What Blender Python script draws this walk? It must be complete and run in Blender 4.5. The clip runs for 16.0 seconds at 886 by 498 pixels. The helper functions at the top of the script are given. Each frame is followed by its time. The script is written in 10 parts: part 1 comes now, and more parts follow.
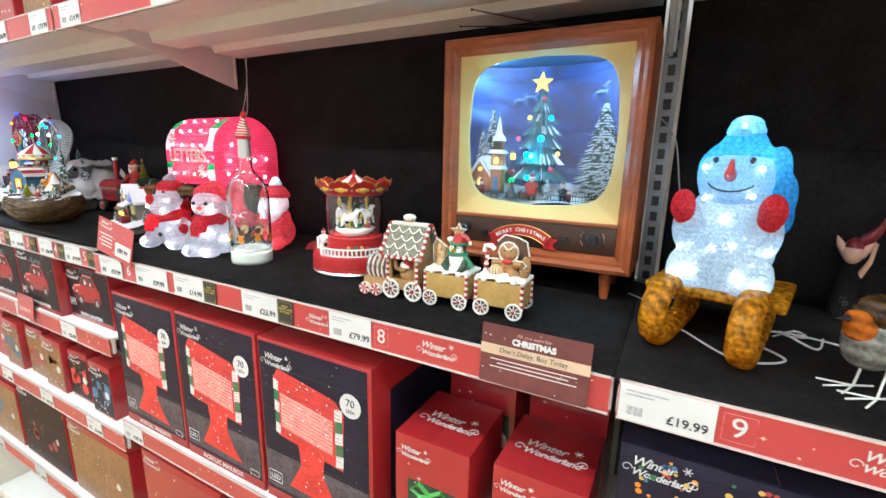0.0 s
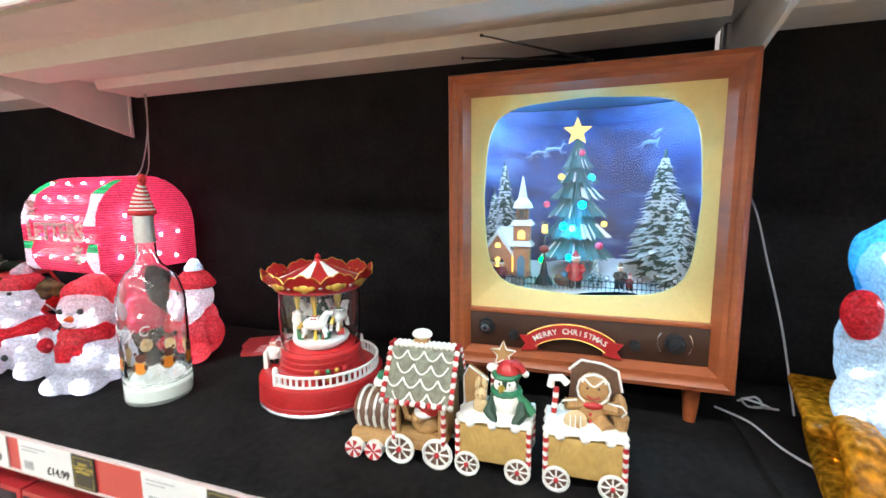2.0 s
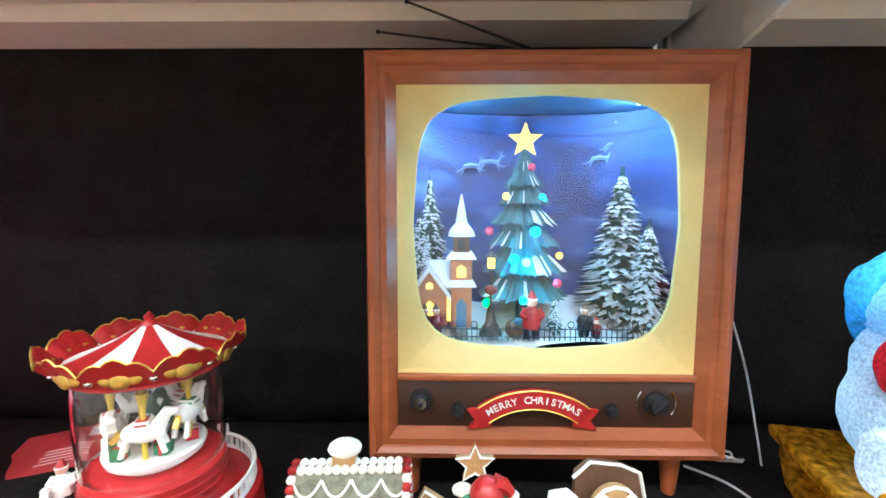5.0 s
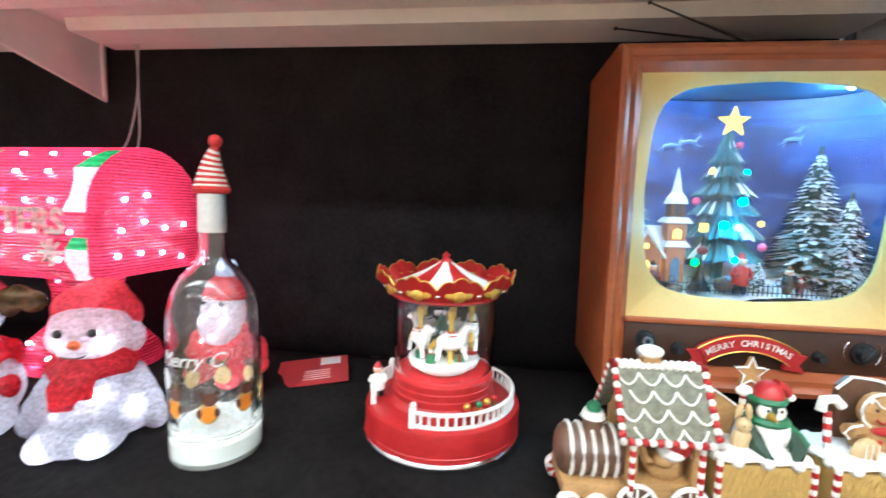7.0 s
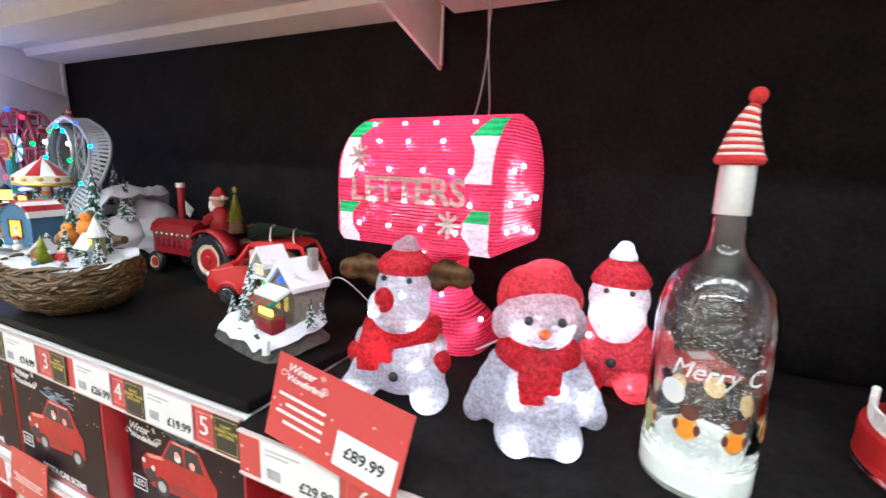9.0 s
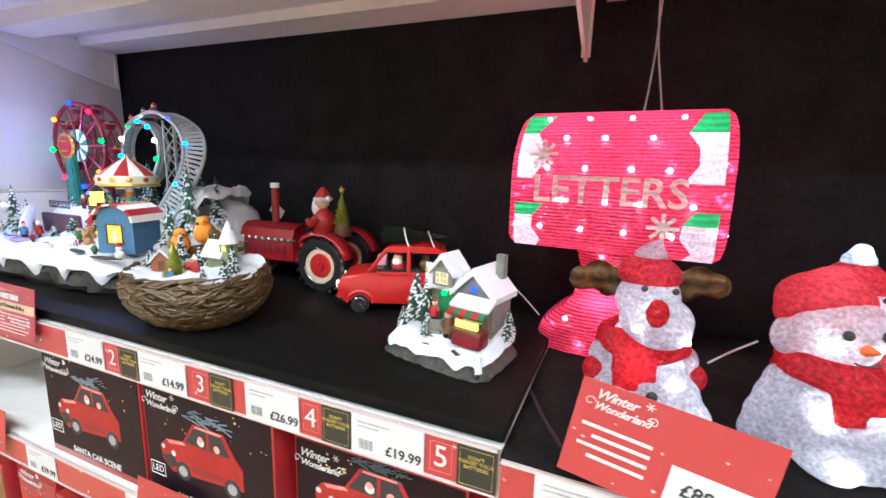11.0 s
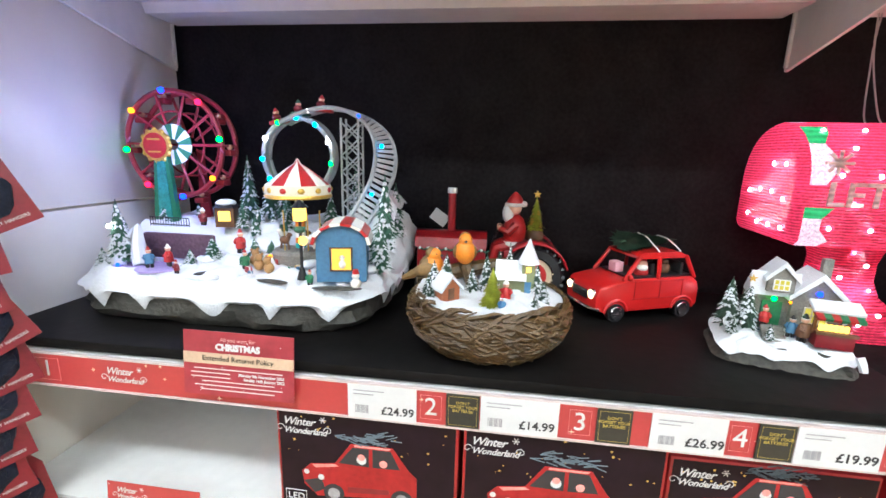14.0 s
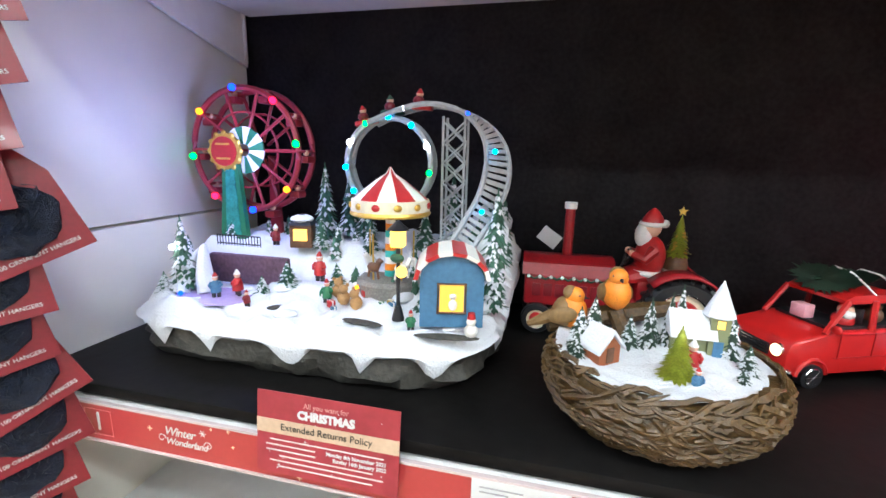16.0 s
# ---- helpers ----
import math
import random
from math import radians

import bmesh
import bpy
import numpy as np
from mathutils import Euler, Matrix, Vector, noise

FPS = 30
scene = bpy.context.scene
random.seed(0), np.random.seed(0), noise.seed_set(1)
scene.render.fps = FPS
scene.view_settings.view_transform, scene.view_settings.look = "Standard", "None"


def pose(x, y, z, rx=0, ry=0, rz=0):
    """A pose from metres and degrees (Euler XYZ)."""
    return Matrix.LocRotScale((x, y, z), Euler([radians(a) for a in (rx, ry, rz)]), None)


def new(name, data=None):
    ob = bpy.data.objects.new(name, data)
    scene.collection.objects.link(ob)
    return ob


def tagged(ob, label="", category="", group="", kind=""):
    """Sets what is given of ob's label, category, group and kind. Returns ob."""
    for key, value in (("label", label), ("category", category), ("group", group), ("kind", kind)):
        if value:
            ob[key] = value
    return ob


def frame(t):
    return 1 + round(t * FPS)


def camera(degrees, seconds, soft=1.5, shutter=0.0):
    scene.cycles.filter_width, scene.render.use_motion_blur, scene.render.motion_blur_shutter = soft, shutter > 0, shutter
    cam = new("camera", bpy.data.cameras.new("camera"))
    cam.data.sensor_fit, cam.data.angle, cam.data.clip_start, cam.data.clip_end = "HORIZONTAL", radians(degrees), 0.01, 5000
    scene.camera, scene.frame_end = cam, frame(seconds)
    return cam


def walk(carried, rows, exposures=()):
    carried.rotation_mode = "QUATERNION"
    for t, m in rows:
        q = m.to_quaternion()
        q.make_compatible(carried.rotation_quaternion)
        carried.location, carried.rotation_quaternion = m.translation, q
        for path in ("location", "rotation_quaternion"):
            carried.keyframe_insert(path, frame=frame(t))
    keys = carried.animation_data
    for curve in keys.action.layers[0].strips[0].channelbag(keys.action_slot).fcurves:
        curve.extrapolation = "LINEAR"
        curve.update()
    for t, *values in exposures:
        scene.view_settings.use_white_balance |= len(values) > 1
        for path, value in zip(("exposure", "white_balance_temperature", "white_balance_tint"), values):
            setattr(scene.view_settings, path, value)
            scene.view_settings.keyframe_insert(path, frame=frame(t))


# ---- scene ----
cam = camera(91.4, 16.0, soft=1.5, shutter=0.3)
METRES, EYE, TILT, LEAN, TURN = 2.067, 1.4, 0.0, 0.0, 28.0
ROWS = [
    (0.0, 0.0, 0.0, 0.0, 0.25, -12.35, -1.13),
    (0.5, -0.0218, 0.0156, 0.0047, 0.63, -12.24, -0.82),
    (1.0, -0.0566, 0.0315, 0.0146, -2.14, -10.81, 0.13),
    (1.5, -0.0544, 0.0662, 0.0216, -7.96, -8.95, 0.37),
    (2.0, -0.0462, 0.1096, 0.0212, -9.78, -7.59, 0.55),
    (2.5, -0.0563, 0.1345, 0.019, -11.08, -6.62, 0.57),
    (3.0, -0.0837, 0.1536, 0.0193, -14.84, -6.31, 0.23),
    (3.5, -0.0831, 0.16, 0.0206, -25.22, -6.32, -0.71),
    (6.0, -0.0381, 0.1927, 0.0235, -27.32, -5.01, -0.06),
    (6.5, -0.0917, 0.1908, 0.0166, -25.06, -5.13, -0.32),
    (7.0, -0.1499, 0.1857, 0.0071, -21.15, -5.76, -1.56),
    (7.5, -0.187, 0.1919, 0.0039, -15.99, -7.22, -2.44),
    (8.0, -0.2083, 0.2189, 0.0038, -8.2, -8.54, -2.02),
    (8.5, -0.2289, 0.2426, 0.001, -2.78, -9.74, -2.0),
    (9.0, -0.2732, 0.2499, 0.004, -2.87, -10.15, -2.01),
    (11.5, -0.4159, 0.2944, 0.0014, -7.69, -10.62, -1.66),
    (12.0, -0.4606, 0.3211, 0.0062, -11.89, -10.66, -1.18),
    (12.5, -0.513, 0.3318, 0.0079, -17.36, -10.98, -0.86),
    (13.0, -0.5588, 0.3402, 0.0074, -19.37, -11.58, -0.91),
    (13.5, -0.5871, 0.3417, 0.0089, -20.01, -12.2, -1.21),
    (14.0, -0.6053, 0.3447, 0.0105, -20.22, -12.41, -1.47),
    (14.5, -0.6208, 0.3509, 0.0096, -18.1, -12.6, -2.1),
    (15.0, -0.6238, 0.3703, 0.0094, -15.19, -12.54, -2.64),
    (15.5, -0.6186, 0.4, 0.0112, -11.96, -12.41, -2.38),
    (16.0, -0.6254, 0.4145, 0.0117, -14.36, -12.22, -1.3),
]
walk(cam, [(t, pose(0, 0, EYE, TILT, LEAN, TURN) @ pose(METRES * x, METRES * y, METRES * z, 90 + pitch, roll, yaw)) for t, x, y, z, yaw, pitch, roll in ROWS],
     exposures=[(0.0, 0.0, 6350, 3), (3.5, 0.10, 6400, 6), (7.0, 0.16, 6150, 6), (8.5, 0.05, 6150, 6), (12.0, 0.06, 6250, 6), (16.0, 0.0, 6200, 6)])

# ---- world and large lights ----
world = bpy.data.worlds.new("shop_air")
scene.world = world
world.use_nodes = True
world.node_tree.nodes["Background"].inputs[0].default_value = (0.9, 0.93, 1.0, 1)
world.node_tree.nodes["Background"].inputs[1].default_value = 0.05
scene.view_settings.exposure = 0.0


def lamp(name, x, y, z, watts, colour=(1, 1, 1), radius=0.01):
    data = bpy.data.lights.new(name, "POINT")
    data.energy, data.color, data.shadow_soft_size = watts, colour, radius
    ob = new(name, data)
    ob.location = (x, y, z)
    return ob


# light-emitting diodes inside the lit figures
lamp("mailbox_led_light", -1.03, 0.675, 1.41, 0.46, (1, 0.75, 0.85), 0.02)
lamp("mailbox_led_light", -0.93, 0.67, 1.41, 0.46, (1, 0.75, 0.85), 0.02)
lamp("mailbox_led_light", -0.975, 0.67, 1.25, 0.25, (1, 0.72, 0.8), 0.015)
lamp("reindeer_led_light", -0.938, 0.534, 1.25, 0.040, (0.82, 0.88, 1), 0.015)
lamp("snow_figure_led_light", -0.81, 0.538, 1.24, 0.036, (0.82, 0.88, 1), 0.015)
lamp("santa_led_light", -0.755, 0.65, 1.25, 0.05, (0.85, 0.9, 1), 0.015)
lamp("snowman_led_light", 0.058, 0.59, 1.312, 0.08, (0.50, 0.76, 1), 0.02)
lamp("snowman_led_light", 0.058, 0.59, 1.385, 0.10, (0.45, 0.78, 1), 0.015)
lamp("snowman_led_light", 0.058, 0.59, 1.425, 0.05, (0.45, 0.80, 1), 0.008)
lamp("television_led_light", -0.275, 0.684, 1.5440, 1.0, (0.42, 0.72, 1), 0.004)
lamp("television_led_light", -0.105, 0.684, 1.5440, 1.0, (0.42, 0.72, 1), 0.004)
lamp("television_led_light", -0.205, 0.672, 1.40, 0.28, (0.05, 0.62, 1), 0.004)
lamp("fairground_led_light", -1.70, 0.60, 1.37, 0.40, (0.35, 0.80, 1), 0.015)
lamp("fairground_led_light", -1.90, 0.575, 1.43, 0.70, (0.32, 0.38, 1), 0.015)


# ---- materials ----
def mat(name, colour, rough=0.5, metal=0.0, var=0.12, scale=60.0, bump=0.0, coat=0.0, stretch=(1, 1, 1), spec=0.5):
    """A painted or moulded surface: colour that varies at two scales, a slight relief, uneven gloss."""
    m = bpy.data.materials.new(name)
    m.use_nodes = True
    nt = m.node_tree
    b = nt.nodes["Principled BSDF"]
    tc = nt.nodes.new("ShaderNodeTexCoord")
    mp = nt.nodes.new("ShaderNodeMapping")
    mp.inputs["Scale"].default_value = stretch
    nt.links.new(tc.outputs["Object"], mp.inputs["Vector"])
    fine = nt.nodes.new("ShaderNodeTexNoise")
    fine.inputs["Scale"].default_value, fine.inputs["Detail"].default_value = scale * 4, 4
    coarse = nt.nodes.new("ShaderNodeTexNoise")
    coarse.inputs["Scale"].default_value, coarse.inputs["Detail"].default_value = scale * 0.5, 3
    for n in (fine, coarse):
        nt.links.new(mp.outputs[0], n.inputs["Vector"])
    mul = nt.nodes.new("ShaderNodeMath")
    mul.operation = "ADD"
    nt.links.new(fine.outputs["Fac"], mul.inputs[0])
    nt.links.new(coarse.outputs["Fac"], mul.inputs[1])
    rng = nt.nodes.new("ShaderNodeMapRange")
    rng.inputs["From Min"].default_value, rng.inputs["From Max"].default_value = 0.6, 1.4
    rng.inputs["To Min"].default_value, rng.inputs["To Max"].default_value = 1 - var, 1 + var
    nt.links.new(mul.outputs[0], rng.inputs["Value"])
    mix = nt.nodes.new("ShaderNodeMix")
    mix.data_type, mix.blend_type = "RGBA", "MULTIPLY"
    mix.inputs["Factor"].default_value = 1
    mix.inputs["A"].default_value = (*colour, 1)
    nt.links.new(rng.outputs[0], mix.inputs["B"])
    nt.links.new(mix.outputs["Result"], b.inputs["Base Color"])
    b.inputs["Roughness"].default_value, b.inputs["Metallic"].default_value = rough, metal
    b.inputs["Coat Weight"].default_value = coat
    b.inputs["Specular IOR Level"].default_value = spec
    if bump:
        bm_ = nt.nodes.new("ShaderNodeBump")
        bm_.inputs["Strength"].default_value, bm_.inputs["Distance"].default_value = bump, 0.002
        nt.links.new(mul.outputs[0], bm_.inputs["Height"])
        nt.links.new(bm_.outputs[0], b.inputs["Normal"])
    return m


def glow(name, colour, strength):
    m = bpy.data.materials.new(name)
    m.use_nodes = True
    nt = m.node_tree
    nt.nodes.clear()
    e = nt.nodes.new("ShaderNodeEmission")
    e.inputs[0].default_value, e.inputs[1].default_value = (*colour, 1), strength
    o = nt.nodes.new("ShaderNodeOutputMaterial")
    nt.links.new(e.outputs[0], o.inputs[0])
    return m


def acrylic(name, colour, through_colour=None, rows=900.0, share=0.6, wound=0.5, grain=170.0, gloss=0.2, low=0.6, see=0.0):
    """Spun acrylic strands over a hollow figure: lets the light inside show through, with fine wound ridges."""
    m = bpy.data.materials.new(name)
    m.use_nodes = True
    nt = m.node_tree
    nt.nodes.clear()
    tc = nt.nodes.new("ShaderNodeTexCoord")
    wave = nt.nodes.new("ShaderNodeTexWave")
    wave.bands_direction = "Z"
    wave.inputs["Scale"].default_value, wave.inputs["Distortion"].default_value = rows / 20.0, 1.6
    wave.inputs["Detail"].default_value, wave.inputs["Detail Scale"].default_value = 3, 1.2
    nz = nt.nodes.new("ShaderNodeTexNoise")
    nz.inputs["Scale"].default_value, nz.inputs["Detail"].default_value = grain, 6
    nt.links.new(tc.outputs["Object"], wave.inputs["Vector"])
    nt.links.new(tc.outputs["Object"], nz.inputs["Vector"])
    s = nt.nodes.new("ShaderNodeMath")
    s.operation = "MULTIPLY_ADD"
    s.inputs[1].default_value = wound
    nt.links.new(wave.outputs["Fac"], s.inputs[0])
    nt.links.new(nz.outputs["Fac"], s.inputs[2])
    # shade in the furrows between strands is put into the colour, down to low
    rng = nt.nodes.new("ShaderNodeMapRange")
    rng.inputs["From Min"].default_value, rng.inputs["From Max"].default_value = 0.35, 0.65 + wound
    rng.inputs["To Min"].default_value, rng.inputs["To Max"].default_value = low, 1.08
    nt.links.new(s.outputs[0], rng.inputs["Value"])
    cols = []
    for c in (colour, through_colour or colour):
        mix = nt.nodes.new("ShaderNodeMix")
        mix.data_type, mix.blend_type = "RGBA", "MULTIPLY"
        mix.inputs["Factor"].default_value, mix.inputs["A"].default_value = 1, (*c, 1)
        nt.links.new(rng.outputs[0], mix.inputs["B"])
        cols.append(mix)
    bump = nt.nodes.new("ShaderNodeBump")
    bump.inputs["Strength"].default_value, bump.inputs["Distance"].default_value = 1.0, 0.003
    nt.links.new(s.outputs[0], bump.inputs["Height"])
    p = nt.nodes.new("ShaderNodeBsdfPrincipled")
    p.inputs["Roughness"].default_value = gloss
    nt.links.new(cols[0].outputs["Result"], p.inputs["Base Color"])
    t = nt.nodes.new("ShaderNodeBsdfTranslucent")
    nt.links.new(cols[1].outputs["Result"], t.inputs[0])
    nt.links.new(bump.outputs[0], p.inputs["Normal"])
    nt.links.new(bump.outputs[0], t.inputs["Normal"])
    mx = nt.nodes.new("ShaderNodeMixShader")
    mx.inputs[0].default_value = share
    nt.links.new(p.outputs[0], mx.inputs[1])
    nt.links.new(t.outputs[0], mx.inputs[2])
    open_ = nt.nodes.new("ShaderNodeBsdfTransparent")
    nt.links.new(cols[1].outputs["Result"], open_.inputs[0])
    gap = nt.nodes.new("ShaderNodeMixShader")
    share_open = nt.nodes.new("ShaderNodeMapRange")
    share_open.inputs["From Min"].default_value, share_open.inputs["From Max"].default_value = 0.35, 0.65 + wound
    share_open.inputs["To Min"].default_value, share_open.inputs["To Max"].default_value = 1.7 * see, 0.3 * see
    nt.links.new(s.outputs[0], share_open.inputs["Value"])
    nt.links.new(share_open.outputs[0], gap.inputs[0])
    nt.links.new(mx.outputs[0], gap.inputs[1])
    nt.links.new(open_.outputs[0], gap.inputs[2])
    o = nt.nodes.new("ShaderNodeOutputMaterial")
    nt.links.new(gap.outputs[0], o.inputs[0])
    return m


def clear(name, ior=1.45, colour=(1, 1, 1), rough=0.0):
    m = bpy.data.materials.new(name)
    m.use_nodes = True
    b = m.node_tree.nodes["Principled BSDF"]
    b.inputs["Transmission Weight"].default_value, b.inputs["IOR"].default_value = 1, ior
    b.inputs["Roughness"].default_value, b.inputs["Base Color"].default_value = rough, (*colour, 1)
    return m


RED = mat("red_paint", (0.42, 0.018, 0.020), 0.35, var=0.15)
RED_PRINT = mat("red_card", (0.44, 0.045, 0.05), 0.32, var=0.06, coat=0.3)
RED_DARK = mat("dark_red_card", (0.20, 0.012, 0.02), 0.35, var=0.2, scale=20)
WHITE = mat("white_paint", (0.78, 0.76, 0.72), 0.4, var=0.06)
LABEL = mat("white_label_paper", (0.62, 0.63, 0.64), 0.45, var=0.03)
INK = mat("black_ink", (0.03, 0.03, 0.035), 0.5, var=0.1)
GREY_INK = mat("grey_ink", (0.35, 0.35, 0.37), 0.5, var=0.3, scale=400)
SIGN_BLACK = mat("black_card", (0.03, 0.03, 0.025), 0.5, var=0.2)
GOLD_INK = mat("gold_ink", (0.5, 0.38, 0.08), 0.45, var=0.1)
STEEL = mat("powder_coated_steel", (0.74, 0.73, 0.72), 0.45, var=0.06, scale=15, bump=0.05)
PANEL = mat("cream_panel", (0.69, 0.66, 0.58), 0.5, var=0.05, scale=6, bump=0.04)
FABRIC = mat("black_felt", (0.0155, 0.0138, 0.0147), 0.95, var=0.5, scale=40, bump=0.5, spec=0.08)
DECK = mat("black_board", (0.0065, 0.0058, 0.0056), 0.5, var=0.5, scale=18, bump=0.12, spec=0.09)
CLOTH = mat("black_felt_sheet", (0.011, 0.0095, 0.0095), 0.9, var=0.6, scale=30, bump=0.5, spec=0.08)
ZINC = mat("zinc_plated_steel", (0.26, 0.27, 0.29), 0.45, metal=0.9, var=0.15)
SNOW = mat("snow_flock", (0.70, 0.72, 0.76), 0.8, var=0.05, scale=120, bump=0.6)
ROCK = mat("painted_rock", (0.046, 0.043, 0.036), 0.7, var=0.55, scale=45, bump=0.8)
PINE = mat("pine_needles", (0.03, 0.10, 0.06), 0.6, var=0.4, scale=200)
PINE_DARK = mat("dark_pine_needles", (0.02, 0.05, 0.03), 0.6, var=0.4, scale=200)
PINE_GOLD = mat("gold_green_tinsel", (0.30, 0.34, 0.04), 0.3, metal=0.4, var=0.5, scale=300)
BROWN = mat("brown_paint", (0.13, 0.06, 0.03), 0.5, var=0.3)
BLACK = mat("black_plastic", (0.015, 0.015, 0.017), 0.35, var=0.2)
GOLD = mat("gold_paint", (0.65, 0.42, 0.09), 0.32, metal=0.7, var=0.2)
CHROME = mat("chrome", (0.75, 0.75, 0.77), 0.15, metal=1.0, var=0.05)
SKIN = mat("resin_face_paint", (0.72, 0.42, 0.30), 0.5, var=0.1)
BLUE = mat("blue_paint", (0.06, 0.17, 0.30), 0.5, var=0.2)
GREEN = mat("green_paint", (0.02, 0.16, 0.07), 0.45, var=0.2)
STONE = mat("grey_stone_paint", (0.20, 0.19, 0.17), 0.7, var=0.4, scale=120, bump=0.4)
SILVER = mat("silver_grey_plastic", (0.42, 0.43, 0.44), 0.4, var=0.15)
ORANGE = mat("orange_breast_paint", (0.78, 0.24, 0.02), 0.5, var=0.2, scale=150)
GLASS = clear("clear_glass")
WARM = glow("warm_window_light", (1.0, 0.62, 0.12), 3.0)
LED_WHITE = glow("white_led", (1.0, 0.97, 1.0), 48.0)
LED_BLUE = glow("blue_led", (0.006, 0.03, 1.0), 9.0)
LED_GREEN = glow("green_led", (0.004, 1.0, 0.07), 8.0)
LED_RED = glow("red_led", (1.0, 0.006, 0.04), 9.0)
LED_AMBER = glow("amber_led", (1.0, 0.26, 0.012), 4.5)
LED_CYAN = glow("cyan_led", (0.008, 0.42, 1.0), 16.0)


# ---- mesh helpers ----
def paint(geom, mi):
    for v in geom:
        for f in v.link_faces:
            f.material_index = mi


def box(bm, c, s, mi=0, rot=None, bev=0.0):
    m = Matrix.Translation(c) @ (rot or Matrix()) @ Matrix.Diagonal((*s, 1))
    vs = bmesh.ops.create_cube(bm, size=1, matrix=m)["verts"]
    paint(vs, mi)
    if bev:
        es = list({e for v in vs for e in v.link_edges})
        bmesh.ops.bevel(bm, geom=es, offset=bev, segments=2, profile=0.5, affect="EDGES")


def cyl(bm, c, r1, r2, h, mi=0, seg=16, rot=None):
    """A cone or cylinder that stands on c, or along rot's z."""
    m = Matrix.Translation(c) @ (rot or Matrix()) @ Matrix.Translation((0, 0, h / 2))
    vs = bmesh.ops.create_cone(bm, cap_ends=True, segments=seg, radius1=r1, radius2=max(r2, 1e-5), depth=h, matrix=m)["verts"]
    paint(vs, mi)


def ball(bm, c, r, s=(1, 1, 1), mi=0, seg=14, rot=None):
    m = Matrix.Translation(c) @ (rot or Matrix()) @ Matrix.Diagonal((r * s[0], r * s[1], r * s[2], 1))
    vs = bmesh.ops.create_uvsphere(bm, u_segments=seg, v_segments=max(6, seg // 2 + 1), radius=1, matrix=m)["verts"]
    paint(vs, mi)


def lathe(bm, prof, seg=24, mi=0, c=(0, 0, 0), squash=1.0, close=True):
    """A profile of (radius, height) turned about z; mi may be a function of (step, side)."""
    rings = []
    for r, z in prof:
        rings.append([bm.verts.new((c[0] + r * math.cos(2 * math.pi * i / seg), c[1] + squash * r * math.sin(2 * math.pi * i / seg), c[2] + z)) for i in range(seg)])
    for k in range(len(rings) - 1):
        for i in range(seg):
            j = (i + 1) % seg
            f = bm.faces.new((rings[k][i], rings[k][j], rings[k + 1][j], rings[k + 1][i]))
            f.material_index = mi(k, i) if callable(mi) else mi
    if close:
        for ring, flip in ((rings[0], True), (rings[-1], False)):
            f = bm.faces.new(ring[::-1] if flip else ring)
            f.material_index = mi(0 if flip else len(rings) - 2, 0) if callable(mi) else mi


def tube(bm, pts, r, mi=0, seg=6, shut=False):
    pts = [Vector(p) for p in pts]
    n = len(pts)
    rings = []
    for k, p in enumerate(pts):
        a = pts[(k - 1) % n] if shut or k else p
        b = pts[(k + 1) % n] if shut or k < n - 1 else p
        d = (b - a).normalized()
        u = d.cross(Vector((0, 0, 1)))
        if u.length < 0.05:
            u = d.cross(Vector((0, 1, 0)))
        u.normalize()
        w = u.cross(d)
        rr = r[k] if isinstance(r, (list, tuple)) else r
        rings.append([bm.verts.new(p + rr * (u * math.cos(2 * math.pi * i / seg) + w * math.sin(2 * math.pi * i / seg))) for i in range(seg)])
    for k in range(n if shut else n - 1):
        for i in range(seg):
            j = (i + 1) % seg
            f = bm.faces.new((rings[k][i], rings[k][j], rings[(k + 1) % n][j], rings[(k + 1) % n][i]))
            f.material_index = mi
    if not shut:
        bm.faces.new(rings[0][::-1]).material_index = mi
        bm.faces.new(rings[-1]).material_index = mi


def prism(bm, pts, y0, y1, mi=0, m=None):
    """A polygon of (x, z) points, pushed from y0 to y1."""
    m = m or Matrix()
    a = [bm.verts.new(m @ Vector((x, y0, z))) for x, z in pts]
    b = [bm.verts.new(m @ Vector((x, y1, z))) for x, z in pts]
    n = len(pts)
    fs = [bm.faces.new(a), bm.faces.new(b[::-1])]
    for i in range(n):
        fs.append(bm.faces.new((a[(i + 1) % n], a[i], b[i], b[(i + 1) % n])))
    for f in fs:
        f.material_index = mi


def finish(bm, name, mats, smooth=40):
    bmesh.ops.recalc_face_normals(bm, faces=bm.faces[:])
    me = bpy.data.meshes.new(name)
    bm.to_mesh(me)
    bm.free()
    for m in mats if isinstance(mats, (list, tuple)) else [mats]:
        me.materials.append(m)
    if smooth:
        me.polygons.foreach_set("use_smooth", [True] * len(me.polygons))
        me.set_sharp_from_angle(angle=radians(smooth))
    return me


def part(name, bm, mats, parent, label="", smooth=40, at=None):
    ob = new(name, finish(bm, name, mats, smooth))
    ob.parent = parent
    if at is not None:
        ob.matrix_local = at
    return tagged(ob, label)


def thing(name, at, label, category, group=""):
    ob = new(name)
    ob.empty_display_size = 0.02
    ob.matrix_world = at
    return tagged(ob, label, category, group)


def structure(name, bm, mats, label="", smooth=40, category=""):
    return tagged(new(name, finish(bm, name, mats, smooth)), label, category, kind="structure")


def dup(name, ob, at):
    """Another part on the same mesh, under the same parent."""
    o = new(name, ob.data)
    o.parent = ob.parent
    o.matrix_local = at
    return o


WORDS = {}


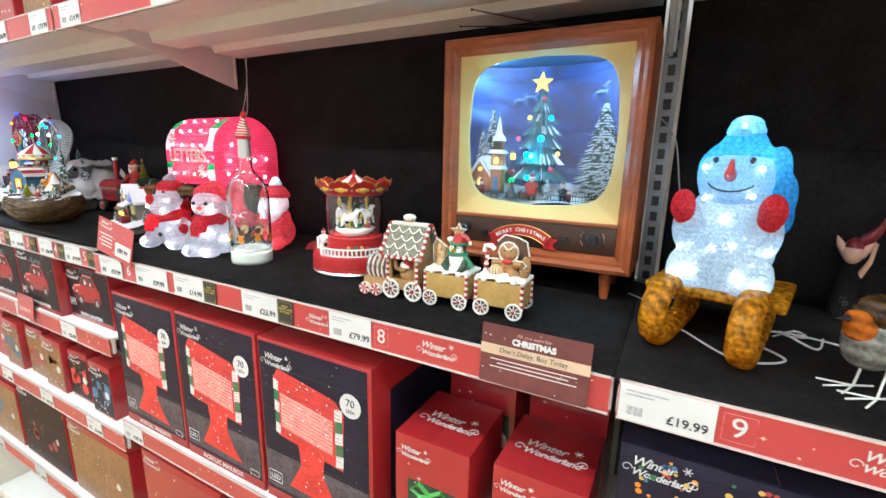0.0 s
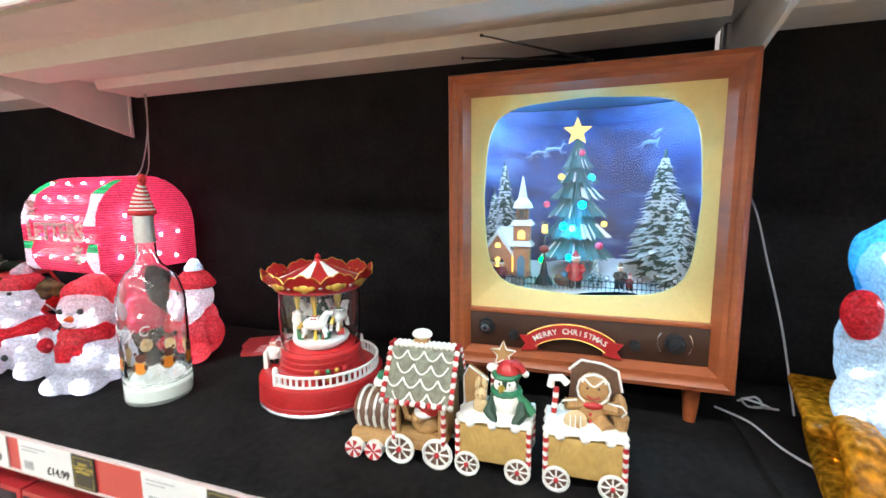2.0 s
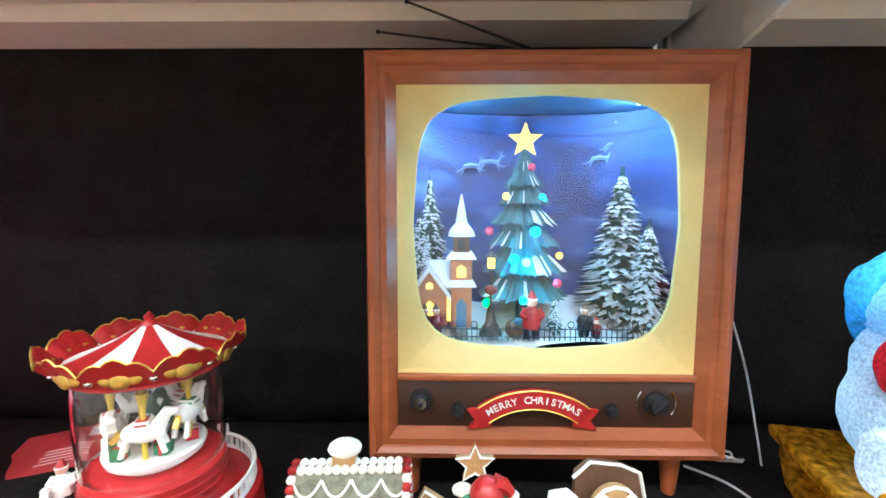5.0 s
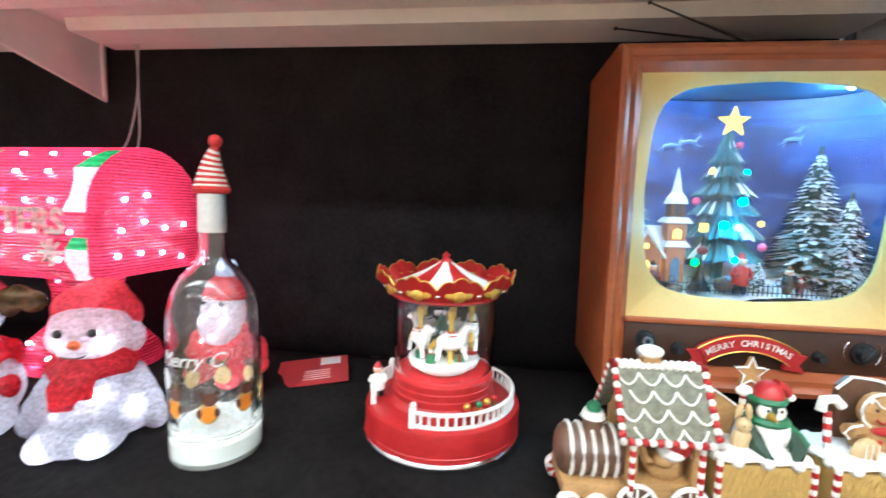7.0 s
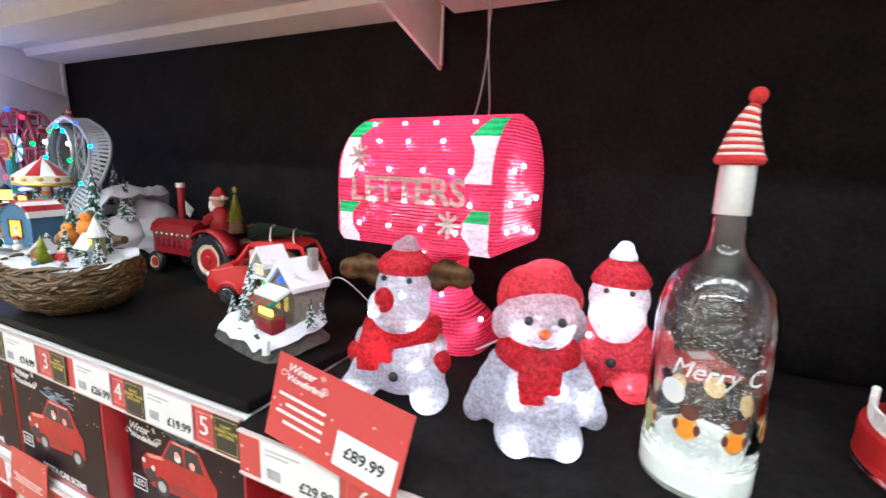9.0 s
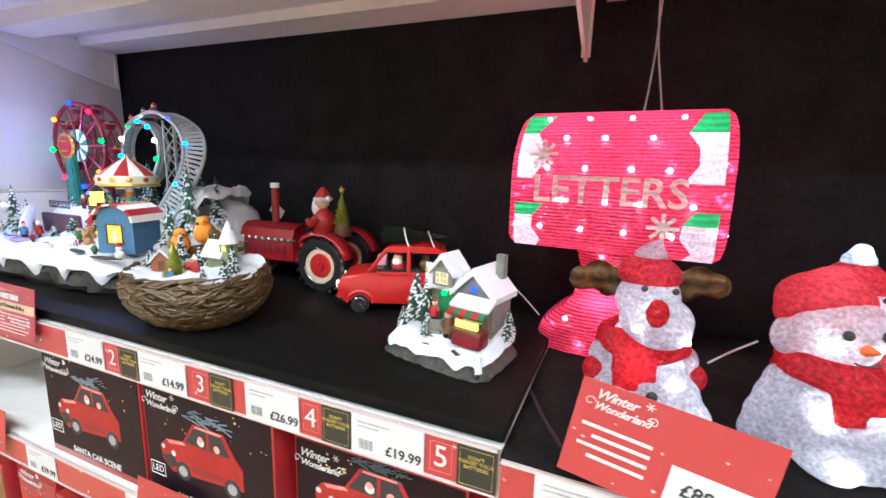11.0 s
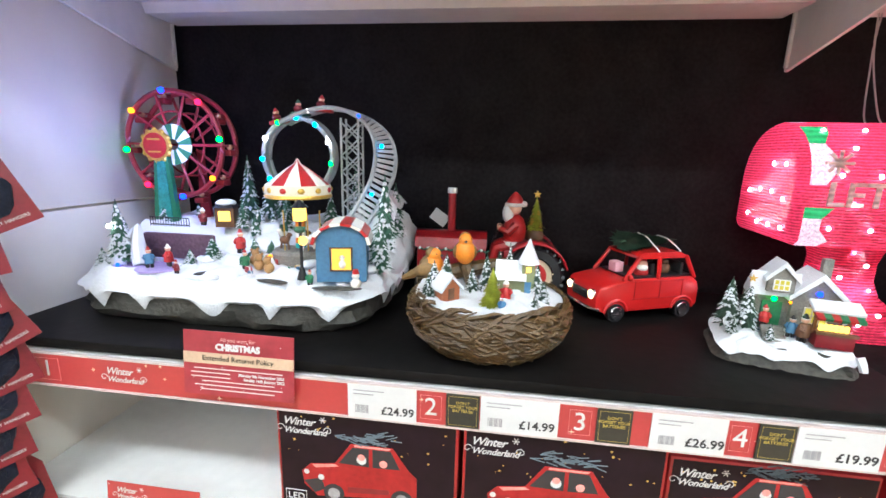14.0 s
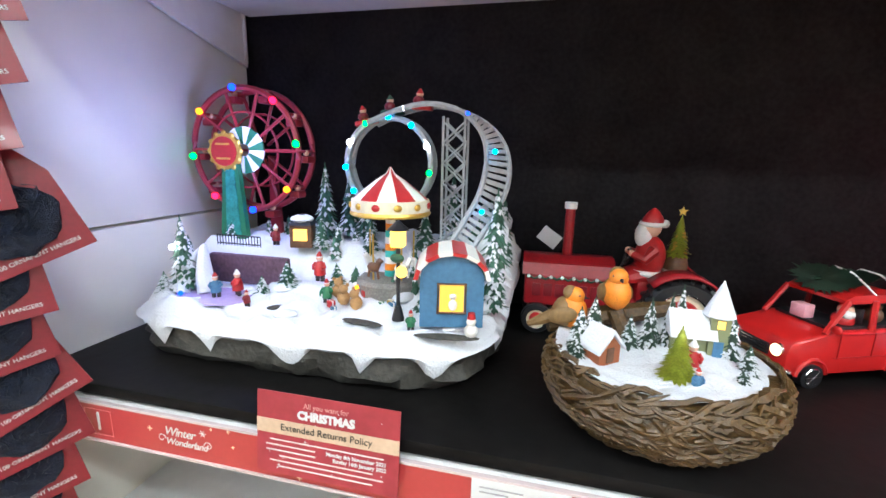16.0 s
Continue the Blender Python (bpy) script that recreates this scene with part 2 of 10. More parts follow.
def words(text, size, material, parent, at, name="lettering", bold=0.0, align="CENTER", depth=0.0002):
    """Lettering as a thin mesh that stands upright and reads from the front (-y)."""
    key = (text, size, material.name, bold, align)
    if key not in WORDS:
        cu = bpy.data.curves.new("lettering", "FONT")
        cu.body, cu.size, cu.align_x, cu.align_y, cu.extrude, cu.offset = text, size, align, "CENTER", depth, bold
        cu.resolution_u = 3
        tmp = bpy.data.objects.new("lettering", cu)
        scene.collection.objects.link(tmp)
        me = bpy.data.meshes.new_from_object(tmp.evaluated_get(bpy.context.evaluated_depsgraph_get()))
        bpy.data.objects.remove(tmp)
        me.materials.clear()
        me.materials.append(material)
        me.transform(pose(0, 0, 0, 90))
        WORDS[key] = me
    ob = new(name, WORDS[key])
    ob.parent = parent
    ob.matrix_local = at
    return ob


def squiggle(bm, w, c, mi=0, r=0.00036):
    """The two-line script heading on cartons and strips, with swashes and a small star."""
    for text, x, z, size in (("Winter", -0.10, 0.10, 0.235), ("Wonderland", 0.03, -0.10, 0.185)):
        cu = bpy.data.curves.new("script", "FONT")
        cu.body, cu.size, cu.align_x, cu.align_y, cu.shear, cu.extrude, cu.resolution_u = text, size * w, "CENTER", "CENTER", 0.35, 0.0001, 2
        cu.space_character, cu.offset = 0.92, 0.003 * w
        tmp = bpy.data.objects.new("script", cu)
        scene.collection.objects.link(tmp)
        me = bpy.data.meshes.new_from_object(tmp.evaluated_get(bpy.context.evaluated_depsgraph_get()))
        bpy.data.objects.remove(tmp)
        me.transform(pose(c[0] + x * w, c[1], c[2] + z * w, 90))
        n = len(bm.faces)
        bm.from_mesh(me)
        bm.faces.ensure_lookup_table()
        for f in bm.faces[n:]:
            f.material_index = mi
        bpy.data.meshes.remove(me)
    for s, x, z in ((1, -0.48, -0.06), (-1, 0.50, -0.05)):
        tube(bm, [(c[0] + w * (x + s * 0.09 * math.cos(a) * (1 - a / 9)), c[1], c[2] + w * (z + 0.09 * math.sin(a) * (1 - a / 9))) for a in [k * 0.5 for k in range(13)]], r * w / 0.05, mi, 4)
    for k in range(3):
        a = k * math.pi / 3
        tube(bm, [(c[0] + w * (0.40 - 0.07 * math.cos(a)), c[1], c[2] + w * (0.18 - 0.07 * math.sin(a))), (c[0] + w * (0.40 + 0.07 * math.cos(a)), c[1], c[2] + w * (0.18 + 0.07 * math.sin(a)))], r * w / 0.05, mi, 4)


def star(bm, c, r, mi=0, thick=0.001, points=5, inner=0.42):
    pts = []
    for k in range(points * 2):
        a = math.pi / 2 + math.pi * k / points
        q = r if k % 2 == 0 else r * inner
        pts.append((c[0] + q * math.cos(a), c[2] + q * math.sin(a)))
    prism(bm, pts, c[1] - thick / 2, c[1] + thick / 2, mi)


def sparkles(bm, n, x0, x1, z0, z1, y, mi, r=0.0016, seed=1):
    rnd = random.Random(seed)
    for _ in range(n):
        star(bm, (rnd.uniform(x0, x1), y, rnd.uniform(z0, z1)), r * rnd.uniform(0.5, 1.4), mi, 0.0004, 4, 0.25)


# ---- the shop: floor, ceiling, walls ----
FRONT, BACK = 0.43, 0.79
SHELF_A, SHELF_B = 1.208, 1.195
BAYS = ((-2.03, -1.03), (-1.03, -0.03), (-0.03, 0.97))

FLOOR = mat("oak_vinyl_floor", (0.50, 0.32, 0.16), 0.4, var=0.25, scale=3, stretch=(0.3, 3, 1), bump=0.05)
bm = bmesh.new()
box(bm, (-0.5, -1.2, -0.05), (9, 6, 0.1))
structure("floor", bm, FLOOR, "warm brown wood-effect vinyl shop floor")
bm = bmesh.new()
box(bm, (-0.5, -1.2, 3.25), (9, 6, 0.1))
structure("ceiling", bm, WHITE, "plain white shop ceiling")
# unseen walls added round the aisle, kept pale to bounce light onto the shelves
WALL = mat("aisle_wall_paint", (0.80, 0.78, 0.78), 0.6, var=0.1, scale=2)
for nm, c, s in (("wall_south", (-0.5, -4.1, 1.6), (9, 0.1, 3.2)), ("wall_north", (-0.5, 1.7, 1.6), (9, 0.1, 3.2)), ("wall_west", (-4.9, -1.2, 1.6), (0.1, 5.7, 3.2)), ("wall_east", (3.9, -1.2, 1.6), (0.1, 5.7, 3.2))):
    bm = bmesh.new()
    box(bm, c, s)
    structure(nm, bm, WALL, "unseen pale wall added to close the aisle and bounce light")
PANEL_LIGHT = glow("ceiling_panel_light", (0.89, 0.96, 1.0), 30.0)
for x, y in ((-3.2, -0.9), (-1.7, -0.9), (-0.2, -0.9), (1.3, -0.9), (-3.2, -2.6), (-1.7, -2.6), (-0.2, -2.6), (1.3, -2.6)):
    t = thing("ceiling_light", pose(x, y, 3.2), "white rectangular lit ceiling panel light", "ceiling light", "ceiling lights over the aisle")
    bm = bmesh.new()
    box(bm, (0, 0, -0.015), (1.26, 0.36, 0.03), 0, bev=0.004)
    part("frame", bm, STEEL, t)
    bm = bmesh.new()
    box(bm, (0, 0, -0.034), (1.2, 0.3, 0.006))
    part("diffuser", bm, PANEL_LIGHT, t, "glowing white diffuser")

# ---- shelving ----
bm = bmesh.new()
box(bm, (-2.045, 0.60, 1.335 / 2), (0.03, 0.40, 1.332), bev=0.002)
box(bm, (-2.045, 0.60, 1.337 + 0.4), (0.03, 0.40, 0.80), bev=0.002)
structure("wall_end_panel", bm, PANEL, "white painted end panel of the shelving with a joint")
bm = bmesh.new()
box(bm, (-0.53, 0.812, 0.60), (3.0, 0.02, 1.19))
box(bm, (-0.53, 0.812, 1.95), (3.0, 0.02, 0.60))
structure("wall_back_panel", bm, PANEL, "cream steel back panel of the shelving")
bm = bmesh.new()
n = 60
for x0, x1 in ((-2.028, -0.046), (-0.010, 0.97)):
    top, bot, tk = 1.70, 1.19, 0.006
    g = [[None] * 13 for _ in range(n + 1)]
    for i in range(n + 1):
        for j in range(13):
            x = x0 + (x1 - x0) * i / n
            z = bot + (top - bot) * j / 12
            g[i][j] = bm.verts.new((x, BACK + 0.004 + 0.003 * noise.noise((x * 6, z * 3, 2)), z))
    for i in range(n):
        for j in range(12):
            bm.faces.new((g[i][j], g[i + 1][j], g[i + 1][j + 1], g[i][j + 1]))
fab = structure("wall_fabric_backing", bm, FABRIC, "black felt fabric covering the back of the display shelf")
sol = fab.modifiers.new("thickness", "SOLIDIFY")
sol.thickness, sol.offset = 0.004, 1


def shelf_board(x0, x1, z, front, name, label, lip=0.036):
    """A folded steel shelf: flat top, front lip, stiffening channels underneath."""
    t = thing(name, pose(0, 0, 0), label, "shelf")
    bm = bmesh.new()
    box(bm, ((x0 + x1) / 2, (front + BACK) / 2, z - 0.004), (x1 - x0 - 0.004, BACK - front - 0.002, 0.008), bev=0.001)
    part("board", bm, STEEL, t)
    bm = bmesh.new()
    box(bm, ((x0 + x1) / 2, front + 0.004, z - 0.002 - lip / 2), (x1 - x0 - 0.004, 0.007, lip), bev=0.0015)
    part("front_lip", bm, STEEL, t)
    for y, w, d in ((front + 0.06, 0.05, 0.018), (front + 0.185, 0.06, 0.022), (BACK - 0.04, 0.07, 0.014)):
        bm = bmesh.new()
        prism(bm, [(y - w / 2 - 0.006, z - 0.008), (y - w / 2, z - 0.008 - d), (y + w / 2, z - 0.008 - d), (y + w / 2 + 0.006, z - 0.008)], x0 + 0.02, x1 - 0.02, 0, Matrix(((0, 1, 0, 0), (1, 0, 0, 0), (0, 0, 1, 0), (0, 0, 0, 1))))
        part("stiffener", bm, STEEL, t)
    return t


def bracket(x, z, front):
    """A tapered steel shelf bracket, deepest at the back."""
    t = thing("shelf_bracket", pose(x, 0, z), "cream steel tapered shelf bracket", "shelf bracket", "shelf brackets")
    bm = bmesh.new()
    turn = Matrix(((0, 1, 0, 0), (1, 0, 0, 0), (0, 0, 1, 0), (0, 0, 0, 1)))
    prism(bm, [(BACK - 0.003, -0.009), (BACK - 0.003, -0.095), (front + 0.11, -0.03), (front + 0.03, -0.025), (front + 0.02, -0.009)], -0.0025, 0.0025, 0, turn)
    part("plate", bm, STEEL, t)
    bm = bmesh.new()
    box(bm, (0, BACK - 0.008, -0.05), (0.012, 0.006, 0.08), bev=0.001)
    part("hook", bm, STEEL, t)


for x0, x1 in BAYS:
    shelf_board(x0, x1, 1.648, 0.42, "upper_shelf", "cream steel upper shelf seen from below")
for x0, x1 in BAYS:
    shelf_board(x0, x1, SHELF_B - 0.003, FRONT, "display_shelf", "cream steel display shelf under black covering", 0.042)
for x in (-2.022, -1.031, -0.031, 0.968):
    bracket(x, 1.648, 0.42)
for z in (1.0, 0.765, 0.47, 0.2):
    shelf_board(-2.03, -1.03, z, FRONT, "lower_shelf", "cream steel lower shelf holding boxed stock")
for z in (0.81, 0.5, 0.2):
    shelf_board(-1.03, -0.03, z, FRONT, "lower_shelf", "cream steel lower shelf holding boxed stock")
for z in (0.90, 0.55, 0.2):
    shelf_board(-0.03, 0.97, z, FRONT, "lower_shelf", "cream steel lower shelf holding boxed stock")
for x, z in ((-2.022, 1.0), (-1.033, 1.0), (-1.027, 0.81), (-0.033, 0.81), (-0.027, 0.90)):
    bracket(x, z, FRONT)

# slotted uprights
for x in (-0.028, 0.968):
    t = thing("slotted_upright", pose(x, 0.786, 0), "grey steel upright with a row of slots", "shelf upright", "slotted uprights")
    bm = bmesh.new()
    for dx in (-0.0125, 0.0125):
        box(bm, (dx * 0.72, 0, 1.42), (0.007, 0.008, 0.46))
    for k in range(19):
        box(bm, (0, 0, 1.195 + k * 0.025), (0.012, 0.008, 0.009))
    part("slotted_face", bm, ZINC, t)
    bm = bmesh.new()
    box(bm, (0, 0.008, 1.0), (0.025, 0.006, 2.0))
    part("channel", bm, BLACK, t)

# coverings of the display shelf
t = thing("shelf_cover", pose(-1.53, 0, 0), "smooth black board covering the shelf", "shelf cover")
bm = bmesh.new()
box(bm, (0, (FRONT + BACK) / 2 - 0.001, SHELF_A - 0.0065), (0.998, BACK - FRONT - 0.006, 0.0125), bev=0.003)
part("board", bm, DECK, t)


def drape(x0, x1, seed, name_label):
    """A felt sheet laid on the shelf, slightly wrinkled, its front hem hanging unevenly over the edge."""
    t = thing("felt_cloth", pose(0, 0, 0), name_label, "cloth")
    bm = bmesh.new()
    nx, ny = 110, 34
    g = []
    for i in range(nx + 1):
        col = []
        x = x0 + (x1 - x0) * i / nx
        hang = max(0.0, 0.010 * noise.noise((x * 9, seed, 0)) + 0.010 * math.exp(-((x + 0.60) / 0.07) ** 2) + 0.003)
        for j in range(ny + 1):
            v = j / ny
            y = FRONT + 0.004 + (BACK - FRONT - 0.008) * v
            z = SHELF_B + 0.0015 * noise.noise((x * 22, y * 18, seed)) * min(1, v * 6) - 0.001
            col.append(bm.verts.new((x, y, z)))
        lip = bm.verts.new((x, FRONT - 0.007, SHELF_B - 0.002))
        low = bm.verts.new((x, FRONT - 0.0085, SHELF_B - 0.003 - hang))
        g.append([low, lip] + col)
    for i in range(nx):
        for j in range(len(g[0]) - 1):
            bm.faces.new((g[i][j], g[i + 1][j], g[i + 1][j + 1], g[i][j + 1]))
    ob = part("sheet", bm, CLOTH, t, smooth=80)
    s = ob.modifiers.new("thickness", "SOLIDIFY")
    s.thickness = 0.0015


drape(-1.031, -0.031, 3.0, "black felt cloth with wrinkles lying over the shelf")
drape(-0.0305, 0.967, 8.0, "black felt cloth lying flat over the shelf")


# ---- ticket strips ----
def ticket_strip(x0, x1, z, y, cells, group, seed):
    """A red printed strip in a clear holder along a shelf edge, with its labels; cells are (kind, from, to, text)."""
    t = thing("ticket_strip", pose(0, y, z), "red printed price strip with white labels along a shelf edge", "price strip", group)
    bm = bmesh.new()
    box(bm, ((x0 + x1) / 2, 0, 0), (x1 - x0, 0.002, 0.038), 0)
    part("strip", bm, RED_PRINT, t)
    bm = bmesh.new()
    for dz in (-0.0195, 0.0195):
        box(bm, ((x0 + x1) / 2, -0.0005, dz), (x1 - x0, 0.004, 0.0022), 0)
    part("holder_rail", bm, mat("clear_holder_plastic", (0.6, 0.5, 0.5), 0.2, var=0.05), t)
    bm = bmesh.new()
    sparkles(bm, int((x1 - x0) * 26), x0, x1, -0.016, 0.016, -0.0013, 0, 0.0022, seed)
    tagged(part("printed_sparkles", bm, mat("pale_gold_print", (0.8, 0.62, 0.45), 0.5), t), kind="stuff")
    for kind, a, b, text in cells:
        c = (a + b) / 2
        if kind == "price":
            bm = bmesh.new()
            box(bm, (c, -0.0022, 0), (b - a, 0.0012, 0.0375), 0)
            lab = part("price_label", bm, LABEL, t)
            bm = bmesh.new()
            w = b - a
            for k in range(9):
                box(bm, (a + 0.008 + k * 0.0016, -0.0031, -0.008), (0.0007 + 0.0004 * (k % 3), 0.0004, 0.009), 0)
            for k, (l, zz) in enumerate(((0.45, 0.0125), (0.3, 0.0085))):
                box(bm, (a + 0.006 + w * l / 2, -0.0031, zz), (w * l, 0.0004, 0.0011), 0)
            part("small_print", bm, GREY_INK, lab)
            words(text, 0.0125, INK, lab, pose(b - w * 0.27, -0.0031, -0.0085), bold=0.0002)
        elif kind == "number":
            bm = bmesh.new()
            tube(bm, [(a + 0.004, -0.0014, -0.013), (b - 0.004, -0.0014, -0.013), (b - 0.004, -0.0014, 0.013), (a + 0.004, -0.0014, 0.013)], 0.0003, 0, 4, True)
            part("number_frame", bm, mat("faint_pink_print", (0.75, 0.25, 0.25), 0.4), t)
            words(text, 0.027, LABEL, t, pose(c, -0.0015, 0))
        elif kind == "battery":
            bm = bmesh.new()
            box(bm, (c, -0.0022, 0), (b - a, 0.0012, 0.036), 0)
            card = part("battery_card", bm, SIGN_BLACK, t, "small black card with gold letters")
            words("DON'T\nFORGET YOUR\nBATTERIES", 0.0043, GOLD_INK, card, pose(c, -0.0031, 0.0045))
            bm = bmesh.new()
            tube(bm, [(a + 0.0025, -0.003, -0.0155), (b - 0.0025, -0.003, -0.0155), (b - 0.0025, -0.003, 0.0155), (a + 0.0025, -0.003, 0.0155)], 0.00025, 0, 4, True)
            part("border", bm, GOLD_INK, card)
        elif kind == "mark":
            bm = bmesh.new()
            squiggle(bm, b - a, (c, -0.0014, 0))
            part("script_mark", bm, LABEL, t)


Z1 = 1.174
ticket_strip(-2.026, -1.034, Z1, 0.4265, (
    ("price", -2.026, -1.956, "£119.99"), ("number", -1.954, -1.916, "1"), ("mark", -1.865, -1.815, ""),
    ("price", -1.583, -1.512, "£24.99"), ("number", -1.512, -1.483, "2"), ("battery", -1.482, -1.449, ""),
    ("price", -1.448, -1.373, "£14.99"), ("number", -1.367, -1.339, "3"), ("battery", -1.338, -1.306, ""),
    ("price", -1.289, -1.223, "£26.99"), ("number", -1.223, -1.198, "4"), ("battery", -1.197, -1.166, ""),
    ("price", -1.165, -1.095, "£19.99"), ("number", -1.094, -1.067, "5"), ("battery", -1.066, -1.034, "")), "display shelf price strips", 3)
ticket_strip(-1.03, -0.034, Z1 - 0.004, 0.4215, (
    ("price", -1.004, -0.924, "£29.99"), ("number", -0.922, -0.882, "6"), ("price", -0.875, -0.775, "£29.99"),
    ("price", -0.754, -0.672, "£14.99"), ("battery", -0.671, -0.640, ""), ("price", -0.576, -0.498, "£26.99"), ("battery", -0.497, -0.466, ""),
    ("mark", -0.440, -0.400, ""), ("price", -0.397, -0.326, "£79.99"), ("number", -0.325, -0.296, "8"), ("mark", -0.255, -0.205, "")), "display shelf price strips", 5)
ticket_strip(-0.026, 0.965, Z1 - 0.004, 0.4215, (
    ("price", -0.025, 0.056, "£19.99"), ("number", 0.057, 0.090, "9"), ("mark", 0.150, 0.205, ""), ("price", 0.36, 0.44, "£24.99")), "display shelf price strips", 7)
for k, (x0, x1, z, lab) in enumerate(((-2.026, -1.034, 0.978, ((-2.02, "£14.99"), (-1.72, "£19.99"), (-1.50, "£26.99"), (-1.25, "£26.99"))), (-2.026, -1.034, 0.744, ((-1.95, "£9.99"), (-1.70, "£12.99"), (-1.45, "£12.99"), (-1.20, "£14.99"))),
                                     (-2.026, -1.034, 0.449, ((-1.9, "£9.99"), (-1.6, "£9.99"), (-1.3, "£9.99"))),
                                     (-1.026, -0.034, 0.789, ((-1.02, "£29.99"), (-0.5, "£29.99"), (-0.25, "£14.99"))), (-0.026, 0.965, 0.879, ((0.1, "£19.99"),)),
                                     (-2.026, -1.034, 1.626, ((-1.30, "£16.99"), (-1.12, "£19.99"), (-1.8, "£9.99"))), (-1.026, -0.034, 1.626, ((-1.0, "£14.99"), (-0.72, "£14.99"), (-0.35, "£9.99"))), (-0.026, 0.965, 1.626, ((0.2, "£9.99"),)))):
    ticket_strip(x0, x1, z, 0.4165 if z > 1.2 else 0.4265, [("price", a, a + 0.07, txt) for a, txt in lab], "other shelf price strips", 20 + k)


# ---- small builders shared by the ornaments ----
def conifer(bm, c, h, r, layers=14, fronds=18, seed=0, g=0, s=1, snow=0.6):
    """A little moulded fir: stacked rings of drooping fronds round a stem, some tipped with snow."""
    rnd = random.Random(seed)
    cyl(bm, c, r * 0.16, r * 0.04, h * 0.95, g, 6)
    for k in range(layers):
        u = k / layers
        z = c[2] + h * (0.06 + 0.84 * u)
        rr = r * (1 - u) ** 0.85 + r * 0.07
        dz = h / layers
        n = max(5, int(fronds * (1 - 0.5 * u)))
        for i in range(n):
            a = 2 * math.pi * (i + 0.5 * (k % 2)) / n + rnd.uniform(-0.15, 0.15)
            q = rr * rnd.uniform(0.8, 1.12)
            w = 2.2 * q / n + 0.05 * r
            ca, sa = math.cos(a), math.sin(a)

            def P(rad, side, up):
                return bm.verts.new((c[0] + rad * ca - side * sa, c[1] + rad * sa + side * ca, z + up))
            droop = rnd.uniform(0.2, 0.55) * dz
            a0, l0, r0, t0, m0 = P(0.05 * q, 0, dz * 0.95), P(0.62 * q, w, dz * 0.15), P(0.62 * q, -w, dz * 0.15), P(q, 0, -droop), P(0.6 * q, 0, dz * 0.5)
            tip = s if rnd.random() < snow else g
            for vs, mi in (((a0, l0, m0), g), ((a0, m0, r0), g), ((m0, l0, t0), tip), ((m0, t0, r0), tip), ((a0, r0, t0), g), ((a0, t0, l0), g)):
                bm.faces.new(vs).material_index = mi


def tree_part(parent, c, h, r, seed, mats=None, snow=0.6, layers=14, fronds=18, name="fir_tree"):
    bm = bmesh.new()
    conifer(bm, (0, 0, 0), h, r, layers, fronds, seed, 0, 1, snow)
    return part(name, bm, mats or [PINE, SNOW], parent, at=pose(*c))


def figurine(parent, c, h, coat, hat, rz=0, trousers=None, name="figurine"):
    """A tiny resin carol figure as one plain shape."""
    bm = bmesh.new()
    for dx in (-0.09, 0.09):
        cyl(bm, (dx * h, 0, 0), 0.075 * h, 0.08 * h, 0.3 * h, 2, 8)
    lathe(bm, [(0.20 * h, 0.22 * h), (0.19 * h, 0.4 * h), (0.14 * h, 0.62 * h), (0.07 * h, 0.68 * h)], 10, 0)
    for s in (-1, 1):
        tube(bm, [(s * 0.14 * h, 0, 0.62 * h), (s * 0.22 * h, -0.05 * h, 0.5 * h), (s * 0.14 * h, -0.16 * h, 0.44 * h)], 0.055 * h, 0, 6)
    ball(bm, (0, 0, 0.78 * h), 0.12 * h, mi=3, seg=8)
    cyl(bm, (0, 0, 0.82 * h), 0.125 * h, 0.03 * h, 0.18 * h, 1, 8)
    ball(bm, (0, 0, 0.83 * h), 0.13 * h, (1, 1, 0.3), 4, 8)
    return part(name, bm, [coat, hat, trousers or BLACK, SKIN, WHITE], parent, at=pose(*c, 0, 0, rz))


BULB = {}


def bulb(parent, c, material, r=0.0022, name="led_bulb"):
    key = (material.name, r)
    if key not in BULB:
        bm = bmesh.new()
        ball(bm, (0, 0, 0), r, seg=8)
        BULB[key] = finish(bm, "led_bulb", material)
    ob = new(name, BULB[key])
    ob.parent = parent
    ob.matrix_local = pose(*c)
    return ob


def gable(bm, c, w, d, h, roof, mi_wall, mi_roof, over=0.004, thick=0.003):
    """A small gabled building: walls and two overhanging roof slabs, ridge along y."""
    x, y, z = c
    prism(bm, [(x - w / 2, z), (x + w / 2, z), (x + w / 2, z + h), (x, z + h + roof), (x - w / 2, z + h)], y - d / 2, y + d / 2, mi_wall)
    a = math.atan2(roof, w / 2)
    for s in (-1, 1):
        e = (w / 2 + over)
        ex, ez = x + s * e, z + h - over * math.tan(a)
        prism(bm, [(x, z + h + roof), (ex, ez), (ex, ez + thick), (x, z + h + roof + thick * 1.3)], y - d / 2 - over, y + d / 2 + over, mi_roof)


def mound(bm, w, d, height, nx, ny, mi=0, power=4.0, seed=0.0, wob=0.002, x0=0, y0=0):
    """A heightfield inside a rounded oblong; height is a function of (u, v) in -1..1. Returns nothing."""
    g = {}
    for i in range(nx + 1):
        for j in range(ny + 1):
            u, v = -1 + 2 * i / nx, -1 + 2 * j / ny
            k = (abs(u) ** power + abs(v) ** power) ** (1 / power)
            m = max(abs(u), abs(v))
            s = m / k if k > 1e-6 else 1
            x, y = x0 + w / 2 * u * s, y0 + d / 2 * v * s
            g[i, j] = bm.verts.new((x, y, height(u, v) + wob * noise.noise((x * 70, y * 70, seed))))
    for i in range(nx):
        for j in range(ny):
            bm.faces.new((g[i, j], g[i + 1, j], g[i + 1, j + 1], g[i, j + 1])).material_index = mi


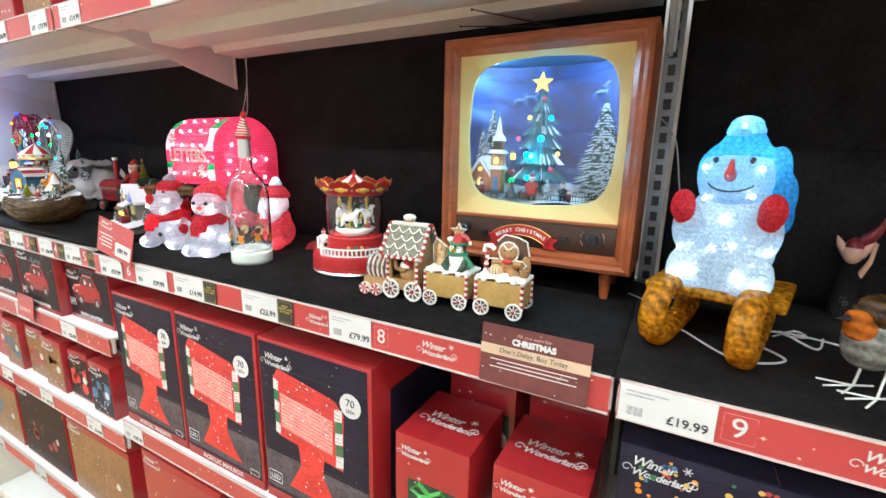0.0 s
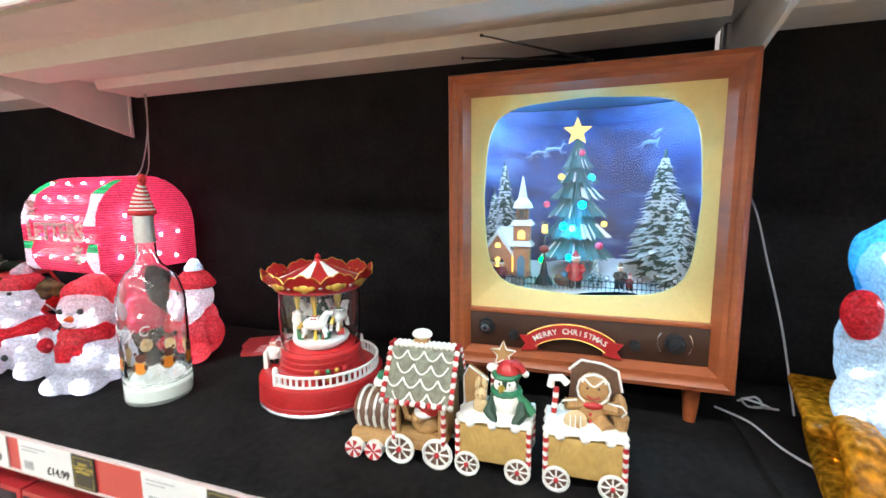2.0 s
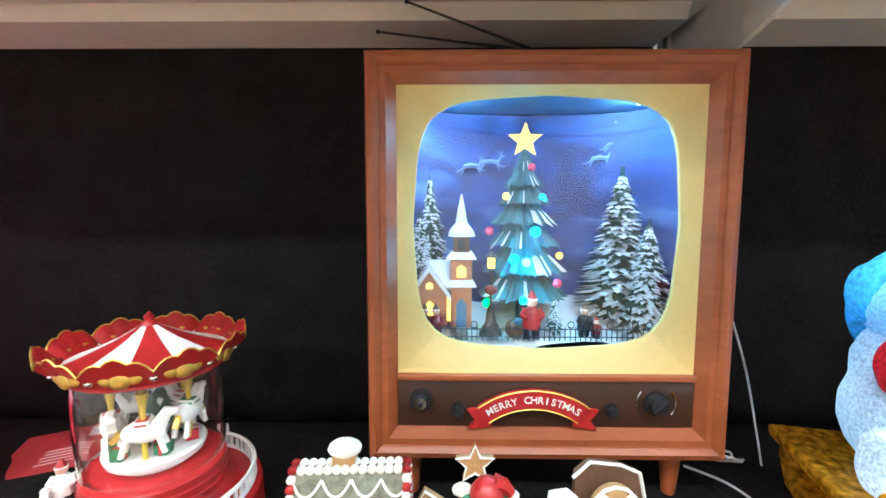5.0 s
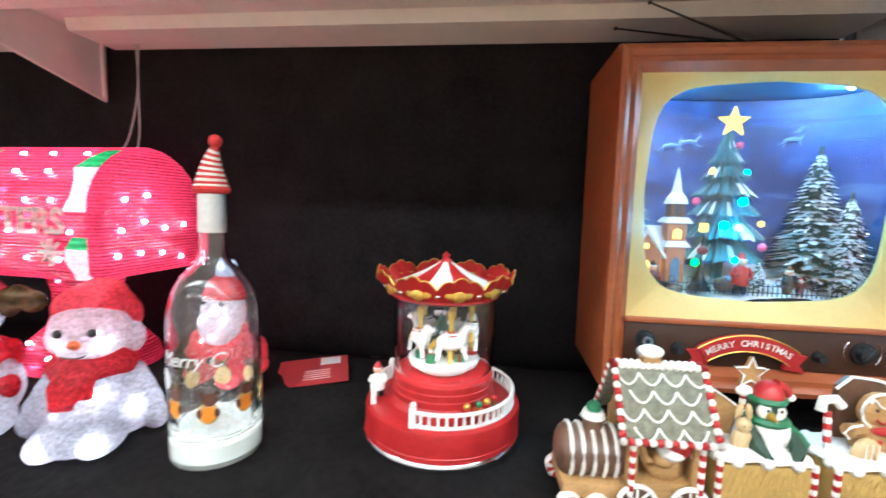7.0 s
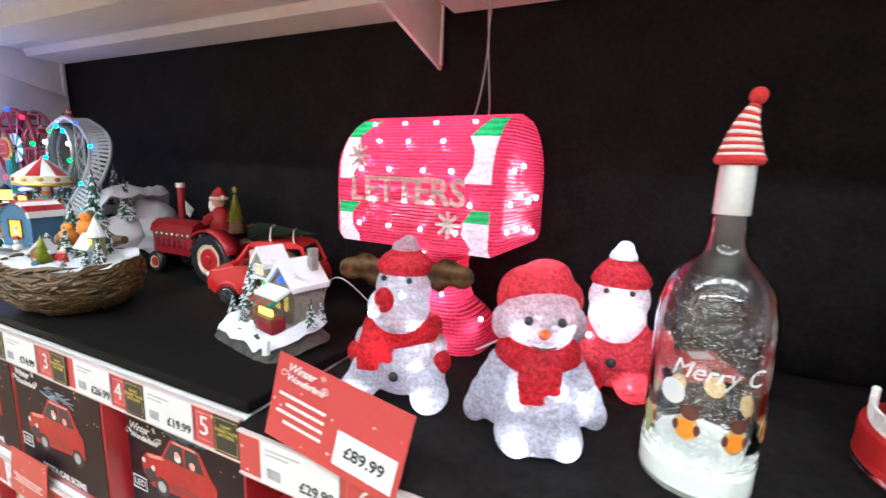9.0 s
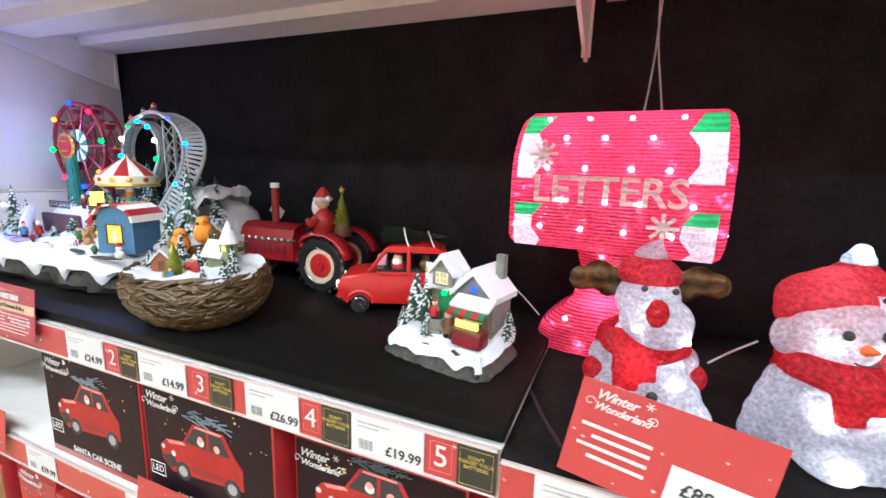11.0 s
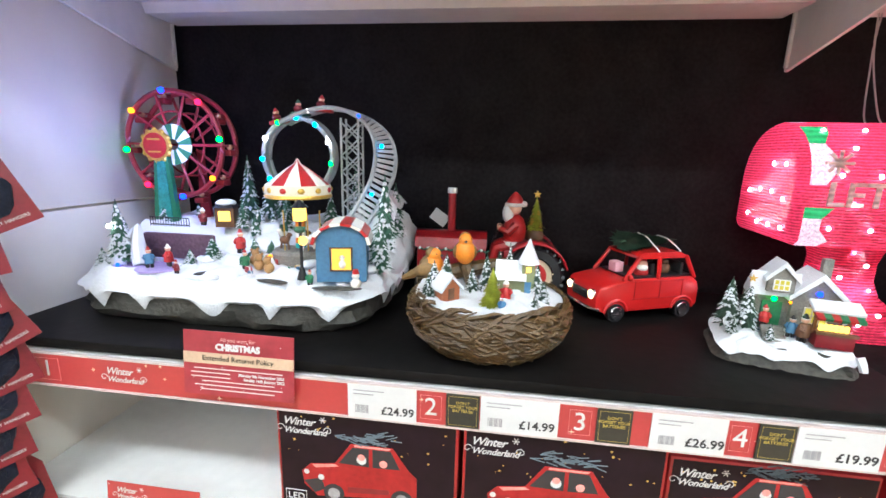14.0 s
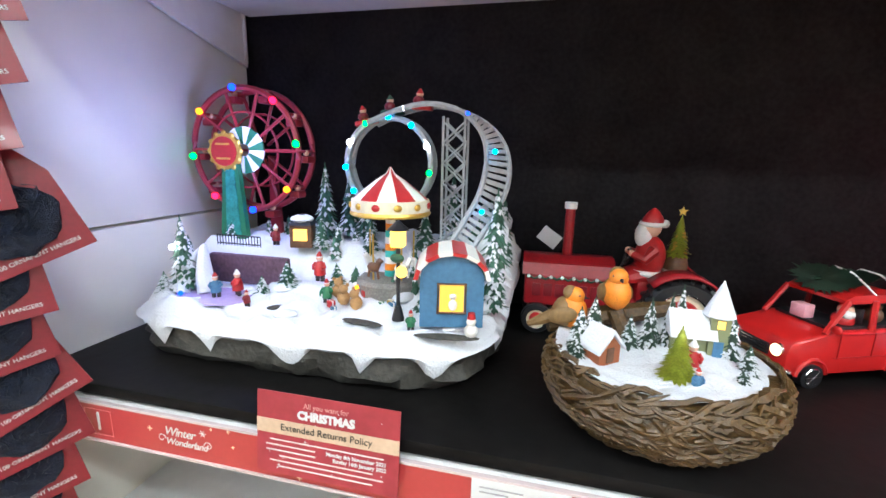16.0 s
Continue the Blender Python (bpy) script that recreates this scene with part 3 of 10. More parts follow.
def soft_union(ob, size):
    r = ob.modifiers.new("union", "REMESH")
    r.mode, r.voxel_size, r.use_smooth_shade = "VOXEL", size, True
    s = ob.modifiers.new("soften", "SMOOTH")
    s.iterations, s.factor = 4, 0.5


# ---- retro television with a winter scene ----
TVWOOD = mat("red_brown_wood_paint", (0.30, 0.075, 0.025), 0.38, var=0.22, scale=14, stretch=(1, 1, 3), bump=0.04)
CREAM = mat("cream_gold_bezel", (0.62, 0.44, 0.16), 0.4, var=0.06)
TVPANEL = mat("dark_brown_control_panel", (0.045, 0.018, 0.010), 0.4, var=0.2)


def sky_material():
    m = mat("night_sky_print", (0.02, 0.06, 0.30), 0.6)
    nt = m.node_tree
    b = nt.nodes["Principled BSDF"]
    tc = nt.nodes.new("ShaderNodeTexCoord")
    mp = nt.nodes.new("ShaderNodeMapping")
    mp.inputs["Scale"].default_value = (7, 1, 14)
    n = nt.nodes.new("ShaderNodeTexNoise")
    n.inputs["Scale"].default_value, n.inputs["Detail"].default_value, n.inputs["Distortion"].default_value = 1.6, 5, 1.2
    r = nt.nodes.new("ShaderNodeValToRGB")
    r.color_ramp.elements[0].position, r.color_ramp.elements[0].color = 0.42, (0.006, 0.020, 0.10, 1)
    r.color_ramp.elements[1].position, r.color_ramp.elements[1].color = 0.86, (0.20, 0.34, 0.55, 1)
    e = r.color_ramp.elements.new(0.55)
    e.color = (0.020, 0.060, 0.23, 1)
    nt.links.new(tc.outputs["Object"], mp.inputs["Vector"])
    nt.links.new(mp.outputs[0], n.inputs["Vector"])
    nt.links.new(n.outputs["Fac"], r.inputs["Fac"])
    nt.links.new(r.outputs[0], b.inputs["Base Color"])
    return m


def rect_rings(bm, x0, x1, z0, z1, prof, mi=0):
    """A picture-frame moulding: a profile of (inset, depth) run round a rectangle."""
    loops = []
    for q, y in prof:
        loops.append([bm.verts.new(p) for p in ((x0 + q, y, z0 + q), (x1 - q, y, z0 + q), (x1 - q, y, z1 - q), (x0 + q, y, z1 - q))])
    for a, b in zip(loops, loops[1:]):
        for i in range(4):
            j = (i + 1) % 4
            bm.faces.new((a[i], a[j], b[j], b[i])).material_index = mi


def television():
    t = thing("retro_television", pose(-0.192, 0.632, SHELF_B), "retro red-brown television ornament with a lit winter scene", "ornament")
    X, Z0, Z1_ = 0.150, 0.042, 0.377
    bm = bmesh.new()
    rect_rings(bm, -X, X, Z0, Z1_, [(0.02, 0.140), (0.003, 0.138), (0, 0.134), (0, 0.006), (0.002, 0.001), (0.007, -0.001), (0.011, 0.002), (0.012, 0.004), (0.017, 0.004), (0.020, 0.008), (0.0245, 0.013), (0.0245, 0.020)])
    part("case", bm, TVWOOD, t, "red-brown moulded wooden case", smooth=30)
    bm = bmesh.new()
    box(bm, (0, 0.137, (Z0 + Z1_) / 2), (0.27, 0.004, 0.30))
    part("back_cover", bm, BLACK, t)
    # bezel with a bowed opening
    bm = bmesh.new()
    N, cx, cz, ow, oh = 72, 0.0, 0.239, 0.113, 0.108
    rx, rz0, rz1 = 0.1255, 0.112, 0.3525
    outer, mid, inner, deep = [], [], [], []
    corner = [math.atan2(z - cz, x) % (2 * math.pi) for x in (-rx, rx) for z in (rz0, rz1)]
    for a in sorted([2 * math.pi * (k + 0.5) / (N - 4) for k in range(N - 4)] + corner):
        ca, sa = math.cos(a), math.sin(a)
        rz_ = (rz1 - cz) if sa > 0 else (cz - rz0)
        s = min(rx / abs(ca) if abs(ca) > 1e-6 else 9, rz_ / abs(sa) if abs(sa) > 1e-6 else 9)
        p = 5.0
        q = (abs(ca / ow) ** p + abs(sa / oh) ** p) ** (-1 / p)
        bow = 1 - 0.035 * min(1, abs(math.sin(2 * a)))
        q *= bow
        outer.append(bm.verts.new((cx + s * ca, 0.0135, cz + s * sa)))
        mid.append(bm.verts.new((cx + q * 1.012 * ca, 0.021, cz + q * 1.012 * sa)))
        inner.append(bm.verts.new((cx + q * ca, 0.0225, cz + q * sa)))
        deep.append(bm.verts.new((cx + q * ca, 0.027, cz + q * sa)))
    for A, B in ((outer, mid), (mid, inner), (inner, deep)):
        for k in range(N):
            j = (k + 1) % N
            bm.faces.new((A[k], A[j], B[j], B[k]))
    part("bezel", bm, CREAM, t, "cream sloped bezel round the screen", smooth=35)
    bm = bmesh.new()
    box(bm, (0, 0.014, 0.088), (0.252, 0.006, 0.042), bev=0.001)
    part("control_panel", bm, TVPANEL, t, "dark brown control panel")
    bm = bmesh.new()
    box(bm, (0, 0.0115, 0.1105), (0.252, 0.007, 0.005), bev=0.001)
    part("divider", bm, TVWOOD, t)
    for nm, x, z, r in (("tuning_knob", -0.106, 0.091, 0.0095), ("small_knob", -0.074, 0.083, 0.006), ("small_knob", 0.056, 0.083, 0.0058), ("volume_dial", 0.094, 0.089, 0.0105)):
        bm = bmesh.new()
        rot = Matrix.Rotation(radians(90), 4, "X")
        cyl(bm, (x, 0.011, z), r, r, 0.003, 0, 24, rot)
        cyl(bm, (x, 0.008, z), r * 0.78, r * 0.66, 0.006, 0, 20, rot)
        if nm == "tuning_knob":
            cyl(bm, (x, 0.0022, z), r * 0.55, r * 0.55, 0.0015, 1, 20, rot)
            cyl(bm, (x, 0.001, z), r * 0.28, r * 0.2, 0.002, 0, 12, rot)
        if nm == "volume_dial":
            box(bm, (x, 0.0015, z), (r * 0.3, 0.004, r * 1.4), 0, Matrix.Rotation(radians(40), 4, "Y"), 0.0005)
            for s in (-1, 1):
                tube(bm, [(x + s * 0.0165 * math.cos(q), 0.0105, z + 0.0165 * math.sin(q)) for q in [radians(-38 + 76 * k / 10) for k in range(11)]], 0.0007, 1, 5)
        part(nm, bm, [BLACK, CHROME], t)
    # curved ribbon banner
    bm = bmesh.new()
    R = 0.075
    def arc(a, r):
        return (-0.011 + r * math.sin(a), 0.078 - 0.055 + r * math.cos(a))
    band = [arc(radians(-36 + 72 * k / 16), R + 0.004) for k in range(17)] + [arc(radians(36 - 72 * k / 16), R - 0.012) for k in range(17)]
    prism(bm, band, 0.003, 0.009)
    for s in (-1, 1):
        x0, z0 = arc(s * radians(34), R - 0.006)
        prism(bm, [(x0 - s * 0.004, z0 - 0.011), (x0 + s * 0.016, z0 - 0.014), (x0 + s * 0.010, z0 - 0.006), (x0 + s * 0.017, z0 + 0.003), (x0 - s * 0.002, z0 + 0.005)], 0.007, 0.011)
    ban = part("banner", bm, RED, t, "red ribbon banner with raised letters")
    bm = bmesh.new()
    for r in (R + 0.004, R - 0.012):
        tube(bm, [(arc(radians(-36 + 72 * k / 16), r)[0], 0.003, arc(radians(-36 + 72 * k / 16), r)[1]) for k in range(17)], 0.0006, 0, 5)
    part("gold_edge", bm, GOLD, ban)
    text = "MERRY CHRISTMAS"
    for k, ch in enumerate(text):
        if ch != " ":
            a = radians(-31 + 62 * k / (len(text) - 1))
            x, z = arc(a, R - 0.004)
            words(ch, 0.0085, WHITE, ban, pose(x, 0.0026, z, 0, math.degrees(a)), "letter", bold=0.0001)
    for x in (-0.115, 0.115):
        for y in (0.025, 0.115):
            bm = bmesh.new()
            cyl(bm, (x, y, 0), 0.006, 0.010, 0.044, 0, 14)
            part("leg", bm, TVWOOD, t)
    # diorama inside
    bm = bmesh.new()
    N = 24
    for k in range(N):
        a0, a1 = math.pi * k / N, math.pi * (k + 1) / N
        q = [(-0.121 * math.cos(a), 0.035 + 0.085 * math.sin(a) ** 0.5) for a in (a0, a1)]
        bm.faces.new([bm.verts.new((x, y, z)) for (x, y), z in ((q[0], 0.11), (q[1], 0.11), (q[1], 0.350), (q[0], 0.350))])
    bmesh.ops.remove_doubles(bm, verts=bm.verts[:], dist=1e-5)
    part("painted_sky", bm, sky_material(), t, "blue night sky with pale clouds")
    bm = bmesh.new()
    box(bm, (0, 0.075, 0.3525), (0.245, 0.09, 0.003))
    part("scene_roof", bm, BLUE, t)
    bm = bmesh.new()
    mound(bm, 0.242, 0.095, lambda u, v: 0.1325 + 0.0135 * (v + 1) + 0.004 * math.sin(u * 5), 40, 16, 0, 8, 1.0, 0.003, 0, 0.077)
    part("snow_ground", bm, SNOW, t)
    bm = bmesh.new()
    for x, z in ((-0.011, 0.317), ):
        star(bm, (x, 0.07, z), 0.0165, 0, 0.004)
    part("tree_star", bm, glow("gold_star_light", (1.0, 0.72, 0.2), 2.2), t, "gold glowing tree star")
    TEAL = mat("blue_green_fir", (0.016, 0.11, 0.13), 0.5, var=0.5, scale=160, bump=0.4)
    bm = bmesh.new()
    cyl(bm, (-0.010, 0.080, 0.146), 0.006, 0.003, 0.15, 0, 8)
    rt = random.Random(31)
    for zb, rad, dz in ((0.291, 0.011, 0.020), (0.276, 0.018, 0.024), (0.259, 0.025, 0.028), (0.240, 0.031, 0.030), (0.219, 0.036, 0.034), (0.194, 0.040, 0.038), (0.170, 0.043, 0.042)):
        n = 76
        lip, top, under = [], [], []
        for k in range(n):
            a = 2 * math.pi * k / n
            w = 1 + 0.07 * math.sin(k * 2.1) + rt.uniform(-0.05, 0.05)
            rr = rad * w * (1.0 if k % 2 else 0.84)
            ca, sa = math.cos(a), math.sin(a)
            top.append(bm.verts.new((-0.010 + rad * 0.22 * ca, 0.080 + rad * 0.22 * sa, zb + dz)))
            lip.append(bm.verts.new((-0.010 + rr * ca, 0.080 + rr * 0.9 * sa, zb + rt.uniform(-0.0025, 0.0015) - (0.002 if k % 2 else 0))))
            under.append(bm.verts.new((-0.010 + rad * 0.45 * ca, 0.080 + rad * 0.45 * sa, zb + dz * 0.3)))
        mid = [bm.verts.new(((a.co + b.co) / 2) + Vector((0, 0, -dz * 0.10))) for a, b in zip(top, lip)]
        for k in range(n):
            q = (k + 1) % n
            bm.faces.new((top[k], top[q], mid[q], mid[k]))
            bm.faces.new((mid[k], mid[q], lip[q], lip[k])).material_index = 1 if rt.random() < 0.12 else 0
            bm.faces.new((lip[k], lip[q], under[q], under[k]))
    part("christmas_tree", bm, [TEAL, SNOW], t, "large blue-green tiered Christmas tree", smooth=25)
    PINK_BAUBLE = mat("pink_bauble", (0.75, 0.08, 0.16), 0.25, var=0.1)
    for x, z, m, r in ((0.006, 0.263, LED_CYAN, 0.0042), (-0.003, 0.232, LED_CYAN, 0.0046), (-0.023, 0.207, LED_CYAN, 0.0044), (-0.047, 0.166, LED_GREEN, 0.0040), (-0.005, 0.292, PINK_BAUBLE, 0.0038), (-0.044, 0.232, PINK_BAUBLE, 0.0042), (0.017, 0.185, PINK_BAUBLE, 0.0044), (-0.028, 0.265, WARM, 0.0036), (0.022, 0.209, WARM, 0.0034), (-0.016, 0.172, LED_CYAN, 0.0036)):
        rz_ = max(0.012, 0.044 * (0.312 - z) / 0.142)
        f = max(-0.9, min(0.9, (x + 0.010) / rz_))
        bulb(t, (x, 0.080 - rz_ * math.sqrt(1 - f * f) - 0.003, z), m, r, "tree_bauble")
    for k, (x, y, z, h, r) in enumerate(((0.086, 0.082, 0.142, 0.160, 0.044), (0.101, 0.054, 0.134, 0.116, 0.031), (-0.102, 0.098, 0.150, 0.148, 0.029), (-0.111, 0.076, 0.150, 0.108, 0.022), (0.014, 0.046, 0.138, 0.036, 0.010), (0.106, 0.040, 0.136, 0.034, 0.012))):
        tree_part(t, (x, y, z), h, r, 40 + k, [PINE_DARK, SNOW], 0.66, 34 if h > 0.05 else 14, 30)
    # church: gabled house, link roof and a tower with belfry and spire
    # brick colour lightened to hold the orange glow of the lights on the walls
    BRICK = mat("brick_with_orange_glow", (0.42, 0.16, 0.08), 0.6, var=0.3, scale=200)
    bm = bmesh.new()
    gable(bm, (-0.100, 0.058, 0.146), 0.032, 0.026, 0.028, 0.022, 0, 1, 0.004, 0.005)
    ch = part("church", bm, [BRICK, SNOW], t, "small snow-roofed church with lit windows", smooth=20)
    bm = bmesh.new()
    box(bm, (-0.084, 0.066, 0.162), (0.030, 0.022, 0.034), 0)
    part("link_wall", bm, BRICK, ch)
    bm = bmesh.new()
    prism(bm, [(0.048, 0.178), (0.084, 0.178), (0.082, 0.184), (0.070, 0.204), (0.064, 0.204), (0.046, 0.183)], -0.104, -0.068, 0, Matrix(((0, 1, 0, 0), (1, 0, 0, 0), (0, 0, 1, 0), (0, 0, 0, 1))))
    part("snowy_roof", bm, SNOW, ch, smooth=20)
    bm = bmesh.new()
    box(bm, (-0.071, 0.050, 0.176), (0.019, 0.018, 0.062), 0, bev=0.0008)
    tower = part("tower", bm, BRICK, ch)
    for z, w in ((0.183, 0.026), (0.208, 0.026)):
        bm = bmesh.new()
        cyl(bm, (-0.071, 0.050, z), w * 0.74, w * 0.52, 0.006, 0, 4, Matrix.Rotation(radians(45), 4, "Z"))
        part("snow_ledge", bm, SNOW, tower)
    bm = bmesh.new()
    box(bm, (-0.071, 0.050, 0.221), (0.0145, 0.0145, 0.018), 0)
    box(bm, (-0.071, 0.0424, 0.221), (0.006, 0.001, 0.010), 1)
    part("belfry", bm, [BROWN, BLACK], tower)
    bm = bmesh.new()
    lathe(bm, [(0.0125, 0.228), (0.0105, 0.234), (0.0055, 0.240), (0.0035, 0.252), (0.0006, 0.266)], 8, 0, (-0.071, 0.050, 0))
    part("spire", bm, SNOW, tower, "white snowy spire", smooth=20)
    for x, y, z, w, h in ((-0.071, 0.0405, 0.197, 0.0080, 0.011), (-0.100, 0.0445, 0.161, 0.009, 0.016), (-0.100, 0.0445, 0.183, 0.006, 0.006), (-0.084, 0.0545, 0.160, 0.010, 0.024), (-0.111, 0.0445, 0.157, 0.005, 0.010)):
        bm = bmesh.new()
        prism(bm, [(x - w / 2, z - h / 2), (x + w / 2, z - h / 2), (x + w / 2, z + h * 0.25), (x, z + h / 2), (x - w / 2, z + h * 0.25)], y, y + 0.001)
        part("lit_window", bm, WARM, ch)
    bm = bmesh.new()
    prism(bm, [(-0.0755, 0.146), (-0.0665, 0.146), (-0.0665, 0.167), (-0.071, 0.173), (-0.0755, 0.167)], 0.0398, 0.0412)
    part("church_door", bm, BLUE, ch)
    bm = bmesh.new()
    box(bm, (-0.071, 0.037, 0.140), (0.012, 0.012, 0.008), 0, bev=0.001)
    part("church_step", bm, STONE, ch)
    for x, y, c1, c2, h, rz in ((-0.104, 0.038, BLACK, BROWN, 0.031, 20), (-0.094, 0.037, RED_DARK, BLACK, 0.031, -10), (-0.008, 0.037, RED, RED, 0.043, 0), (0.040, 0.040, BLACK, BROWN, 0.031, 10), (0.050, 0.037, RED_DARK, RED, 0.020, -20)):
        figurine(t, (x, y, 0.137), h, c1, c2, rz)
    bm = bmesh.new()
    ball(bm, (-0.022, 0.040, 0.145), 0.009, (1.1, 0.8, 0.9), 0, 12)
    ball(bm, (-0.020, 0.036, 0.152), 0.004, (1, 0.8, 1), 1, 8)
    part("toy_sack", bm, [BROWN, BLUE], t)
    bm = bmesh.new()
    lathe(bm, [(0.011, 0.0), (0.0105, 0.003), (0.005, 0.012), (0.003, 0.024), (0.0014, 0.030), (0.0012, 0.060)], 10, 0, (-0.044, 0.044, 0.138))
    box(bm, (-0.044, 0.044, 0.204), (0.006, 0.006, 0.009), 1)
    cyl(bm, (-0.044, 0.044, 0.2095), 0.0065, 0.001, 0.005, 0, 8)
    ball(bm, (-0.044, 0.042, 0.180), 0.006, (1, 0.6, 0.8), 2, 8)
    part("lamp_post", bm, [BLACK, WARM, RED_DARK], t)
    # pale reindeer and sleigh printed on the sky
    SKYPRINT = mat("pale_blue_sky_print", (0.16, 0.26, 0.46), 0.6, var=0.3)

    def deer(x, z, k):
        bm = bmesh.new()
        y = 0.1085
        for pts, r in (([(-0.008, 0.0), (0.0, 0.002), (0.008, 0.001)], [0.0022, 0.0026, 0.002]), ([(0.008, 0.001), (0.011, 0.007), (0.015, 0.007)], [0.0016, 0.0013, 0.0009]), ([(0.010, 0.007), (0.008, 0.013)], 0.0005), ([(0.011, 0.007), (0.013, 0.014)], 0.0005),
                       ([(0.007, 0.0), (0.013, -0.004), (0.016, -0.003)], 0.0007), ([(0.006, 0.0), (0.010, -0.007)], 0.0007), ([(-0.007, 0.0), (-0.013, -0.005), (-0.016, -0.004)], 0.0007), ([(-0.006, 0.0), (-0.010, -0.008)], 0.0007)):
            tube(bm, [(x + k * a, y, z + k * b) for a, b in pts], [q * k for q in r] if isinstance(r, list) else r * k, 0, 5)
        part("printed_reindeer", bm, SKYPRINT, t)

    deer(-0.060, 0.296, 1.0)
    deer(-0.040, 0.300, 1.0)
    deer(0.072, 0.304, 1.0)
    deer(0.086, 0.318, 0.9)
    bm = bmesh.new()
    for z in (0.140, 0.147):
        tube(bm, [(-0.103 + 0.206 * k / 10, 0.0305, z) for k in range(11)], 0.0005, 0, 4)
    for k in range(46):
        x = -0.103 + 0.206 * k / 45
        box(bm, (x, 0.0305, 0.143), (0.0007, 0.0007, 0.013))
    for k in range(12):
        x = -0.094 + 0.188 * k / 11
        tube(bm, [(x + 0.003 * math.cos(a), 0.0303, 0.151 + 0.003 * math.sin(a)) for a in [radians(45 * j) for j in range(8)]], 0.0005, 0, 4, True)
    part("iron_fence", bm, mat("dark_blue_iron", (0.015, 0.03, 0.05), 0.4), t)
    bm = bmesh.new()
    sheets = []
    for off in (0.0, 0.0012):
        rings = []
        for q in range(1, 9):
            f = q / 8
            ring = []
            for k in range(48):
                a = 2 * math.pi * k / 48
                ca, sa = math.cos(a), math.sin(a)
                rad = (abs(ca / 0.114) ** 5 + abs(sa / 0.109) ** 5) ** (-1 / 5) * f
                ring.append(bm.verts.new((rad * ca, 0.0240 + off - 0.010 * (1 - f * f), 0.239 + rad * sa)))
            rings.append(ring)
        mid_ = bm.verts.new((0, 0.0240 + off - 0.010, 0.239))
        for k in range(48):
            bm.faces.new((mid_, rings[0][k], rings[0][(k + 1) % 48]))
            for A, B in zip(rings, rings[1:]):
                bm.faces.new((A[k], B[k], B[(k + 1) % 48], A[(k + 1) % 48]))
        sheets.append(rings[-1])
    for k in range(48):
        bm.faces.new((sheets[0][k], sheets[1][k], sheets[1][(k + 1) % 48], sheets[0][(k + 1) % 48]))
    pane = part("screen_glass", bm, GLASS, t, "clear shiny screen glass")
    pane.visible_shadow = False
    # folded rabbit-ear aerial
    bm = bmesh.new()
    ball(bm, (0.0, 0.072, 0.378), 0.014, (1, 1, 0.6))
    box(bm, (0, 0.072, 0.392), (0.008, 0.006, 0.012), bev=0.001)
    aer = part("aerial_base", bm, BLACK, t)
    for e in ((-0.145, 0.048, 0.407), (-0.118, 0.030, 0.424)):
        bm = bmesh.new()
        tube(bm, [(0.0, 0.072, 0.398), tuple(0.5 * (a + b) for a, b in zip((0, 0.072, 0.398), e)), e], [0.0016, 0.0012, 0.0009], 0, 6)
        ball(bm, e, 0.002)
        part("aerial_rod", bm, BLACK, aer)


television()


# ---- gingerbread train ----
GINGER = mat("gingerbread_resin", (0.40, 0.22, 0.085), 0.55, var=0.25, scale=120, bump=0.3)
WAFER = mat("golden_wafer_resin", (0.52, 0.33, 0.10), 0.45, var=0.2, scale=300, bump=0.5)
COCOA = mat("chocolate_resin", (0.13, 0.065, 0.04), 0.4, var=0.25)
ICING = mat("white_icing", (0.80, 0.77, 0.72), 0.4, var=0.06, scale=150, bump=0.3)
CREAM_BISCUIT = mat("cream_biscuit_resin", (0.58, 0.42, 0.22), 0.5, var=0.15, scale=150, bump=0.2)
ROOFG = mat("glitter_roof", (0.24, 0.24, 0.18), 0.25, metal=0.35, var=0.7, scale=420, bump=0.6)


def spoke_wheel(parent, c, r, candy=False):
    bm = bmesh.new()
    rot = Matrix.Rotation(radians(90), 4, "X")
    if candy:
        cyl(bm, (0, 0.004, 0), r, r, 0.008, 0, 24, rot)
        for k in range(6):
            a = k * math.pi / 3
            prism(bm, [(0, 0), (r * 0.98 * math.cos(a), r * 0.98 * math.sin(a)), (r * 0.98 * math.cos(a + 0.5), r * 0.98 * math.sin(a + 0.5))], -0.0046, -0.0038, 1)
        return part("candy_wheel", bm, [ICING, RED], parent, "red and white swirl sweet wheel", at=pose(*c))
    tube(bm, [(r * 0.9 * math.cos(2 * math.pi * k / 24), 0, r * 0.9 * math.sin(2 * math.pi * k / 24)) for k in range(24)], r * 0.13, 0, 6, True)
    for k in range(8):
        a = k * math.pi / 4
        tube(bm, [(0, 0, 0), (r * 0.85 * math.cos(a), 0, r * 0.85 * math.sin(a))], r * 0.07, 0, 5)
    cyl(bm, (0, 0.003, 0), r * 0.85, r * 0.85, 0.002, 1, 20, Matrix.Rotation(radians(90), 4, "X"))
    ball(bm, (0, -0.002, 0), r * 0.2, mi=2, seg=8)
    return part("spoked_wheel", bm, [ICING, COCOA, RED], parent, at=pose(*c))


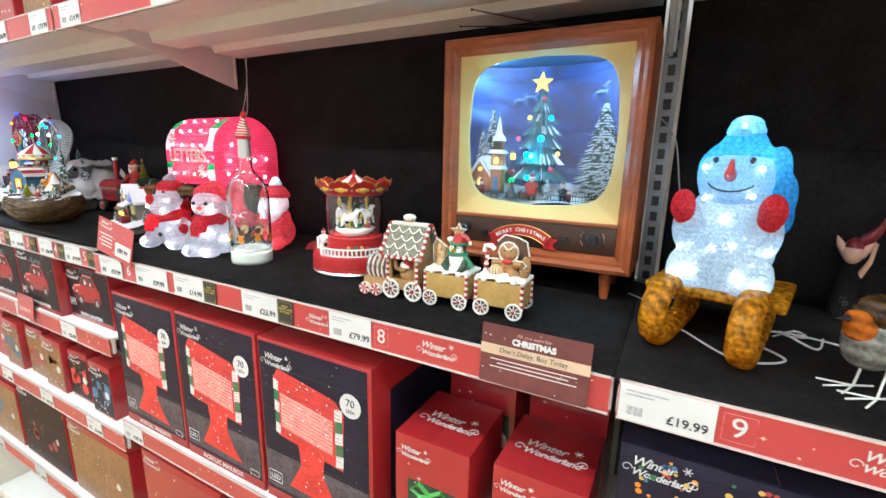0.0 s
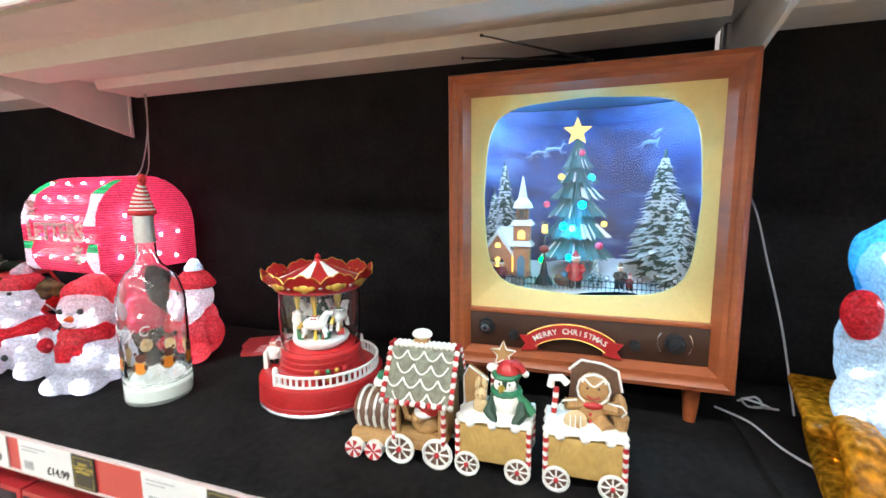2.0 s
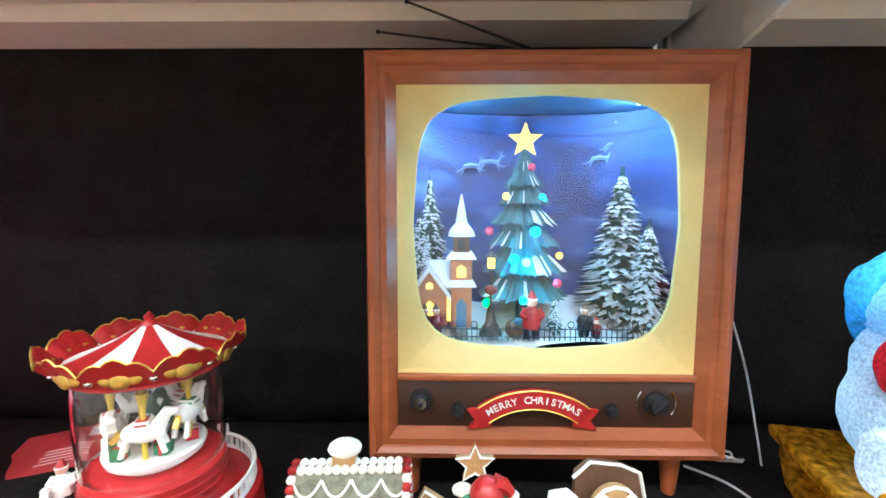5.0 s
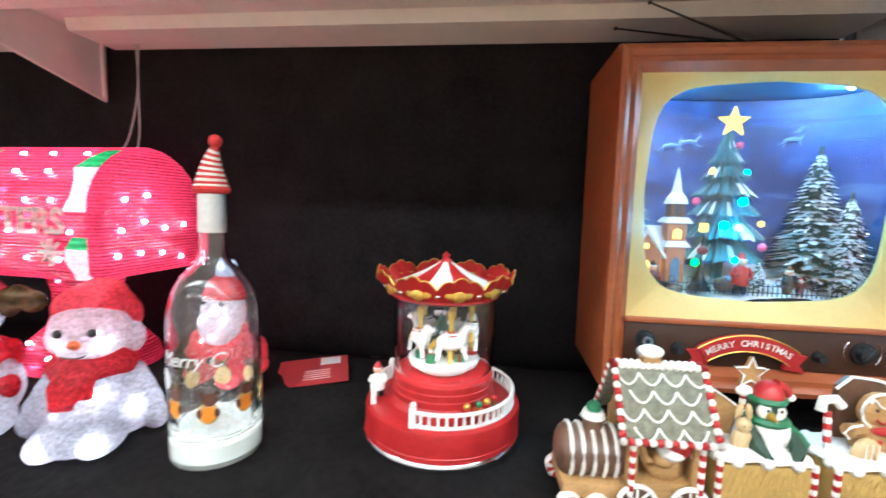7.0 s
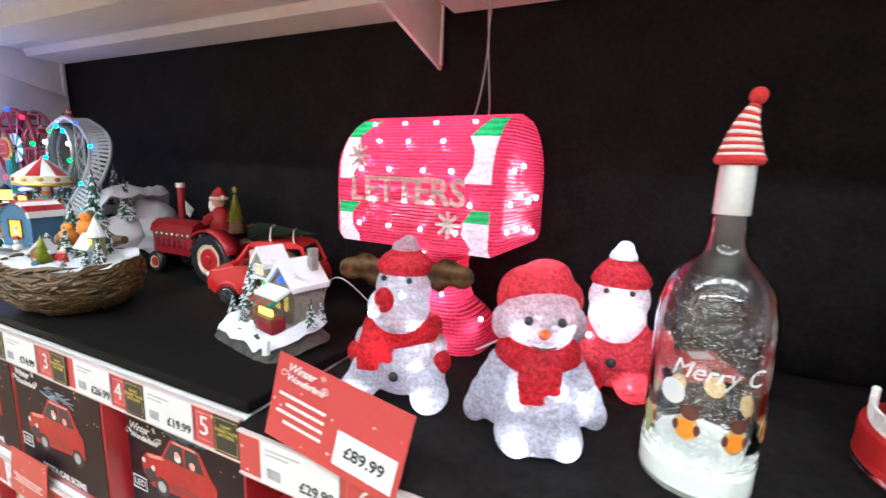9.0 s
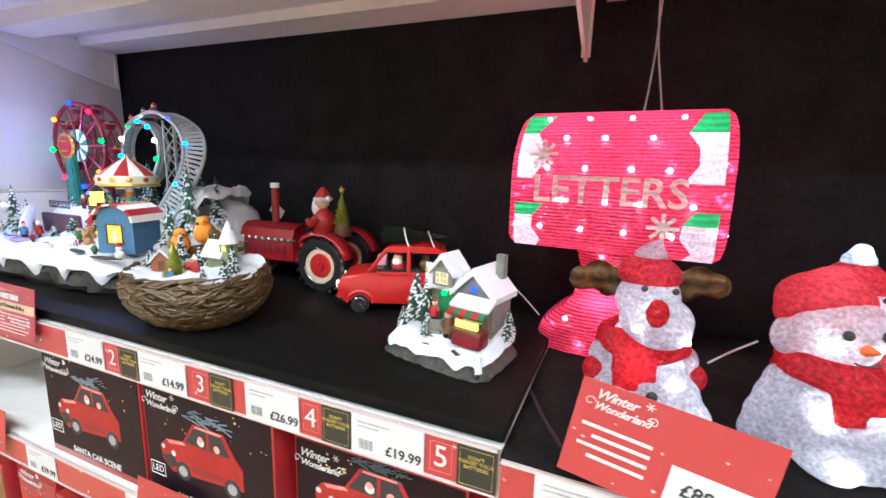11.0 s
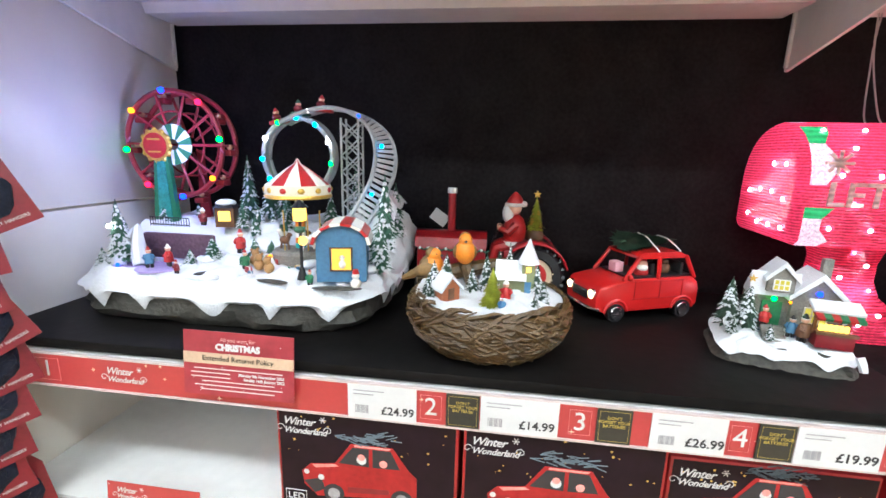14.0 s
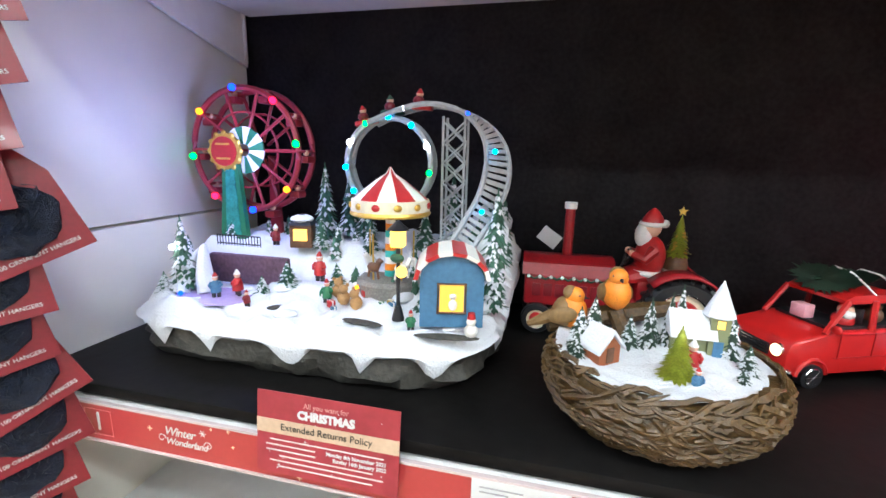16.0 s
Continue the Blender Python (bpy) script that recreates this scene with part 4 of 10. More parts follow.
def candy_bar(parent, pts, r=0.0024):
    """A rope of red and white striped sugar cane along a line."""
    bm = bmesh.new()
    a, b = Vector(pts[0]), Vector(pts[1])
    n = max(4, int((b - a).length / 0.004))
    for k in range(n):
        p, q = a.lerp(b, k / n), a.lerp(b, (k + 1) / n)
        tube(bm, [p, p.lerp(q, 0.5), q], [r * 0.9, r * 1.05, r * 0.9], k % 2, 6)
    return part("candy_cane_edge", bm, [ICING, RED], parent)


def icing_line(bm, pts, r=0.0014, mi=0):
    tube(bm, pts, r, mi, 5)


def wagon(x, y, rz, passenger):
    t = thing("gingerbread_wagon", pose(x, y, SHELF_B, 0, 0, rz), "golden gingerbread train wagon with iced figures on a black cloth", "ornament", "gingerbread train")
    bm = bmesh.new()
    box(bm, (0, 0, 0.030), (0.062, 0.046, 0.034), 0, bev=0.002)
    part("wagon_body", bm, WAFER, t, "golden waffle-patterned body")
    bm = bmesh.new()
    for s in (-1, 1):
        for k in range(13):
            x0 = -0.027 + 0.0045 * k
            box(bm, (x0, s * 0.0232, 0.030), (0.0007, 0.0007, 0.028), 0, Matrix.Rotation(radians(18), 4, "Y"))
            box(bm, (x0, s * 0.0232, 0.030), (0.0007, 0.0007, 0.028), 0, Matrix.Rotation(radians(-18), 4, "Y"))
    tagged(part("waffle_ridges", bm, WAFER, t), kind="stuff")
    for sx in (-1, 1):
        for sy in (-1, 1):
            candy_bar(t, ((sx * 0.031, sy * 0.023, 0.013), (sx * 0.031, sy * 0.023, 0.050)))
    bm = bmesh.new()
    mound(bm, 0.066, 0.050, lambda u, v: 0.050 + 0.007 * (1 - max(abs(u), abs(v)) ** 4), 18, 14, 0, 8, x, 0.002)
    for k in range(12):
        a = k * 2 * math.pi / 12
        ball(bm, (0.030 * math.copysign(min(1, abs(1.3 * math.cos(a))), math.cos(a)), 0.023 * math.copysign(min(1, abs(1.3 * math.sin(a))), math.sin(a)), 0.049), 0.0045, (1, 1, 0.9), 0, 8)
    part("icing_top", bm, ICING, t)
    for sx in (-0.022, 0.022):
        for sy in (-1, 1):
            spoke_wheel(t, (sx, sy * 0.026, 0.0115), 0.0112)
    bm = bmesh.new()
    if passenger == "penguin":
        ball(bm, (0.010, -0.004, 0.064), 0.0135, (1.05, 1, 1.15), 0)
        ball(bm, (0.009, -0.001, 0.081), 0.0112, mi=5)
        for dx in (-0.004, 0.005):
            ball(bm, (0.008 + dx, -0.0085, 0.080), 0.0055, (1, 0.7, 1.1), 0)
            ball(bm, (0.008 + dx, -0.0122, 0.082), 0.0011, mi=5, seg=6)
        cyl(bm, (0.006, -0.011, 0.078), 0.0036, 0.0003, 0.009, 4, 8, Matrix.Rotation(radians(95), 4, "X"))
        tube(bm, [(0.009 + 0.0108 * math.cos(a), -0.001 + 0.0108 * math.sin(a), 0.087) for a in [radians(30 * k) for k in range(12)]], 0.0026, 3, 6, True)
        lathe(bm, [(0.0105, 0.087), (0.0095, 0.093), (0.006, 0.098), (0.002, 0.100)], 14, 1, (0.010, -0.001, 0))
        tube(bm, [(0.014, -0.001, 0.097), (0.020, -0.001, 0.095), (0.024, -0.001, 0.090)], [0.005, 0.004, 0.003], 2, 6)
        ball(bm, (0.0255, -0.001, 0.0885), 0.0032, mi=0, seg=8)
        tube(bm, [(0.009 + 0.0115 * math.cos(a), -0.003 + 0.0115 * math.sin(a), 0.073) for a in [radians(30 * k) for k in range(12)]], 0.0032, 3, 6, True)
        tube(bm, [(0.018, -0.008, 0.072), (0.026, -0.008, 0.064), (0.032, -0.008, 0.056)], [0.0035, 0.0045, 0.005], 3, 6)
        for sx in (-1, 1):
            tube(bm, [(0.010 + sx * 0.012, -0.006, 0.068), (0.010 + sx * 0.014, -0.016, 0.058), (0.010 + sx * 0.008, -0.021, 0.050)], [0.0035, 0.0055, 0.004], 5, 8)
        part("penguin_figure", bm, [ICING, RED, RED, GREEN, GOLD, PINE_DARK], t, "white penguin with red hat and green scarf")
        bm = bmesh.new()
        ball(bm, (-0.012, -0.012, 0.060), 0.0072, (1, 0.6, 1.2), 0)
        ball(bm, (-0.012, -0.013, 0.071), 0.0056, (1, 0.7, 1.05), 0)
        for dx in (-1, 1):
            ball(bm, (-0.012 + dx * 0.0032, -0.012, 0.081), 0.0026, (0.9, 0.7, 2.4), 0, 10, Matrix.Rotation(radians(-dx * 12), 4, "Y"))
            ball(bm, (-0.012 + dx * 0.002, -0.0172, 0.072), 0.0007, mi=1, seg=6)
        part("rabbit_biscuit", bm, [CREAM_BISCUIT, COCOA], t, "cream rabbit biscuit")
        bm = bmesh.new()
        prism(bm, [(-0.030, 0.052), (-0.012, 0.052), (-0.008, 0.078), (-0.026, 0.090), (-0.031, 0.080)], 0.002, 0.007)
        part("biscuit", bm, GINGER, t)
        bm = bmesh.new()
        tube(bm, [(-0.030, 0.0015, 0.052), (-0.031, 0.0015, 0.080), (-0.026, 0.0015, 0.090), (-0.008, 0.0015, 0.078), (-0.012, 0.0015, 0.055)], 0.0009, 0, 5)
        part("icing_edge", bm, ICING, t)
        bm = bmesh.new()
        star(bm, (0.004, 0.012, 0.101), 0.012, 0, 0.004)
        part("star_biscuit", bm, GINGER, t)
        bm = bmesh.new()
        tube(bm, [(0.004 + (0.012 if k % 2 == 0 else 0.0054) * math.cos(math.pi / 2 + math.pi * k / 5), 0.0095, 0.101 + (0.012 if k % 2 == 0 else 0.0054) * math.sin(math.pi / 2 + math.pi * k / 5)) for k in range(10)], 0.0008, 0, 5, True)
        part("icing_edge", bm, ICING, t)
        candy_bar(t, ((-0.004, 0.004, 0.055), (-0.004, 0.004, 0.088)), 0.0024)
        bm = bmesh.new()
        ball(bm, (-0.004, 0.003, 0.090), 0.0052, (1.2, 0.8, 0.8), 0, 10)
        part("icing_sweet", bm, ICING, t)
    else:
        prism(bm, [(-0.014, 0.052), (0.022, 0.052), (0.030, 0.078), (0.026, 0.096), (0.014, 0.101), (-0.004, 0.103), (-0.012, 0.096)], 0.008, 0.013, 0)
        tube(bm, [(-0.014, 0.0075, 0.094), (-0.004, 0.0075, 0.1035), (0.014, 0.0075, 0.1015), (0.026, 0.0075, 0.0965), (0.030, 0.0075, 0.078)], 0.0012, 2, 5)
        part("gingerbread_house", bm, [COCOA, RED, ICING], t, "brown iced biscuit")
        bm = bmesh.new()
        ball(bm, (0.006, -0.003, 0.084), 0.0135, (1, 0.45, 1), 0)
        ball(bm, (0.004, -0.003, 0.063), 0.0145, (1, 0.5, 1), 0)
        for sx in (-1, 1):
            tube(bm, [(0.005 + sx * 0.009, -0.004, 0.069), (0.005 + sx * 0.021, -0.008, 0.070)], 0.0052, 0, 8)
            tube(bm, [(0.004 + sx * 0.007, -0.006, 0.058), (0.004 + sx * 0.014, -0.016, 0.055)], 0.0062, 0, 8)
            tube(bm, [(0.005 + sx * 0.012, -0.0085, 0.0745), (0.005 + sx * 0.023, -0.0125, 0.0745), (0.005 + sx * 0.0265, -0.0125, 0.070), (0.005 + sx * 0.023, -0.0125, 0.066)], 0.0009, 2, 5)
        ball(bm, (0.006, -0.010, 0.0715), 0.0042, (1.9, 0.6, 0.75), 1)
        tube(bm, [(0.006 + 0.0132 * math.cos(a), -0.0068, 0.084 + 0.0132 * math.sin(a)) for a in [radians(30 * k) for k in range(12)]], 0.0011, 2, 5, True)
        tube(bm, [(0.006 + 0.009 * math.cos(a), -0.0085, 0.0905 + 0.003 * math.sin(3 * a)) for a in [radians(15 * k) for k in range(13)]], 0.0009, 2, 5)
        tube(bm, [(0.006 + 0.006 * math.cos(a), -0.0095, 0.083 + 0.006 * math.sin(a)) for a in [radians(215 + 11 * k) for k in range(11)]], 0.0007, 1, 5)
        for dx in (-0.004, 0.005):
            ball(bm, (0.005 + dx, -0.0092, 0.086), 0.0013, mi=3, seg=6)
        for z in (0.058, 0.064):
            ball(bm, (0.004, -0.0105, z), 0.0015, mi=1, seg=6)
        part("gingerbread_figure", bm, [GINGER, RED, ICING, COCOA], t, "brown gingerbread figure with a red bow")
        candy_bar(t, ((-0.026, -0.005, 0.054), (-0.024, 0.0, 0.080)), 0.0026)
        bm = bmesh.new()
        tube(bm, [(-0.029, 0.0, 0.080), (-0.028, 0.0, 0.088), (-0.020, 0.0, 0.089), (-0.015, 0.0, 0.084)], 0.0034, 0, 8)
        part("icing_sweet", bm, ICING, t)
        bm = bmesh.new()
        ball(bm, (-0.008, -0.014, 0.058), 0.0095, (1, 0.5, 1.1), 0, 12, Matrix.Rotation(radians(25), 4, "Y"))
        for q in (-0.004, 0, 0.004):
            tube(bm, [(-0.008 + q, -0.0192, 0.050), (-0.008 + q, -0.0195, 0.066)], 0.0005, 1, 4)
        part("star_sack_biscuit", bm, [CREAM_BISCUIT, ICING], t)
        bm = bmesh.new()
        ball(bm, (0.027, 0.002, 0.064), 0.010, (0.7, 0.6, 1.5), 0)
        cyl(bm, (0.028, -0.008, 0.054), 0.0055, 0.0065, 0.010, 0, 10)
        part("biscuit", bm, GINGER, t)


def locomotive():
    t = thing("gingerbread_locomotive", pose(-0.348, 0.520, SHELF_B, 0, 0, 3), "gingerbread train engine with an iced grey roof and santa driver", "ornament", "gingerbread train")
    bm = bmesh.new()
    box(bm, (-0.005, 0, 0.018), (0.092, 0.044, 0.012), 0, bev=0.002)
    part("chassis", bm, GINGER, t)
    bm = bmesh.new()
    for x in (-0.004, 0.040):
        for y in (-0.022, 0.022):
            box(bm, (x, y, 0.042), (0.007, 0.007, 0.045), 0, bev=0.001)
    box(bm, (0.018, 0.022, 0.042), (0.05, 0.004, 0.044), 0)
    box(bm, (0.018, 0, 0.026), (0.050, 0.046, 0.006), 0)
    prism(bm, [(-0.024, 0.062), (0.024, 0.062), (0, 0.10)], -0.007, -0.001, 0, Matrix(((0, 1, 0, 0), (1, 0, 0, 0), (0, 0, 1, 0), (0, 0, 0, 1))))
    prism(bm, [(-0.026, 0.022), (0.026, 0.022), (0.026, 0.062), (0, 0.104), (-0.026, 0.062)], 0.039, 0.044, 0, Matrix(((0, 1, 0, 0), (1, 0, 0, 0), (0, 0, 1, 0), (0, 0, 0, 1))))
    part("cab", bm, GINGER, t, "gingerbread house cab", smooth=25)
    for s in (-1, 1):
        bm = bmesh.new()
        rot = Matrix.Rotation(radians(s * -57), 4, "X")
        box(bm, (0.018, s * 0.0155, 0.083), (0.066, 0.054, 0.004), 0, rot, 0.001)
        roof = part("roof", bm, ROOFG, t, "grey glittery roof piped with icing loops")
        bm = bmesh.new()
        up = rot @ Vector((0, -s * 1, 0))
        nrm = rot @ Vector((0, 0, 1))
        base = Vector((0.018, s * 0.0155, 0.083)) + nrm * 0.0026
        for row in range(4):
            for col in range(4):
                cx = -0.0235 + col * 0.0165 + (0.00825 if row % 2 else 0)
                if cx > 0.029:
                    continue
                pts = [base + Vector((cx + 0.00825 * q, 0, 0)) + up * (0.021 - row * 0.0125 - 0.0085 * (1 - q * q)) for q in [-1 + k / 5 for k in range(11)]]
                bm = bmesh.new()
                tube(bm, pts, 0.00085, 0, 5)
                part("icing_loop", bm, ICING, roof)
        bm = bmesh.new()
        a = base + up * 0.026
        b = base - up * 0.026
        for k in range(14):
            for q in (a, b):
                ball(bm, q + Vector((-0.032 + 0.064 * k / 13, 0, 0)), 0.0028, mi=k % 2 if q is b else 0, seg=6)
        for sx in (-0.032, 0.032):
            for k in range(12):
                ball(bm, b.lerp(a, k / 11) + Vector((sx, 0, 0)), 0.0028, mi=k % 2, seg=6)
        part("candy_trim", bm, [ICING, RED], roof)
    bm = bmesh.new()
    box(bm, (0.014, 0.004, 0.105), (0.013, 0.011, 0.016), 0, bev=0.001)
    ball(bm, (0.014, 0.004, 0.115), 0.009, (1.1, 0.9, 0.55), 1)
    part("chimney", bm, [GINGER, ICING], t)
    bm = bmesh.new()
    rot = Matrix.Rotation(radians(-90), 4, "Y")
    cyl(bm, (-0.006, 0, 0.038), 0.0185, 0.0185, 0.040, 0, 20, rot)
    ball(bm, (-0.046, 0, 0.038), 0.0185, (0.45, 1, 1), 0)
    part("boiler", bm, COCOA, t, "chocolate boiler with white icing hoops")
    for k in range(5):
        bm = bmesh.new()
        x = -0.012 - 0.008 * k
        tube(bm, [(x, 0.0192 * math.cos(a), 0.038 + 0.0192 * math.sin(a)) for a in [radians(-40 + 20 * q) for q in range(14)]], 0.0016, 0, 5)
        part("icing_hoop", bm, ICING, t)
    bm = bmesh.new()
    cyl(bm, (-0.026, 0, 0.054), 0.008, 0.007, 0.010, 0, 14)
    cyl(bm, (-0.026, 0, 0.064), 0.0095, 0.0075, 0.005, 1, 14)
    ball(bm, (-0.026, 0, 0.071), 0.0055, mi=2, seg=10)
    part("funnel", bm, [COCOA, ICING, GREEN], t)
    for x in (-0.046, -0.026):
        for s in (-1, 1):
            spoke_wheel(t, (x, s * 0.024, 0.0085), 0.0088, True)
    for x in (0.000, 0.036):
        for s in (-1, 1):
            spoke_wheel(t, (x, s * 0.0265, 0.0145), 0.0142)
    for a, b in ((((-0.005, -0.0265, 0.020)), (-0.005, -0.0265, 0.062)), ((0.042, -0.0265, 0.020), (0.042, -0.0265, 0.062))):
        candy_bar(t, (a, b))
    bm = bmesh.new()
    ball(bm, (0.022, -0.012, 0.036), 0.012, (1.2, 0.9, 1), 0)
    ball(bm, (0.024, -0.015, 0.050), 0.0085, mi=0)
    ball(bm, (0.027, -0.019, 0.055), 0.0105, (1.0, 0.95, 0.85), 1)
    ball(bm, (0.023, -0.021, 0.051), 0.0092, (1.05, 1, 0.62), 2)
    ball(bm, (0.040, -0.022, 0.049), 0.0042, mi=2, seg=8)
    ball(bm, (0.018, -0.020, 0.045), 0.0072, (1, 1.1, 0.85), 0)
    tube(bm, [(0.016, -0.016, 0.040), (0.006, -0.02, 0.044), (0.002, -0.018, 0.056)], 0.0035, 0, 6)
    part("bear_driver", bm, [GINGER, RED, ICING], t, "brown bear driver in a red hat")


locomotive()
wagon(-0.262, 0.522, 2, "penguin")
wagon(-0.186, 0.524, 2, "gingerbread")


# ---- musical carousel globe ----
def carousel():
    t = thing("carousel_globe", pose(-0.498, 0.600, SHELF_B) @ Matrix.Diagonal((1.06, 1.06, 0.985, 1)), "red and white carousel snow globe with tiny horses", "ornament")
    bm = bmesh.new()
    lathe(bm, [(0.071, 0), (0.0725, 0.002), (0.0725, 0.006), (0.071, 0.008)], 48)
    part("silver_rim", bm, CHROME, t, "silver ring round the foot")
    bm = bmesh.new()
    prof = [(0.0708, 0.007), (0.0706, 0.012), (0.0702, 0.0126), (0.0702, 0.030), (0.0696, 0.0332), (0.067, 0.0345)]
    prof += [(0.050, 0.036)]
    for k in range(4):
        z = 0.036 + k * 0.0065
        prof += [(0.0475 - k * 0.0008, z + 0.0055), (0.0465 - k * 0.0008, z + 0.0065)]
    prof += [(0.038, 0.064)]
    lathe(bm, prof, 48)
    part("stepped_base", bm, RED, t, "glossy red stepped base", smooth=25)
    bm = bmesh.new()
    for k in range(7):
        box(bm, (-0.052 + k * 0.0015, -0.030 + k * 0.003, 0.010 + k * 0.004), (0.026, 0.012, 0.004), 0, Matrix.Rotation(radians(-30), 4, "Z"), 0.0006)
    part("stairs", bm, RED, t)
    bm = bmesh.new()
    for a0, a1 in ((radians(-105), radians(75)), (radians(150), radians(205))):
        n = int((a1 - a0) / radians(6))
        for k in range(n + 1):
            a = a0 + (a1 - a0) * k / n
            box(bm, (0.064 * math.cos(a), 0.064 * math.sin(a), 0.041), (0.0022, 0.0022, 0.014), 0, Matrix.Rotation(a, 4, "Z"))
        for z in (0.036, 0.0475):
            tube(bm, [(0.064 * math.cos(a0 + (a1 - a0) * k / 24), 0.064 * math.sin(a0 + (a1 - a0) * k / 24), z) for k in range(25)], 0.0017, 0, 6)
        for a in (a0, a1):
            box(bm, (0.064 * math.cos(a), 0.064 * math.sin(a), 0.043), (0.005, 0.005, 0.020), 0, Matrix.Rotation(a, 4, "Z"), 0.0008)
            ball(bm, (0.064 * math.cos(a), 0.064 * math.sin(a), 0.054), 0.003, seg=8)
    part("white_fence", bm, WHITE, t, "white picket fence")
    bm = bmesh.new()
    lathe(bm, [(0.040, 0.063), (0.0445, 0.066), (0.0460, 0.09), (0.0465, 0.115), (0.0455, 0.135), (0.043, 0.141), (0.0415, 0.141), (0.044, 0.135), (0.045, 0.115), (0.0446, 0.09), (0.043, 0.067), (0.0385, 0.065)], 40, close=False)
    g = part("glass_dome", bm, GLASS, t, "clear glass dome")
    g.visible_shadow = False
    bm = bmesh.new()
    lathe(bm, [(0.024, 0.0645), (0.024, 0.068), (0.031, 0.070), (0.0325, 0.075), (0.031, 0.077), (0.0, 0.0775)], 28, close=False)
    part("turntable", bm, WHITE, t, "white round turntable")
    tree_part(t, (0, 0.004, 0.077), 0.056, 0.0165, 7, [PINE, SNOW], 0.25, 10, 14, "christmas_tree")
    for k, (x, y, m) in enumerate(((0.016, -0.016, GREEN), (0.011, -0.010, RED), (-0.018, -0.014, GREEN), (-0.008, -0.024, GREEN), (0.024, 0.004, RED))):
        bm = bmesh.new()
        box(bm, (0, 0, 0.004), (0.009, 0.008, 0.008), 0, bev=0.0006)
        box(bm, (0, 0, 0.0042), (0.002, 0.0084, 0.0084), 1)
        part("tiny_gift", bm, [m, RED if m is GREEN else WHITE], t, at=pose(x, y, 0.0775, 0, 0, 30 * k))
    for k in range(5):
        a = radians(-90 + 72 * k + 20)
        hx, hy = 0.0245 * math.cos(a), 0.0245 * math.sin(a)
        bm = bmesh.new()
        cyl(bm, (0, 0, -0.015), 0.0013, 0.0013, 0.042, 1, 6)
        cyl(bm, (0, 0, 0.010), 0.0012, 0.0028, 0.010, 1, 8)
        ball(bm, (0, 0, 0), 0.0065, (1.5, 0.8, 0.9), 0, 10)
        tube(bm, [(0.006, 0, 0.002), (0.010, 0, 0.009), (0.0145, 0, 0.0085)], [0.004, 0.003, 0.002], 0, 6)
        for sx in (-1, 1):
            for sy in (-1, 1):
                tube(bm, [(sx * 0.007, sy * 0.003, -0.003), (sx * 0.009, sy * 0.003, -0.011)], 0.0014, 0, 5)
        tube(bm, [(-0.009, 0, 0.001), (-0.013, 0, -0.004)], 0.0018, 2, 5)
        box(bm, (0, 0, 0.005), (0.007, 0.009, 0.003), 3, bev=0.001)
        part("carousel_horse", bm, [WHITE, mat("yellow_gold_paint", (0.62, 0.42, 0.05), 0.4), GOLD, (RED, GREEN)[k % 2]], t, at=pose(hx, hy, 0.098 + 0.004 * (k % 2), 0, 0, math.degrees(a) + 90) @ Matrix.Scale(1.4, 4))
    bm = bmesh.new()
    lathe(bm, [(0.0455, 0.136), (0.0485, 0.138), (0.048, 0.142), (0.030, 0.143)], 40, 0)
    part("canopy_ring", bm, RED, t)
    bm = bmesh.new()
    n = 120
    rings = []
    for r, z, amp in ((0.047, 0.138, 0), (0.050, 0.142, 0.001), (0.056, 0.150, 0.004), (0.0615, 0.158, 0.008), (0.0595, 0.1575, 0.008), (0.049, 0.146, 0.001)):
        rings.append([bm.verts.new((r * math.cos(2 * math.pi * i / n), r * math.sin(2 * math.pi * i / n), z + amp * (abs(math.cos(2 * math.pi * i / n * 5)) + 0.35 * abs(math.cos(2 * math.pi * i / n * 15))) - amp * 0.65)) for i in range(n)])
    for k in range(5):
        for i in range(n):
            bm.faces.new((rings[k][i], rings[k][(i + 1) % n], rings[k + 1][(i + 1) % n], rings[k + 1][i]))
    crown = part("crown", bm, RED, t, "flared scalloped red crown edge")
    bm = bmesh.new()
    tube(bm, [v for v in [(0.0612 * math.cos(2 * math.pi * i / 120), 0.0612 * math.sin(2 * math.pi * i / 120), 0.1582 + 0.008 * (abs(math.cos(2 * math.pi * i / 120 * 5)) + 0.35 * abs(math.cos(2 * math.pi * i / 120 * 15))) - 0.0052) for i in range(120)]], 0.0007, 0, 5, True)
    part("gold_rim", bm, GOLD, crown)
    for k in range(10):
        bm = bmesh.new()
        a = 2 * math.pi * k / 10
        for da, dz, s in ((0, 0.0, 1.0), (-0.13, 0.001, 0.75), (0.13, 0.001, 0.75)):
            ball(bm, (0.0535 * math.cos(a + da), 0.0535 * math.sin(a + da), 0.147 + dz), 0.0065 * s, (0.35, 1, 0.9), 0, 8, Matrix.Rotation(a + da, 4, "Z"))
        part("gold_shell", bm, GOLD, crown)
    for k in range(10):
        bm = bmesh.new()
        a = 2 * math.pi * (k + 0.5) / 10
        ball(bm, (0.0535 * math.cos(a), 0.0535 * math.sin(a), 0.1465), 0.0026, seg=8)
        part("crystal_bead", bm, CHROME, crown)
    bm = bmesh.new()
    lathe(bm, [(0.050, 0.147), (0.036, 0.1525), (0.020, 0.160), (0.008, 0.1675), (0.003, 0.171)], 60, lambda k, i: (i // 6) % 2)
    part("roof", bm, [RED, WHITE], t, "red and white striped roof")
    bm = bmesh.new()
    lathe(bm, [(0.006, 0.167), (0.0055, 0.170), (0.003, 0.1725), (0.0035, 0.1755), (0.0005, 0.179)], 14)
    part("finial", bm, RED, t)
    figurine(t, (-0.058, -0.014, 0.036), 0.034, WHITE, RED, 20)
